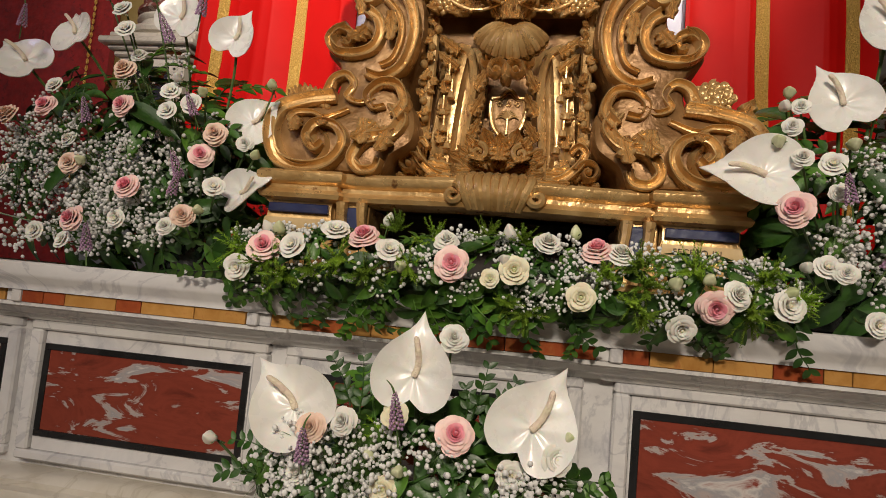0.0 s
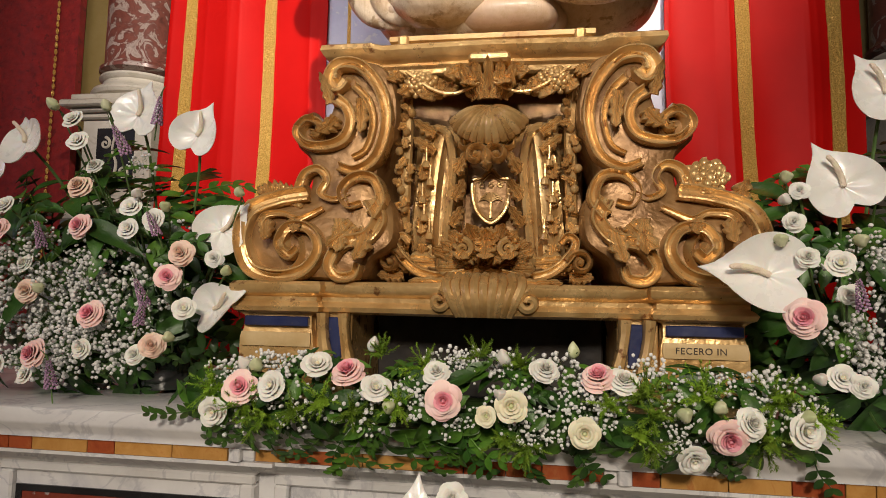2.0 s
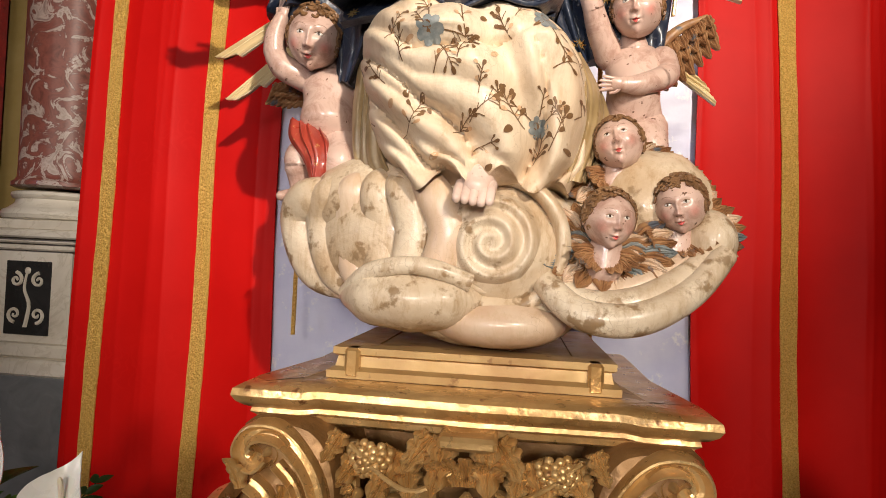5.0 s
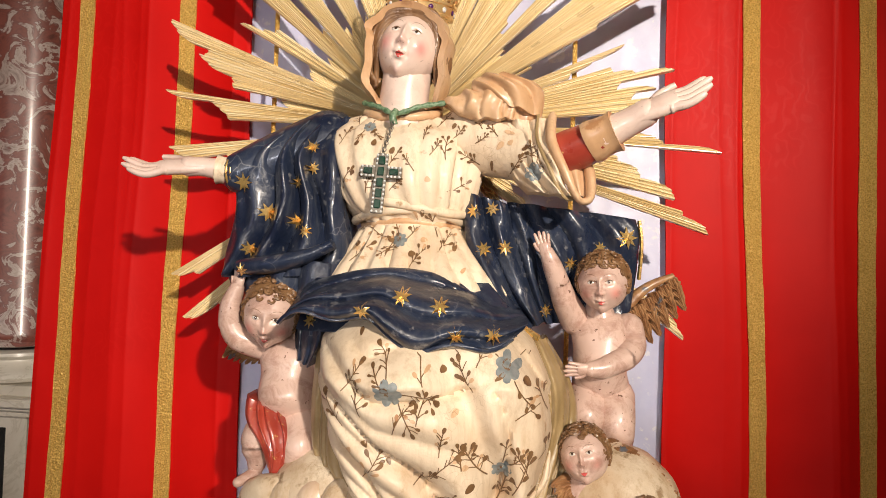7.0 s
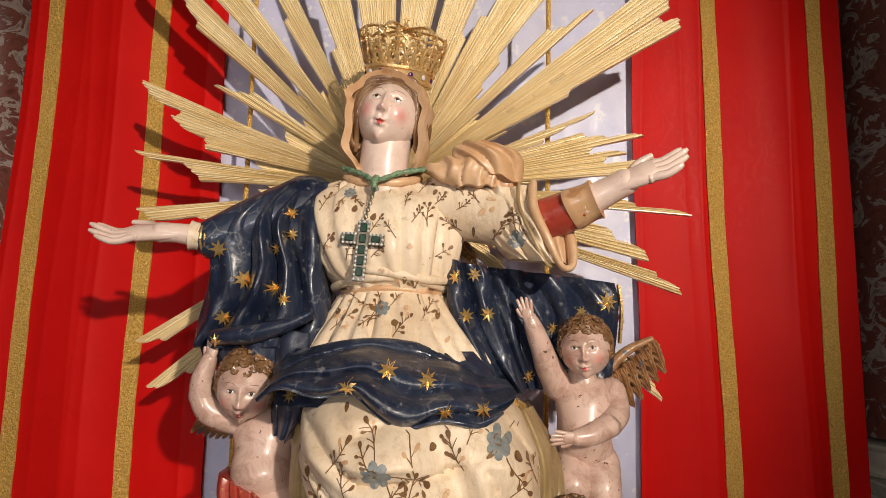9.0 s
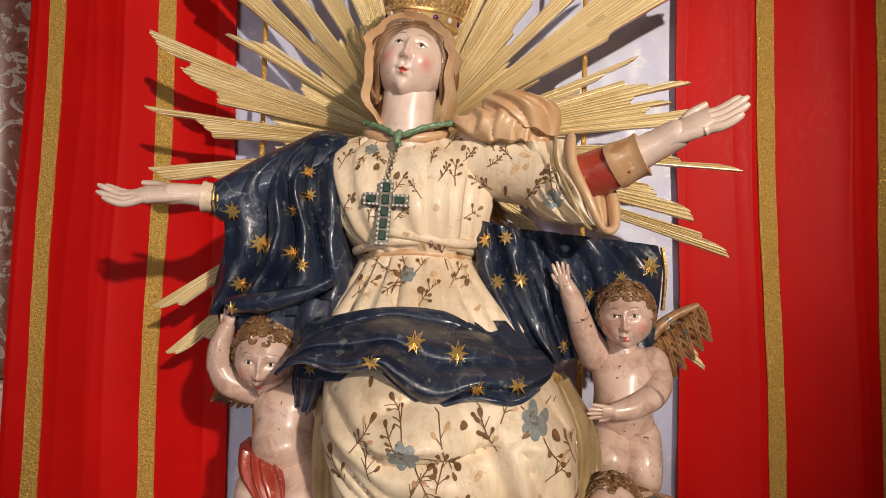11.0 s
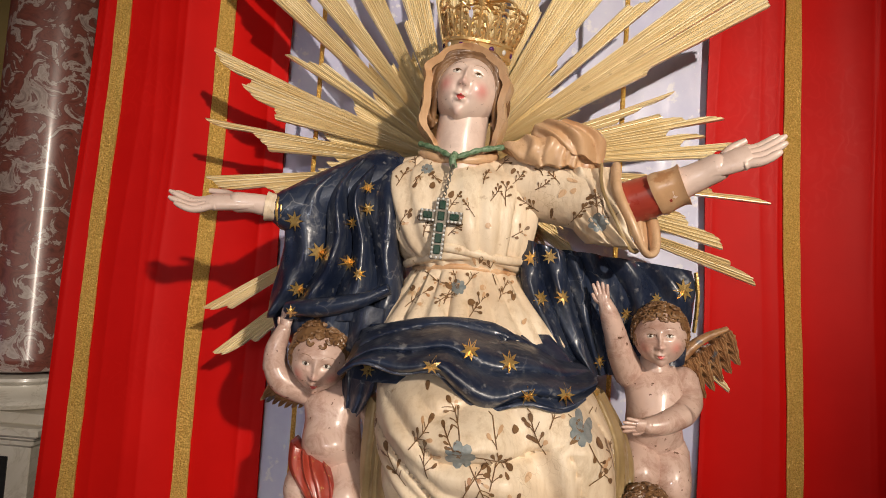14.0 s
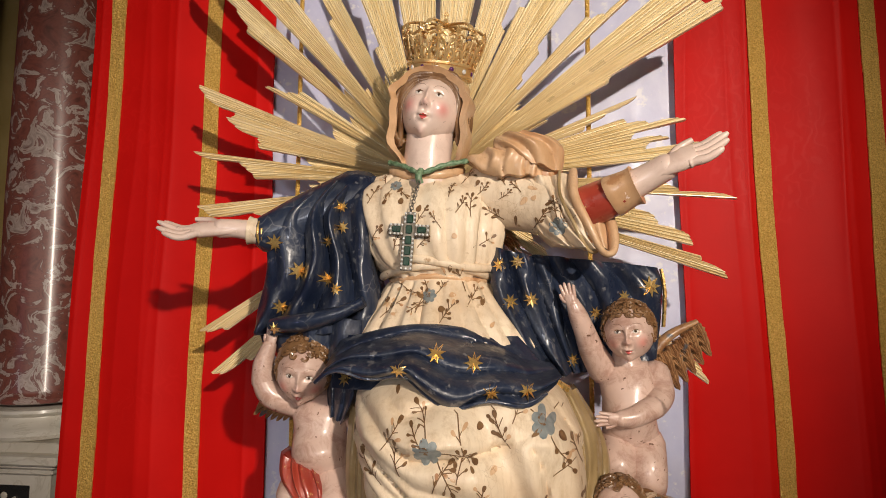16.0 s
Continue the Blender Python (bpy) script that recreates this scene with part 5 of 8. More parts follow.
# belt and short peplum
S.tube([(-0.215 + 0.103 * math.cos(a), 1.668 + 0.084 * math.sin(a), 3.247 + 0.004 * math.sin(3 * a)) for a in np.linspace(0, 2 * math.pi, 50)], 0.006, 8, slot=K_VEIL)
for z, s in ((3.262, 1.06), (3.278, 1.16)):
    S.tube([(-0.222 + 0.106 * s * math.cos(a), 1.665 + 0.088 * s * math.sin(a), z + 0.010 * math.sin(2 * a + z * 90)) for a in np.linspace(math.pi, 2 * math.pi, 30)], 0.009, 8, slot=K_ROBE)
loft(S, [(-0.205, 1.62, 3.10, 0.190, 0.150), (-0.206, 1.63, 3.15, 0.158, 0.135), (-0.210, 1.65, 3.20, 0.125, 0.108), (-0.215, 1.665, 3.248, 0.098, 0.080)], K_ROBE, [(11, 0.06, 0.14, 0.0, 0.0, 0.95), (26, 0.1, 0.04, 0.3, 0.0, 0.95)])
# neckline, neck and head
S.tube([(-0.243 + 0.075 * math.cos(a), 1.664 + 0.050 * math.sin(a), 3.462 + 0.012 * math.cos(a) ** 2 + 0.02 * (math.sin(a) + 1) * 0.4) for a in np.linspace(0, 2 * math.pi, 40)], 0.0095, 8, slot=K_VEIL)
limb(S, [(-0.243, 1.668, 3.44), (-0.242, 1.658, 3.50), (-0.236, 1.662, 3.565)], [0.060, 0.052, 0.052], K_PALE)
HC = (-0.2335, 1.652, 3.604)
head(S, HC, 0.074, -4, -16, 12, K_PALE, False, 3, 0.60, (0.86, 0.97, 1.05), 0)
# hair under the veil
for s in (-1, 1):
    for k in range(6):
        o = 0.006 * k
        S.tube(spline([(-0.226, 1.630 - o * 0.2, 3.668 + o * 0.6), (-0.227 + s * (0.030 + o * 0.5), 1.624 - o * 0.2, 3.660 + o * 0.6), (-0.231 + s * (0.052 + o * 0.6), 1.626 + o * 0.1, 3.634 + o * 0.4), (-0.235 + s * (0.060 + o * 0.6), 1.632 + o * 0.3, 3.592), (-0.237 + s * (0.063 + 0.002 * k), 1.648 + o, 3.535)], 30),
               0.0062 + 0.0014 * np.sin(np.linspace(0, 11, 30) + k * 1.3), 8, slot=K_HAIR)
for s in (-1, 1):
    for k in range(5):
        S.tube(spline([(-0.234 + s * (0.066 + 0.002 * k), 1.640 + 0.007 * k, 3.625), (-0.236 + s * (0.077 + 0.002 * k), 1.634 + 0.007 * k, 3.588), (-0.236 + s * (0.073 + 0.002 * k), 1.640 + 0.007 * k, 3.556), (-0.236 + s * (0.060 + 0.002 * k), 1.652 + 0.007 * k, 3.545)], 18),
               0.0085 + 0.002 * np.sin(np.linspace(0, 7, 18) + k * 1.7), 7, slot=K_HAIR)
S.ball((-0.232, 1.692, 3.640), (0.068, 0.064, 0.046), 14, 20, slot=K_HAIR)
S.ball((-0.234, 1.712, 3.626), (0.080, 0.070, 0.076), 16, 24, slot=K_HAIR)
# veil: a hood round the head
rows = []
for i, a in enumerate(np.linspace(-62, 242, 60)):
    c, s = math.cos(radians(a)), math.sin(radians(a))
    w = 0.094 + (0.016 if s < 0 else 0) * -s + 0.005 * math.sin(i * 0.5) + 0.004 * math.sin(i * 1.1)
    zz = 3.612 + (0.094 * s if s > 0 else 0.150 * s)
    row = []
    for v in range(10):
        t = v / 9
        k = 1.0 - 0.10 * (1 - t) ** 3 + 0.06 * math.sin(t * math.pi)
        row.append((-0.236 + w * c * k * (1 - 0.25 * t * t) + 0.002 * math.sin(i * 0.7), 1.606 + 0.150 * t + 0.018 * (s < 0) * -s, zz if s < 0 else 3.612 + 0.094 * s * k * (1 - 0.2 * t * t)))
    inner = [(-0.236 + (x + 0.236) * 0.83, y + 0.010, 3.612 + (z - 3.612) * (0.87 if z > 3.612 else 1.0)) for x, y, z in row[::-1]]
    rows.append(row + inner)
S.grid(rows, loop_v=True, slot=K_VEIL, cap=True)
# knotted veil end over the shoulder
drapery(S, [(-0.155, 1.63, 3.50), (-0.130, 1.60, 3.475), (-0.10, 1.61, 3.455)], [(-0.02, 1.64, 3.545), (0.035, 1.63, 3.525), (0.030, 1.63, 3.455)], 4, 0.022, K_VEIL, 0.05, 0.03, 0.2, 30, 50, 5)
drapery(S, [(-0.09, 1.62, 3.545), (-0.10, 1.60, 3.52), (-0.06, 1.60, 3.49)], [(0.00, 1.63, 3.548), (0.045, 1.61, 3.52), (0.042, 1.62, 3.462)], 3, 0.018, K_VEIL, 0.05, 0.03, -0.3, 26, 40, 8)
# green cord with the knot
S.tube(spline([(-0.322, 1.640, 3.497), (-0.285, 1.612, 3.482), (-0.246, 1.592, 3.464), (-0.20, 1.606, 3.482), (-0.15, 1.625, 3.495)], 30), 0.0055 + 0.0012 * np.sin(np.arange(30) * 1.9), 7, slot=K_GREEN)
S.tube(spline([(-0.246, 1.590, 3.468), (-0.250, 1.578, 3.455), (-0.246, 1.582, 3.44)], 8), 0.0075, 7, slot=K_GREEN)
# her right arm: mantle, cuff, forearm, open hand
limb(S, [(-0.40, 1.68, 3.42), (-0.50, 1.66, 3.38), (-0.575, 1.635, 3.345)], [0.07, 0.058, 0.045], K_BLUE)
limb(S, [(-0.552, 1.635, 3.340), (-0.585, 1.63, 3.342)], [0.034, 0.031], K_RED)
S.tube(spline([(-0.585, 1.63, 3.345), (-0.60, 1.625, 3.347), (-0.622, 1.62, 3.349)], 8), [0.030, 0.032, 0.030, 0.030, 0.029, 0.028, 0.029, 0.031], 14, slot=K_ROBE)
for x in (-0.583, -0.592):
    S.tube([(x, 1.628 + 0.033 * math.cos(a), 3.344 + 0.033 * math.sin(a)) for a in np.linspace(0, 2 * math.pi, 24)], 0.003, 6, slot=K_GOLD)
limb(S, [(-0.60, 1.625, 3.347), (-0.645, 1.61, 3.352), (-0.675, 1.605, 3.352)], [0.024, 0.020, 0.021], K_PALE)
fingers(S, (-0.705, 1.60, 3.350), (-1, -0.12, -0.06), (0.05, -0.7, -0.5), 0.120, 0.0085, K_PALE, (0.04, 0.02, 0.17), 0.35)
# her left arm: wide cream sleeve, red undersleeve, raised hand
limb(S, [(-0.11, 1.68, 3.43), (-0.03, 1.64, 3.405), (0.035, 1.60, 3.385)], [0.070, 0.060, 0.055], K_ROBE)
sleeve = lobes(S, [(-0.05, 1.62, 3.452), (-0.03, 1.60, 3.40), (-0.01, 1.585, 3.345), (0.02, 1.575, 3.312)], [(0.058, 1.585, 3.456), (0.050, 1.548, 3.405), (0.072, 1.530, 3.345), (0.096, 1.530, 3.300)],
               [(0.30, 0.36, 0.42, 0.50), (0.62, 0.66, 0.72, 0.78)], (0.022, 0.030, 0.020), K_ROBE, 0.05, 50, 70, 3)
hem = spline([(0.060, 1.580, 3.458), (0.056, 1.540, 3.405), (0.080, 1.520, 3.345), (0.106, 1.522, 3.296), (0.130, 1.548, 3.300), (0.134, 1.575, 3.345), (0.120, 1.60, 3.40)], 48)
S.tube(hem, 0.0085 + 0.002 * np.sin(np.linspace(0, 9, 48)), 10, (1, 1.5), slot=K_VEIL)
S.tube(hem[:30] + np.array((-0.026, 0.003, 0.004)), 0.0035, 6, slot=K_OLIVE)
drapery(S, [(0.075, 1.575, 3.43), (0.085, 1.56, 3.37), (0.104, 1.55, 3.305)], [(0.115, 1.60, 3.41), (0.132, 1.585, 3.35), (0.134, 1.57, 3.302)], 1.5, 0.010, K_VEIL, 0.03, 0.0, 0.2, 30, 30, 6)
limb(S, [(0.030, 1.600, 3.372), (0.095, 1.574, 3.392), (0.146, 1.546, 3.412)], [0.038, 0.042, 0.037], K_RED)
S.tube(spline([(0.128, 1.552, 3.406), (0.150, 1.541, 3.416), (0.172, 1.531, 3.425)], 8), [0.040, 0.041, 0.040, 0.038, 0.037, 0.036, 0.037, 0.039], 18, slot=K_VEIL, section=lambda a: 1 + 0.07 * np.cos(3 * a))
limb(S, [(0.150, 1.536, 3.414), (0.192, 1.520, 3.436), (0.218, 1.507, 3.450)], [0.030, 0.026, 0.025], K_PALE)
fingers(S, (0.246, 1.492, 3.462), (0.88, -0.30, 0.34), (0.10, -0.62, -0.62), 0.090, 0.0092, K_PALE, (-0.03, 0.02, 0.10), 0.15)
# blue mantle: shoulder fall, broad fold, sleeve side
lobes(S, [(-0.475, 1.66, 3.445), (-0.580, 1.64, 3.372), (-0.585, 1.64, 3.27), (-0.605, 1.64, 3.18), (-0.612, 1.65, 3.125)], [(-0.350, 1.665, 3.47), (-0.352, 1.60, 3.38), (-0.348, 1.60, 3.28), (-0.335, 1.60, 3.20), (-0.34, 1.58, 3.14)],
      [(0.20, 0.36, 0.38, 0.27, 0.10), (0.42, 0.55, 0.62, 0.52, 0.46), (0.72, 0.70, 0.80, 0.82, 0.80)], (0.040, 0.055, 0.050, 0.030), K_BLUE, 0.10, seed=11)
S.tube(spline([(-0.545, 1.585, 3.150), (-0.47, 1.560, 3.158), (-0.40, 1.545, 3.176), (-0.35, 1.545, 3.20)], 24), 0.015 + 0.004 * np.sin(np.linspace(0, 5, 24)), 10, (1, 1.6), slot=K_BLUE)
drapery(S, [(-0.600, 1.64, 3.150), (-0.590, 1.66, 3.10), (-0.565, 1.68, 3.07)], [(-0.36, 1.56, 3.165), (-0.365, 1.57, 3.10), (-0.40, 1.62, 3.05)], 3, 0.030, K_BLUE, 0.08, 0.02, 0.3, 30, 70, 13)
drapery(S, [(-0.455, 1.63, 3.10), (-0.445, 1.62, 3.03), (-0.435, 1.60, 2.975)], [(-0.36, 1.53, 3.08), (-0.36, 1.52, 3.02), (-0.395, 1.56, 2.96)], 3, 0.014, K_BLUE, 0.06, 0.0, 0.0, 26, 40, 15)
# over the lap
lapF = drapery(S, [(-0.375, 1.53, 3.135), (-0.385, 1.50, 3.09), (-0.392, 1.47, 3.045)], [(-0.05, 1.55, 3.135), (0.0, 1.50, 3.08), (0.0, 1.46, 3.05)], 2.3, 0.010, K_BLUE, 0.03, 0.05, 0.2, 20, 60, 17)
rows = []
for i, u in enumerate(np.linspace(0, 1, 90)):
    x = -0.392 + 0.40 * u
    top = 3.125 + 0.035 * math.sin(math.pi * min(1, u * 1.15)) - 0.035 * max(0, u - 0.6) / 0.4
    low = 3.062 + 0.022 * math.sin(math.pi * min(1, u * 2.2)) - 0.028 * math.sin(math.pi * min(1, max(0, (u - 0.40) / 0.62))) + 0.01 * math.sin(u * 19)
    row = []
    for v in np.linspace(0, 1, 34):
        z = top + (low - top) * v
        y = 1.535 - 0.125 * math.sin(v * 1.75) - 0.030 * math.sin(math.pi * u) * (0.4 + v)
        w = abs(math.sin(2.4 * math.pi * v + 4.2 * u + 0.7 * math.sin(7 * u))) ** 0.7
        row.append((x + 0.01 * math.sin(v * 4), y - 0.030 * w * (0.4 + 0.6 * math.sin(math.pi * u) ** 0.4), z))
    row += [(x, 1.44, low + 0.004), (x, 1.60, low + 0.03), (x, 1.62, top - 0.01)]
    rows.append(row)
S.grid(rows, loop_v=True, slot=K_BLUE, cap=True)
S.tube([r[33] for r in rows[::3]], 0.004, 6, slot=K_BLUE)
# mantle carried out to her left
lobes(S, [(-0.105, 1.64, 3.315), (-0.10, 1.62, 3.22), (-0.06, 1.58, 3.12), (0.005, 1.57, 3.045)], [(0.02, 1.66, 3.285), (0.04, 1.68, 3.22), (0.06, 1.69, 3.12), (0.075, 1.69, 3.06)],
      [(0.25, 0.35, 0.45, 0.5), (0.70, 0.72, 0.80, 0.85)], (0.030, 0.038, 0.026), K_BLUE, 0.06, 60, 80, 19)
lobes(S, [(-0.02, 1.66, 3.30), (0.02, 1.68, 3.20), (0.05, 1.69, 3.12), (0.07, 1.70, 3.05)], [(0.250, 1.70, 3.275), (0.258, 1.70, 3.22), (0.255, 1.71, 3.15), (0.245, 1.72, 3.07)],
      [(0.10, 0.16, 0.12, 0.10), (0.30, 0.42, 0.34, 0.24), (0.55, 0.72, 0.66, 0.50)], (0.020, 0.032, 0.030, 0.020), K_BLUE, 0.05, 60, 100, 23)
S.tube(spline([(0.254, 1.690, 3.272), (0.261, 1.692, 3.22), (0.259, 1.70, 3.15)], 12), 0.006, 6, (0.7, 1.2), slot=K_GOLD)
S.tube(spline([(-0.035, 1.565, 3.10), (0.0, 1.55, 3.065), (0.045, 1.57, 3.035)], 12), 0.007, 6, slot=K_GOLD)
# seated legs under the robe
skirt = []
zs = np.linspace(2.735, 3.12, 90)
for z in zs:
    v = (z - 2.735) / (3.12 - 2.735)
    left = np.interp(z, [2.735, 2.80, 2.88, 2.96, 3.03, 3.08, 3.12], [-0.285, -0.315, -0.338, -0.356, -0.362, -0.34, -0.32])
    right = np.interp(z, [2.735, 2.80, 2.88, 2.96, 3.03, 3.08, 3.12], [0.045, 0.072, 0.078, 0.070, 0.040, 0.0, -0.04])
    front = np.interp(z, [2.735, 2.80, 2.90, 2.98, 3.04, 3.09, 3.12], [1.455, 1.432, 1.385, 1.362, 1.385, 1.44, 1.50])
    a = np.arange(170) * 2 * math.pi / 170
    cx, rx = (left + right) / 2, (right - left) / 2
    X = cx + rx * np.sign(np.cos(a)) * np.abs(np.cos(a)) ** 0.85
    depth = 1.64 - front
    Y = 1.64 + np.where(np.sin(a) < 0, depth, 0.12) * np.sign(np.sin(a)) * np.abs(np.sin(a)) ** 0.8
    t = (X - left) / (right - left)
    kl = np.exp(-((t - 0.26) / 0.20) ** 2) * math.exp(-((z - 3.0) / 0.09) ** 2)
    kr = np.exp(-((t - 0.80) / 0.17) ** 2) * math.exp(-((z - 2.97) / 0.10) ** 2)
    dip = np.exp(-((t - 0.60 - 0.25 * (0.75 - v)) / 0.07) ** 2) * (0.35 + 0.65 * math.sin(math.pi * min(1, v * 1.1)))
    s = t + 0.85 * v * (1 - np.clip((t - 0.30) / 0.45, 0, 1)) + 0.05 * v
    w = np.abs(np.sin(math.pi * (5.2 * s + 0.25 * np.sin(6 * v + 2)))) ** 0.35 * (0.55 + 0.45 * (1 - v)) + 0.22 * np.abs(np.sin(19 * s + 5 * v)) + 0.05 * np.sin(41 * s - 13 * v)
    fr = np.sin(a) < 0.15
    Y = Y - fr * (0.026 * kl + 0.026 * kr - 0.040 * dip + 0.074 * w * (1 - 0.45 * np.clip(kl + kr, 0, 1)) * min(1.0, max(0.0, (0.86 - v) / 0.22)))
    Z = np.full(170, z) + (0.018 * np.sin(7 * math.pi * t) + 0.02 * np.sin(3 * t)) * fr * max(0, 1 - v * 7)
    skirt.append(np.stack([X, Y, Z], 1))
S.grid(skirt, loop_v=True, slot=K_ROBE, cap=True)
drapery(S, [(0.02, 1.55, 3.04), (0.05, 1.50, 2.95), (0.055, 1.50, 2.86), (0.03, 1.48, 2.76)], [(0.07, 1.62, 3.03), (0.115, 1.62, 2.95), (0.125, 1.60, 2.87), (0.10, 1.56, 2.77)], 4, 0.016, K_OLIVE, 0.06, 0.01, 0.2, 40, 40, 27)
drapery(S, [(-0.375, 1.56, 3.0), (-0.38, 1.55, 2.90), (-0.37, 1.54, 2.80), (-0.33, 1.52, 2.745)], [(-0.32, 1.52, 2.98), (-0.32, 1.50, 2.90), (-0.30, 1.48, 2.80), (-0.25, 1.46, 2.74)], 3, 0.016, K_OLIVE, 0.05, 0.0, 0.2, 36, 36, 29)
# foot in a sandal
limb(S, [(-0.115, 1.47, 2.795), (-0.115, 1.42, 2.765), (-0.118, 1.385, 2.735)], [0.040, 0.035, 0.022], K_PALE)
for k in range(5):
    x = -0.145 + 0.0135 * k
    S.tube(spline([(x, 1.40, 2.742), (x - 0.001, 1.372, 2.728 - 0.001 * k), (x - 0.002, 1.362, 2.708 + 0.002 * abs(k - 3))], 8), np.linspace(0.009, 0.0072, 8), 8, slot=K_PALE)
    S.ball((x - 0.002, 1.362, 2.708 + 0.002 * abs(k - 3)), (0.0074, 0.0074, 0.0085), 8, 10, slot=K_PALE)
S.tube([(-0.115 + 0.047 * math.cos(a), 1.425 + 0.036 * math.sin(a), 2.775 + 0.008 * math.sin(a)) for a in np.linspace(0, 2 * math.pi, 30)], 0.006, 8, slot=K_VEIL)

# painted flowers and gilded stars, laid on the carved surface
tree = S.tree()
slot_of = list(S.m)


def on(x, z, only=None):
    hit = tree.ray_cast(Vector((x, 0.9, z)), Vector((0, 1, 0)))
    if hit[0] is None or (only is not None and slot_of[hit[2]] != only):
        return None
    return hit[0].y


def stamp(pts, slot, only, out=0.0016, deep=0.06):
    """A painted patch: a fan of points (x, z), the first its middle, pressed on the surface."""
    V = []
    for x, z in pts:
        y = on(x, z, only)
        if y is None:
            return False
        V.append((x, y - out, z))
    ys = [v[1] for v in V]
    if max(ys) - min(ys) > deep:
        return False
    n = len(V)
    S.add(V, [(0, i, i % (n - 1) + 1) for i in range(1, n)], slot)
    return True


def star(x, z, r, only=K_BLUE, turn=0.3):
    """A gilded star on the mantle; slides to the next smooth spot where a fold is too deep."""
    for step in range(40):
        dx, dz = 0.0035 * step ** 0.7 * math.cos(step * 2.4), 0.0035 * step ** 0.7 * math.sin(step * 2.4)
        if one_star(x + dx, z + dz, r, only, turn + x * 9):
            return True
    return False


def one_star(x, z, r, only, turn):
    p = [(x, z)] + [(x + (r if k % 2 == 0 else r * 0.45) * math.cos(turn + k * math.pi / 8), z + (r if k % 2 == 0 else r * 0.45) * math.sin(turn + k * math.pi / 8)) for k in range(16)]
    return stamp(p, K_GOLD, only, 0.003, 0.05)


def drop(x, z, w, h, turn, slot, only=K_ROBE):
    c, s = math.cos(turn), math.sin(turn)
    pts = [(x, z)]
    for k in range(10):
        a = 2 * math.pi * k / 10
        px, pz = w * math.sin(a) * (0.75 + 0.25 * math.cos(a)), h * math.cos(a)
        pts.append((x + px * c - pz * s, z + px * s + pz * c))
    return stamp(pts, slot, only)


def stroke(pts, w, slot=K_STEM, only=K_ROBE):
    for (x0, z0), (x1, z1) in zip(pts, pts[1:]):
        L = math.hypot(x1 - x0, z1 - z0) + 1e-9
        nx, nz = -(z1 - z0) / L * w, (x1 - x0) / L * w
        q = [(x0 + nx, z0 + nz), (x0 - nx, z0 - nz), (x1 - nx, z1 - nz), (x1 + nx, z1 + nz)]
        ys = [on(*p, only) for p in q]
        if None in ys or max(ys) - min(ys) > 0.02:
            continue
        S.add([(p[0], y - 0.0013, p[1]) for p, y in zip(q, ys)], [(0, 1, 2, 3)], slot)


def sprig(x, z, size, turn, rr):
    """A painted sprig: a curved stem, side twigs, buds and leaves."""
    bend = rr.uniform(-0.6, 0.6)
    P, a = [(x, z)], turn
    for k in range(8):
        a += bend / 8
        P.append((P[-1][0] + size / 8 * math.cos(a), P[-1][1] + size / 8 * math.sin(a)))
    stroke(P, 0.0009)
    drop(*P[-1], size * 0.09, size * 0.12, a - math.pi / 2, K_STEM)
    for k in (2, 3, 5, 6):
        for s in (-1, 1):
            if rr.random() < 0.62:
                b = a + s * rr.uniform(0.5, 1.0)
                l = size * rr.uniform(0.16, 0.34)
                e = (P[k][0] + l * math.cos(b), P[k][1] + l * math.sin(b))
                stroke([P[k], ((P[k][0] + e[0]) / 2, (P[k][1] + e[1]) / 2 + 0.001), e], 0.0007)
                if rr.random() < 0.7:
                    drop(*e, size * rr.uniform(0.05, 0.085), size * rr.uniform(0.07, 0.11), b - math.pi / 2, rr.choice((K_STEM, K_STEM, K_STEM, K_VEIL)))


def blue_rose(x, z, r):
    rr = random.Random(int(x * 1e4) % 977)
    for k in range(7):
        a = k * 0.9
        drop(x + r * 0.55 * math.cos(a), z + r * 0.55 * math.sin(a), r * 0.42, r * 0.5, a - math.pi / 2, K_BFLOWER)
    drop(x - r * 0.15, z + r * 0.1, r * 0.4, r * 0.4, 0.5, K_STEM)
    drop(x - r * 0.15, z + r * 0.12, r * 0.25, r * 0.25, 0.5, K_BFLOWER)
    for k in range(3):
        a = rr.uniform(0, 6.3)
        sprig(x + r * math.cos(a), z + r * math.sin(a), r * 2.4, a, rr)


for x, z, r in ((-0.555, 3.32, 0.017), (-0.504, 3.262, 0.017), (-0.440, 3.244, 0.015), (-0.437, 3.322, 0.012), (-0.409, 3.352, 0.012), (-0.413, 3.396, 0.012), (-0.413, 3.224, 0.012), (-0.537, 3.174, 0.014), (-0.538, 3.137, 0.013),
                (-0.288, 3.145, 0.016), (-0.185, 3.127, 0.014), (-0.122, 3.112, 0.014), (-0.248, 3.098, 0.013), (-0.033, 3.07, 0.013), (-0.103, 3.05, 0.013), (-0.37, 3.055, 0.012),
                (-0.086, 3.276, 0.013), (-0.05, 3.288, 0.013), (-0.021, 3.205, 0.014), (-0.078, 3.196, 0.014), (0.238, 3.236, 0.020), (0.115, 3.178, 0.013), (0.067, 3.08, 0.013), (0.175, 3.213, 0.012), (0.16, 3.15, 0.012)):
    star(x, z, r * 1.2)
for x, z, r in ((-0.196, 2.972, 0.022), (-0.013, 3.012, 0.022), (-0.222, 3.212, 0.014), (0.026, 3.346, 0.017), (-0.02, 2.84, 0.016), (-0.30, 3.44, 0.012)):
    blue_rose(x, z, r)
rr = random.Random(21)
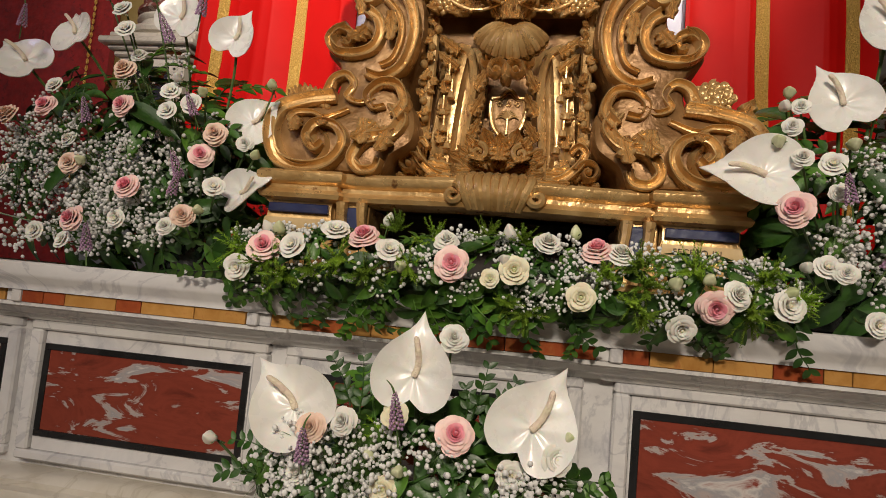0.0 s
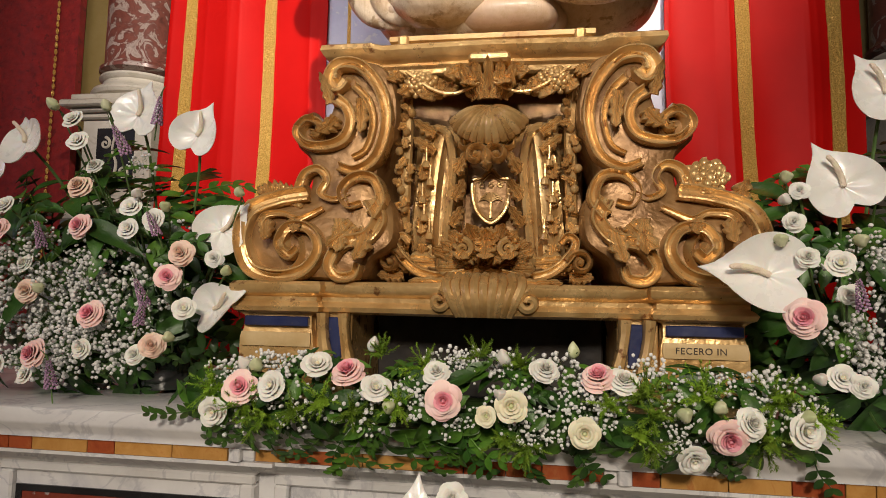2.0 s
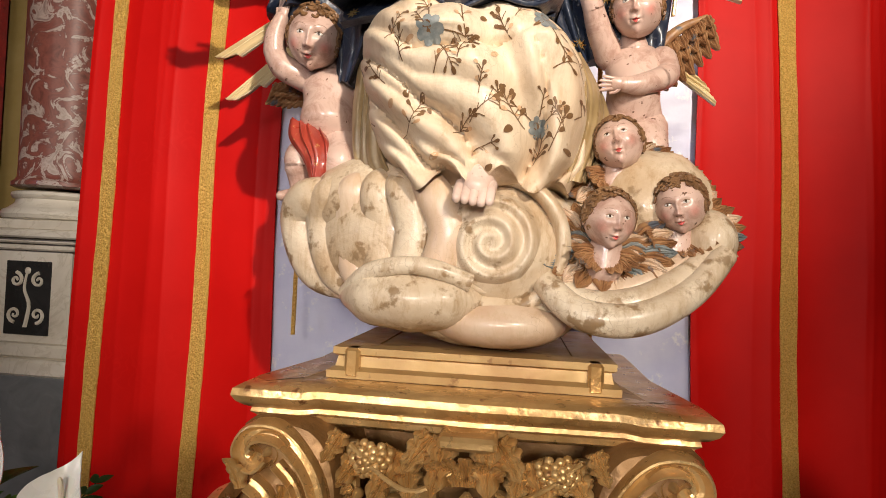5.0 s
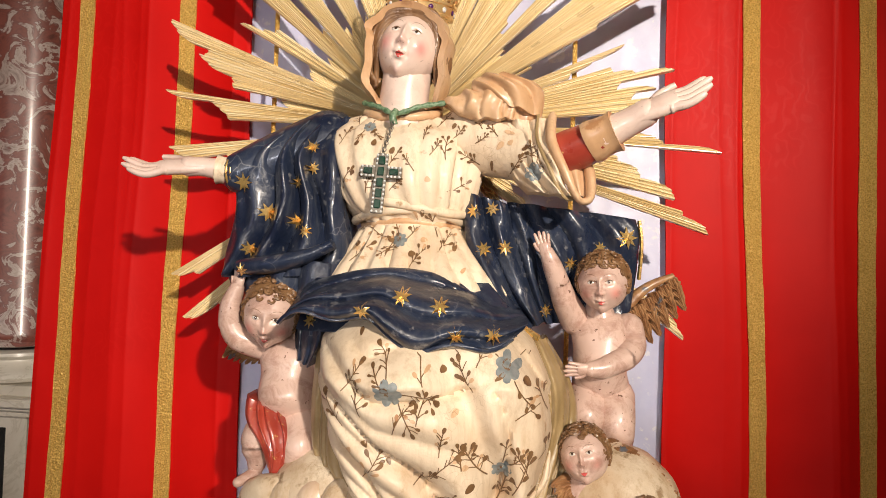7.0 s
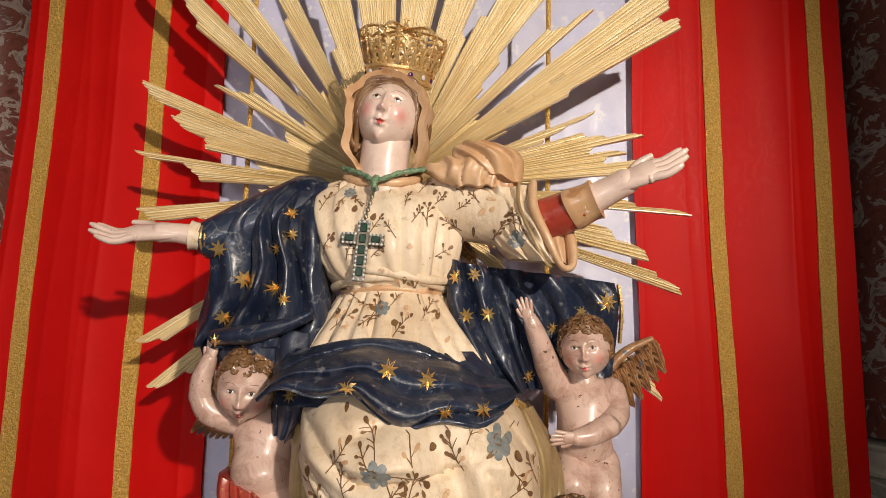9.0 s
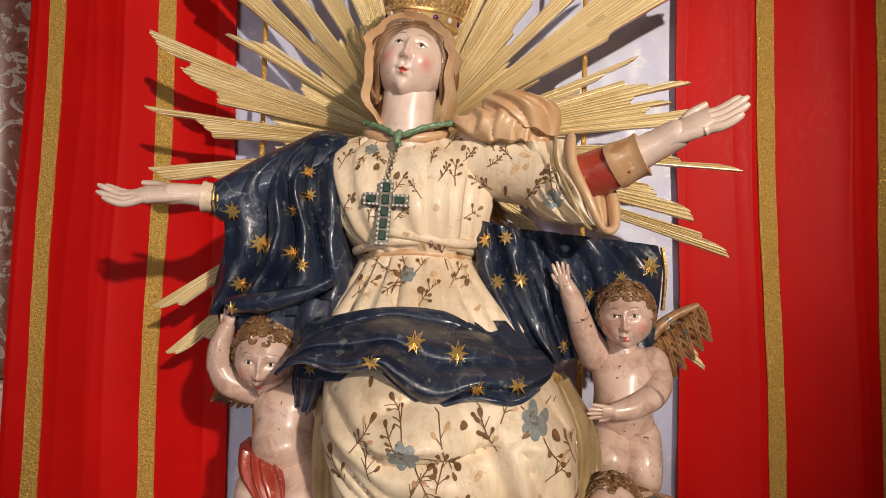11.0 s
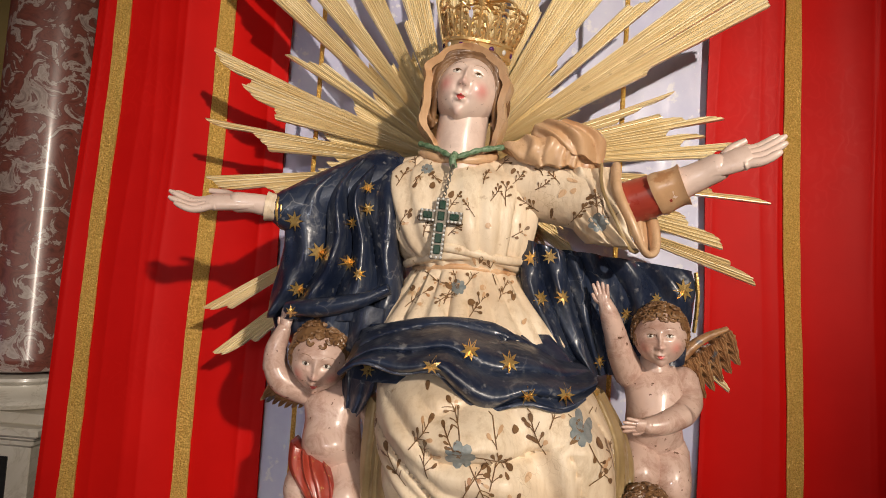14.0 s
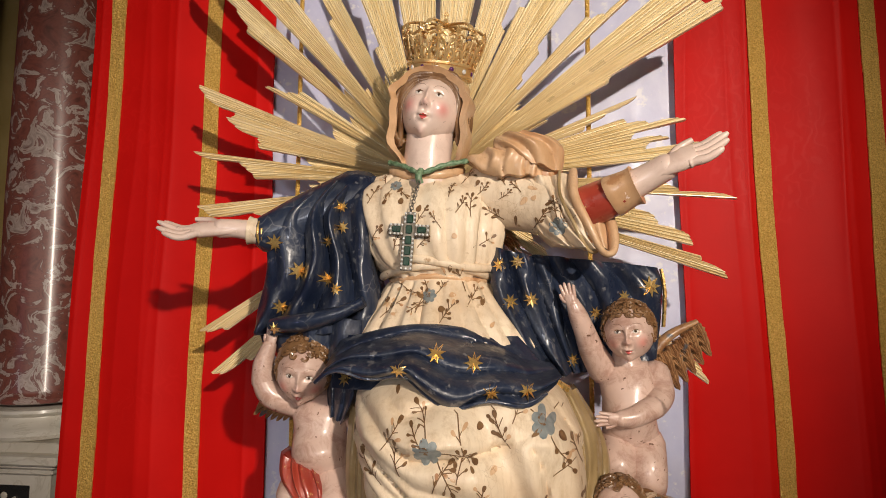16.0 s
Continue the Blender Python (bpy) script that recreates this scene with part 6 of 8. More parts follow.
for x0, x1, z0, z1, cnt, s0, s1 in ((-0.34, 0.06, 2.76, 3.06, 40, 0.04, 0.075), (-0.36, -0.12, 3.29, 3.45, 22, 0.03, 0.05), (-0.33, -0.08, 3.15, 3.23, 16, 0.04, 0.06), (-0.10, 0.06, 3.33, 3.44, 12, 0.03, 0.05)):
    cells = []
    tries = 0
    while len(cells) < cnt and tries < 900:
        tries += 1
        x, z = rr.uniform(x0, x1), rr.uniform(z0, z1)
        if on(x, z, K_ROBE) is None or any((x - a) ** 2 + (z - b) ** 2 < (s0 * 0.62) ** 2 for a, b in cells):
            continue
        cells.append((x, z))
        if rr.random() < 0.72:
            sprig(x, z, rr.uniform(s0, s1), rr.uniform(0.3, 2.6), rr)
        else:
            drop(x, z, rr.uniform(0.004, 0.008), rr.uniform(0.006, 0.011), rr.uniform(0, 6), rr.choice((K_STEM, K_STEM, K_VEIL)))
statue = S.carve("statue")
tagged(statue, "painted wooden statue of a crowned woman in starred blue mantle", "statue")


# ---- carved cloud, child figures and winged heads round the statue ----
C = Carving()
lumps = [((-0.27, 1.62, 2.65), (0.195, 0.17, 0.165)), ((-0.09, 1.60, 2.63), (0.19, 0.20, 0.155)), ((0.12, 1.62, 2.63), (0.19, 0.16, 0.13)), ((0.20, 1.58, 2.72), (0.12, 0.11, 0.12)),
         ((-0.10, 1.53, 2.52), (0.17, 0.12, 0.066)), ((-0.34, 1.58, 2.72), (0.125, 0.11, 0.09))]
for c, r in lumps:
    C.ball(c, r, 26, 36, slot=K_CLOUD, shape=lambda d: 1 + 0.02 * np.sin(9 * d[..., 0] + 4) * np.cos(7 * d[..., 2]))
# rolled crescents on one side
for k in range(6):
    t = k / 5
    top, side, bot = (-0.245 - 0.015 * k, 1.52 + 0.006 * k, 2.785 - 0.012 * k), (-0.165 - 0.315 * t, 1.425 + 0.14 * t, 2.665 + 0.015 * t), (-0.215 - 0.125 * t, 1.445 + 0.10 * t, 2.535 - 0.012 * t + 0.02 * t * t)
    p = spline([top, ((top[0] + side[0]) / 2 - 0.035 * t - 0.006, (top[1] + side[1]) / 2 - 0.03, 2.752 - 0.005 * k), side, ((side[0] + bot[0]) / 2 - 0.026 * t, (side[1] + bot[1]) / 2 - 0.008, 2.578), bot], 40)
    C.tube(p, 0.012 + 0.022 * np.sin(np.linspace(0.15, math.pi - 0.15, 40)) * (1.0 + 0.4 * t), 16, (1.05, 0.75), slot=K_CLOUD if k % 3 else K_ROSE)
# the great coil: a disc with a spiral ridge
n = 150
rows = []
for i in range(60):
    q = i / 59
    row = []
    for j in range(n):
        a = 2 * math.pi * j / n
        ridge = 0.5 + 0.5 * math.cos(2 * math.pi * (q * 3.5 - a / (2 * math.pi)))
        rad = 0.118 * q
        row.append((-0.088 + rad * math.cos(a), 1.395 + 0.09 * q ** 5 + 0.02 * q - 0.013 * ridge ** 1.0 * (1 - 0.5 * q ** 8) * min(1, q * 5), 2.645 + 0.116 * q * math.sin(a)))
    rows.append(row)
C.grid(rows, loop_v=True, slot=K_CLOUD)
C.tube([(-0.088 + 0.121 * math.cos(a), 1.455, 2.645 + 0.119 * math.sin(a)) for a in np.linspace(0, 2 * math.pi, 70)], 0.015, 12, (1, 1.9), slot=K_CLOUD)
# lower lobes
C.ball((-0.225, 1.445, 2.542), (0.132, 0.085, 0.058), 22, 34, slot=K_CLOUD, shape=lambda d: 1 + 0.03 * np.cos(11 * d[..., 0]))
C.tube(spline([(-0.345, 1.44, 2.545), (-0.29, 1.40, 2.588), (-0.20, 1.385, 2.60), (-0.12, 1.40, 2.575)], 24), 0.016, 10, slot=K_CLOUD)
C.ball((-0.075, 1.47, 2.505), (0.12, 0.085, 0.045), 18, 28, slot=K_ROSE)
# long crescent under the heads, swelling to a knob at its end
for off, r0, sl in ((0.0, 0.026, K_CLOUD), (0.026, 0.026, K_CLOUD), (0.052, 0.024, K_ROSE), (0.078, 0.02, K_CLOUD)):
    p = spline([(0.0, 1.43 + off, 2.585 + off * 0.5), (0.06, 1.40 + off, 2.535 + off * 0.6), (0.15, 1.40 + off, 2.53 + off * 0.9), (0.24, 1.43 + off, 2.575 + off), (0.305, 1.46 + off, 2.645 + off * 0.6)], 40)
    C.tube(p, r0 * (0.55 + 0.55 * np.sin(np.linspace(0.5, math.pi - 0.4, 40))), 14, slot=sl)
C.ball((0.290, 1.52, 2.665), (0.050, 0.07, 0.060), 18, 26, slot=K_CLOUD)
for k in range(26):
    t = k / 25
    b = spline([(0.31, 1.48, 2.625), (0.325, 1.50, 2.68), (0.305, 1.53, 2.76), (0.26, 1.55, 2.815), (0.20, 1.57, 2.85)], 26)[k]
    leaf(C, b + np.array((-0.03, 0.01, -0.03)), b + np.array((0.004 + 0.003 * math.sin(k * 2), -0.005, 0.008)), 0.034, 0.12, 3, slot=K_FEATHER if k % 4 else K_ROSE, n=8)
cloud = tagged(C.carve("carved_cloud"), "cream painted wooden cloud with carved coils under the statue", "cloud carving")


def feather_fan(g, c, tips, w, slot=K_FEATHER):
    for t in tips:
        leaf(g, c, t, w, 0.10, 3, slot=slot, n=9)


def wing(g, root, tip, drop_, slot=K_FEATHER, n=7):
    """A folded carved wing: two rows of overlapping feathers on a rounded arm."""
    root, tip, drop_ = (np.array(v, float) for v in (root, tip, drop_))
    g.tube(spline([root, (root + tip) / 2 - drop_ * 0.15, tip], 14), np.linspace(0.016, 0.006, 14), 8, slot=slot)
    for row, (L, y) in enumerate(((1.0, 0.0), (0.62, -0.010), (0.34, -0.018))):
        for k in range(n):
            u = (k + 0.5) / n
            b = root + (tip - root) * u + np.array((0, y, 0))
            leaf(g, b, b + drop_ * L * (1 - 0.30 * abs(u - 0.4)) + (tip - root) * 0.22 * L, np.linalg.norm(tip - root) / n * 1.5, 0.06, 2, slot=slot, n=8)


def cherub_left():
    g = Carving()
    head(g, (-0.481, 1.590, 3.056), 0.064, 8, 14, 6, K_SKIN, True, 5)
    limb(g, [(-0.463, 1.635, 3.02), (-0.457, 1.635, 2.985)], [0.024, 0.03])
    loft(g, [(-0.452, 1.635, 2.825, 0.045, 0.040), (-0.450, 1.630, 2.855, 0.060, 0.052), (-0.452, 1.615, 2.895, 0.058, 0.060), (-0.455, 1.622, 2.935, 0.054, 0.050), (-0.456, 1.630, 2.975, 0.060, 0.045), (-0.458, 1.640, 3.005, 0.040, 0.032)], K_SKIN, (), 40, 36)
    limb(g, [(-0.505, 1.63, 2.985), (-0.553, 1.605, 3.005), (-0.572, 1.60, 3.035)], [0.030, 0.027, 0.023])
    limb(g, [(-0.572, 1.60, 3.035), (-0.571, 1.597, 3.07), (-0.560, 1.597, 3.105)], [0.024, 0.021, 0.015])
    fingers(g, (-0.556, 1.595, 3.118), (0.2, 0, 1), (1, -0.3, 0), 0.036, 0.0045, K_SKIN)
    limb(g, [(-0.410, 1.64, 2.985), (-0.378, 1.63, 2.95), (-0.372, 1.62, 2.91)], [0.028, 0.025, 0.02])
    limb(g, [(-0.478, 1.63, 2.845), (-0.502, 1.60, 2.815), (-0.506, 1.59, 2.79)], [0.040, 0.033, 0.026])
    limb(g, [(-0.506, 1.59, 2.795), (-0.504, 1.60, 2.765), (-0.508, 1.60, 2.738)], [0.026, 0.022, 0.014])
    limb(g, [(-0.508, 1.59, 2.735), (-0.528, 1.565, 2.728)], [0.014, 0.010])
    limb(g, [(-0.425, 1.62, 2.845), (-0.410, 1.575, 2.805), (-0.412, 1.57, 2.77)], [0.044, 0.038, 0.028])
    limb(g, [(-0.412, 1.57, 2.775), (-0.405, 1.61, 2.75)], [0.028, 0.02])
    drapery(g, [(-0.528, 1.60, 2.895), (-0.520, 1.58, 2.85), (-0.480, 1.565, 2.80), (-0.462, 1.56, 2.752)], [(-0.448, 1.580, 2.865), (-0.425, 1.558, 2.835), (-0.424, 1.55, 2.79), (-0.436, 1.555, 2.75)], 4, 0.016, K_RED, 0.05, 0.014, 0.2, 26, 34, 4)
    wing(g, (-0.50, 1.68, 2.985), (-0.600, 1.69, 2.990), (-0.02, 0, -0.06))
    return tagged(g.carve("cherub_statue"), "small painted wooden child figure with a red loincloth, one arm raised", "cherub statue")


def cherub_right():
    g = Carving()
    head(g, (0.177, 1.650, 3.139), 0.058, -16, 4, -4, K_SKIN, True, 9)
    limb(g, [(0.175, 1.69, 3.10), (0.180, 1.69, 3.07)], [0.026, 0.032])
    loft(g, [(0.185, 1.70, 2.895, 0.050, 0.042), (0.186, 1.695, 2.925, 0.058, 0.052), (0.180, 1.680, 2.965, 0.054, 0.058), (0.182, 1.682, 3.00, 0.055, 0.052), (0.184, 1.69, 3.045, 0.062, 0.046), (0.182, 1.70, 3.078, 0.042, 0.032)], K_SKIN, (), 40, 36)
    limb(g, [(0.130, 1.69, 3.06), (0.103, 1.66, 3.105), (0.088, 1.64, 3.14)], [0.031, 0.026, 0.022])
    limb(g, [(0.088, 1.64, 3.14), (0.072, 1.625, 3.175), (0.062, 1.62, 3.198)], [0.022, 0.019, 0.014])
    fingers(g, (0.056, 1.615, 3.208), (-0.25, 0, 1), (1, -0.3, 0.2), 0.036, 0.0045, K_SKIN)
    limb(g, [(0.238, 1.69, 3.05), (0.242, 1.665, 3.015), (0.222, 1.635, 2.995)], [0.031, 0.027, 0.024])
    limb(g, [(0.222, 1.635, 2.995), (0.180, 1.615, 2.978), (0.150, 1.605, 2.975)], [0.024, 0.021, 0.015])
    fingers(g, (0.134, 1.60, 2.975), (-1, -0.1, 0.0), (0, -0.3, 1), 0.038, 0.0045, K_SKIN)
    limb(g, [(0.160, 1.69, 2.905), (0.150, 1.65, 2.87), (0.145, 1.66, 2.82)], [0.042, 0.038, 0.026])
    limb(g, [(0.212, 1.69, 2.905), (0.212, 1.655, 2.855), (0.222, 1.67, 2.81), (0.235, 1.66, 2.78)], [0.044, 0.038, 0.027, 0.016])
    wing(g, (0.215, 1.72, 3.06), (0.338, 1.73, 3.160), (0.015, 0, -0.115))
    return tagged(g.carve("cherub_statue"), "small painted wooden child figure with brown wings, one arm raised", "cherub statue")


cherub_left()
cherub_right()
for c, r, yaw, pitch, roll, seed, lab in (((0.130, 1.515, 2.836), 0.049, -14, -12, -13, 3, "painted winged child's head with open mouth on the cloud"),
                                          ((0.105, 1.425, 2.690), 0.048, 12, 4, 3, 6, "painted winged child's head with brown hair, above the cloud's rim"),
                                          ((0.232, 1.475, 2.724), 0.049, -22, 8, -12, 8, "painted winged child's head looking down at the cloud's end")):
    g = Carving()
    head(g, c, r, yaw, pitch, roll, K_SKIN, True, seed, 0.5)
    limb(g, [(c[0], c[1] + 0.02, c[2] - 0.035), (c[0] - 0.002, c[1] + 0.025, c[2] - 0.075)], [0.026, 0.034])
    for s in (-1, 1):
        for k in range(11):
            a = radians(-105 + s * (8 + k * 13))
            b = np.array((c[0] + s * 0.006, c[1] + 0.03, c[2] - 0.055))
            leaf(g, b, b + np.array((math.cos(a) * 0.128, -0.035 + 0.006 * k, math.sin(a) * 0.092 + 0.018)), 0.050, 0.14, 3, slot=(K_FEATHER, K_ROSE, K_FEATHER, K_BFLOWER)[k % 4], n=11)
        for k in range(5):
            a = radians(-100 + s * (10 + k * 16))
            b = np.array((c[0] + s * 0.004, c[1] + 0.015, c[2] - 0.055))
            leaf(g, b, b + np.array((math.cos(a) * 0.066, -0.034, math.sin(a) * 0.052 + 0.014)), 0.032, 0.2, 2, slot=K_FEATHER, n=8)
    tagged(g.carve("winged_cherub"), lab, "cherub carving", "winged heads")

# ---- crown ----
CROWN_GOLD = mat("bright_crown_gold", (0.72, 0.46, 0.18), (0.84, 0.60, 0.29), 20, 0.3, 0.6, 0.2, 120, (0.45, 0.22, 0.06), 60)
GEM_GREEN = mat("green_gem", (0.003, 0.025, 0.014), (0.005, 0.045, 0.024), 80, 0.2, coat=0.1)
GEM_VIOLET = mat("violet_gem", (0.05, 0.01, 0.08), (0.09, 0.02, 0.12), 80, 0.08, coat=1.0)
SILVER = mat("silver_setting", (0.16, 0.14, 0.11), (0.26, 0.23, 0.19), 60, 0.45, 0.5)
CRYSTAL = mat("clear_stone", (0.62, 0.62, 0.60), (0.82, 0.82, 0.80), 90, 0.12, 0.1, coat=0.5)
CC = Vector((-0.220, 1.700, 3.700))
crown = thing("crown", "pierced gilded metal crown with violet stones on the statue's head", "crown", CC)
crown.rotation_euler = (radians(12), radians(7), 0)
N = 14


def ring_point(a, r, z):
    return (r * math.cos(a), r * math.sin(a), z)


band = Geo()
band.lathe([(0.068, 0.0), (0.072, 0.0), (0.074, 0.004), (0.0715, 0.006), (0.0745, 0.022), (0.078, 0.024), (0.078, 0.029), (0.074, 0.030), (0.070, 0.030)], (0, 0, 0), 64)
band.make("crown_band", CROWN_GOLD, crown)
for k in range(N):
    a = 2 * math.pi * (k + 0.5) / N
    u = np.array((math.cos(a), math.sin(a), 0))
    t = np.array((-math.sin(a), math.cos(a), 0))
    st = Geo()
    c = u * 0.0735 + np.array((0, 0, 0.014))
    st.ball((0, 0, 0), (0.0058, 0.0030, 0.0056), 6, 8)
    so = st.make("gem", GEM_VIOLET if k % 2 else CRYSTAL, crown)
    so.matrix_basis = Matrix.Translation(c) @ Matrix.Rotation(a + math.pi / 2, 4, "Z")
    # pierced fleuron: paired scrolls, a stalk, a star
    f = Geo()

    def P(x, z, out=0.0):
        r = 0.0745 + 0.020 * ((z - 0.03) / 0.07) ** 0.8 + out
        b = a + x / r
        return (r * math.cos(b), r * math.sin(b), z)
    for s in (-1, 1):
        f.tube([P(s * (0.009 - 0.007 * math.cos(q)), 0.044 + 0.010 * math.sin(q)) for q in np.linspace(-1.4, 3.6, 16)], 0.0028, 5)
        f.tube([P(s * 0.0165, 0.030), P(s * 0.0175, 0.05), P(s * 0.013, 0.066), P(s * 0.006, 0.074)], 0.0032, 5)
        f.tube([P(s * (0.0085 - 0.0045 * math.cos(q)), 0.069 + 0.0055 * math.sin(q)) for q in np.linspace(-2.5, 2.6, 12)], 0.0026, 5)
    f.tube([P(0, 0.03), P(0, 0.058), P(0, 0.086)], 0.0034, 6)
    for q in range(8):
        b = q * math.pi / 4
        f.tube([P(0, 0.093), P(0.0095 * math.cos(b), 0.093 + 0.0105 * math.sin(b))], [0.0036, 0.0010], 5)
    f.tube([P(-0.018, 0.080), P(-0.010, 0.085), P(0, 0.082), P(0.010, 0.085), P(0.018, 0.080)], 0.0032, 5)
    f.make("fleuron", CROWN_GOLD, crown)
for k in range(6):
    a = 2 * math.pi * k / 6 + 0.26
    ar = Geo()
    ar.tube(spline([ring_point(a, 0.093, 0.088), ring_point(a, 0.092, 0.103), ring_point(a, 0.072, 0.114), ring_point(a, 0.035, 0.117), ring_point(a, 0.006, 0.116)], 24), 0.0042, 8, (1.5, 0.7), up=(0, 0, 1))
    ar.make("crown_arch", CROWN_GOLD, crown)
fin = Geo().lathe([(0.004, 0.110), (0.010, 0.115), (0.012, 0.121), (0.006, 0.126), (0.0045, 0.130), (0.001, 0.134)], (0, 0, 0), 14)
fin.tube([(0, 0, 0.130), (0, 0, 0.146)], 0.003, 6)
fin.tube([(-0.006, 0, 0.140), (0.006, 0, 0.140)], 0.003, 6)
fin.make("finial", CROWN_GOLD, crown)

# ---- pectoral cross on its chain ----
PC = Vector((-0.263, 1.542, 3.325))
cross = thing("pectoral_cross", "jewelled silver cross with square green stones on the statue's breast", "cross pendant", PC)
cross.rotation_euler = (radians(-8), radians(3), 0)
bars = Geo()
bars.box((-0.0115, -0.003, -0.066), (0.0115, 0.003, 0.052), 0.0015)
for x0, x1 in ((-0.040, -0.0117), (0.0117, 0.040)):
    bars.box((x0, -0.003, 0.004), (x1, 0.003, 0.027), 0.0015)
bars.make("cross_frame", SILVER, cross)
for x, z in ((0, 0.037), (0, 0.0155), (0, -0.006), (0, -0.027), (0, -0.048), (-0.025, 0.0155), (0.025, 0.0155)):
    hw, hh = (0.0062, 0.0085) if x == 0 else (0.0085, 0.0062)
    Geo().box((x - hw, -0.0065, z - hh), (x + hw, -0.0025, z + hh), 0.002).make("green_stone", GEM_GREEN, cross)
rim_pts = [(s * 0.0092, z) for z in np.linspace(-0.062, 0.048, 14) for s in (-1, 1) if not 0.0 < z < 0.031] + [(s * x, z) for x in (0.014, 0.021, 0.028, 0.0365) for z in (0.0065, 0.0245) for s in (-1, 1)] + [(s * 0.0375, 0.0155) for s in (-1, 1)] + [(0, 0.049), (0, -0.0625)]
stone = None
for x, z in rim_pts:
    if stone is None:
        stone = Geo().ball((0, 0, 0), (0.0025, 0.0022, 0.0025), 6, 8).make("clear_stone", CRYSTAL, cross)
        ob = stone
    else:
        ob = new("clear_stone", stone.data)
        ob.parent = cross
    ob.location = (x, -0.0035, z)
ch = Geo()
for i, z in enumerate(np.linspace(0.054, 0.118, 10)):
    ch.tube([(0.0035 * math.cos(q) * (1 if i % 2 else 0.4) + 0.010 * (z - 0.054) / 0.064, 0.0035 * math.sin(q) * (0.3 if i % 2 else 1) + 0.01 * (z - 0.054) / 0.064, z + 0.0045 * math.cos(q + 1.57)) for q in np.linspace(0, 2 * math.pi, 10)], 0.0011, 5)
ch.make("chain", SILVER, cross)


# ---- flowers ----
def leafy(name, c1, c2, **kw):
    return mat(name, c1, c2, 30, kw.pop("rough", 0.42), 0, 0.2, 160, vary=0.35, **kw)


PINK_OUT = mat("pale_pink_petal", (0.88, 0.56, 0.53), (0.92, 0.68, 0.62), 30, 0.55, 0, 0.1, 90, sss=0.1, vary=0.06)
PINK_IN = mat("rose_pink_petal", (0.86, 0.32, 0.40), (0.90, 0.43, 0.48), 30, 0.55, 0, 0.1, 90, sss=0.1, vary=0.08)
PEACH = mat("peach_petal", (0.80, 0.55, 0.42), (0.86, 0.66, 0.54), 30, 0.55, 0, 0.1, 90, sss=0.1)
WHITE_PETAL = mat("white_petal", (0.76, 0.74, 0.66), (0.84, 0.82, 0.76), 26, 0.55, 0, 0.1, 90, sss=0.1, vary=0.05)
CREAM_PETAL = mat("cream_petal", (0.74, 0.68, 0.46), (0.82, 0.77, 0.58), 26, 0.55, 0, 0.1, 90, sss=0.1)
BUD_GREEN = mat("green_white_bud", (0.52, 0.58, 0.30), (0.70, 0.72, 0.48), 40, 0.5)
SPATHE = mat("waxy_white_spathe", (0.78, 0.75, 0.70), (0.86, 0.84, 0.80), 14, 0.28, 0, 0.25, 45, sss=0.1, coat=0.2)
SPADIX = mat("cream_spadix", (0.84, 0.68, 0.56), (0.86, 0.78, 0.56), 60, 0.6, 0, 0.6, 500)
LEAF_DARK = leafy("dark_green_leaf", (0.018, 0.062, 0.008), (0.038, 0.105, 0.013))
LEAF_MID = leafy("mid_green_leaf", (0.045, 0.125, 0.012), (0.085, 0.19, 0.022))
FERN = leafy("bright_fern", (0.14, 0.27, 0.012), (0.25, 0.40, 0.03), rough=0.6)
STALK = leafy("green_stalk", (0.06, 0.11, 0.025), (0.10, 0.17, 0.05))
GYPSO = mat("baby_breath_white", (0.76, 0.76, 0.74), (0.84, 0.84, 0.82), 80, 0.7)
LILAC = mat("lilac_spike", (0.36, 0.20, 0.38), (0.55, 0.36, 0.48), 200, 0.7, 0, 0.5, 300)
GLASS_DARK = mat("dark_glass_vase", (0.006, 0.012, 0.008), (0.012, 0.02, 0.014), 20, 0.08, coat=1.0)


def petal(g, a, half, r, z0, z1, curl, slot, rng, n=7, m=7):
    """One petal of a bloom that opens to +z: from its foot near the axis up to a rounded, slightly rolled rim."""
    rows = []
    tilt, wob = rng.uniform(-0.10, 0.10), rng.uniform(0, 6.3)
    for i in range(n):
        v = i / (n - 1)
        row = []
        for j in range(m):
            u = j / (m - 1) * 2 - 1
            edge = 1 - 0.42 * abs(u) ** 2.2 * v
            b = a + u * half * math.sin(math.pi * (0.18 + 0.52 * v)) ** 0.7
            rad = r * (0.10 + 0.90 * v ** 0.85) * (1 - 0.16 * u * u * v)
            z = z0 + (z1 - z0) * math.sin(0.5 * math.pi * v * edge) + r * tilt * u * v + 0.03 * r * math.sin(3 * u + wob) * v
            if v > 0.7:
                rad += curl * ((v - 0.7) / 0.3) ** 2
                z -= 0.8 * curl * ((v - 0.7) / 0.3) ** 2
            row.append((rad * math.cos(b), rad * math.sin(b), z))
        rows.append(row)
    g.grid(rows, slot=slot)


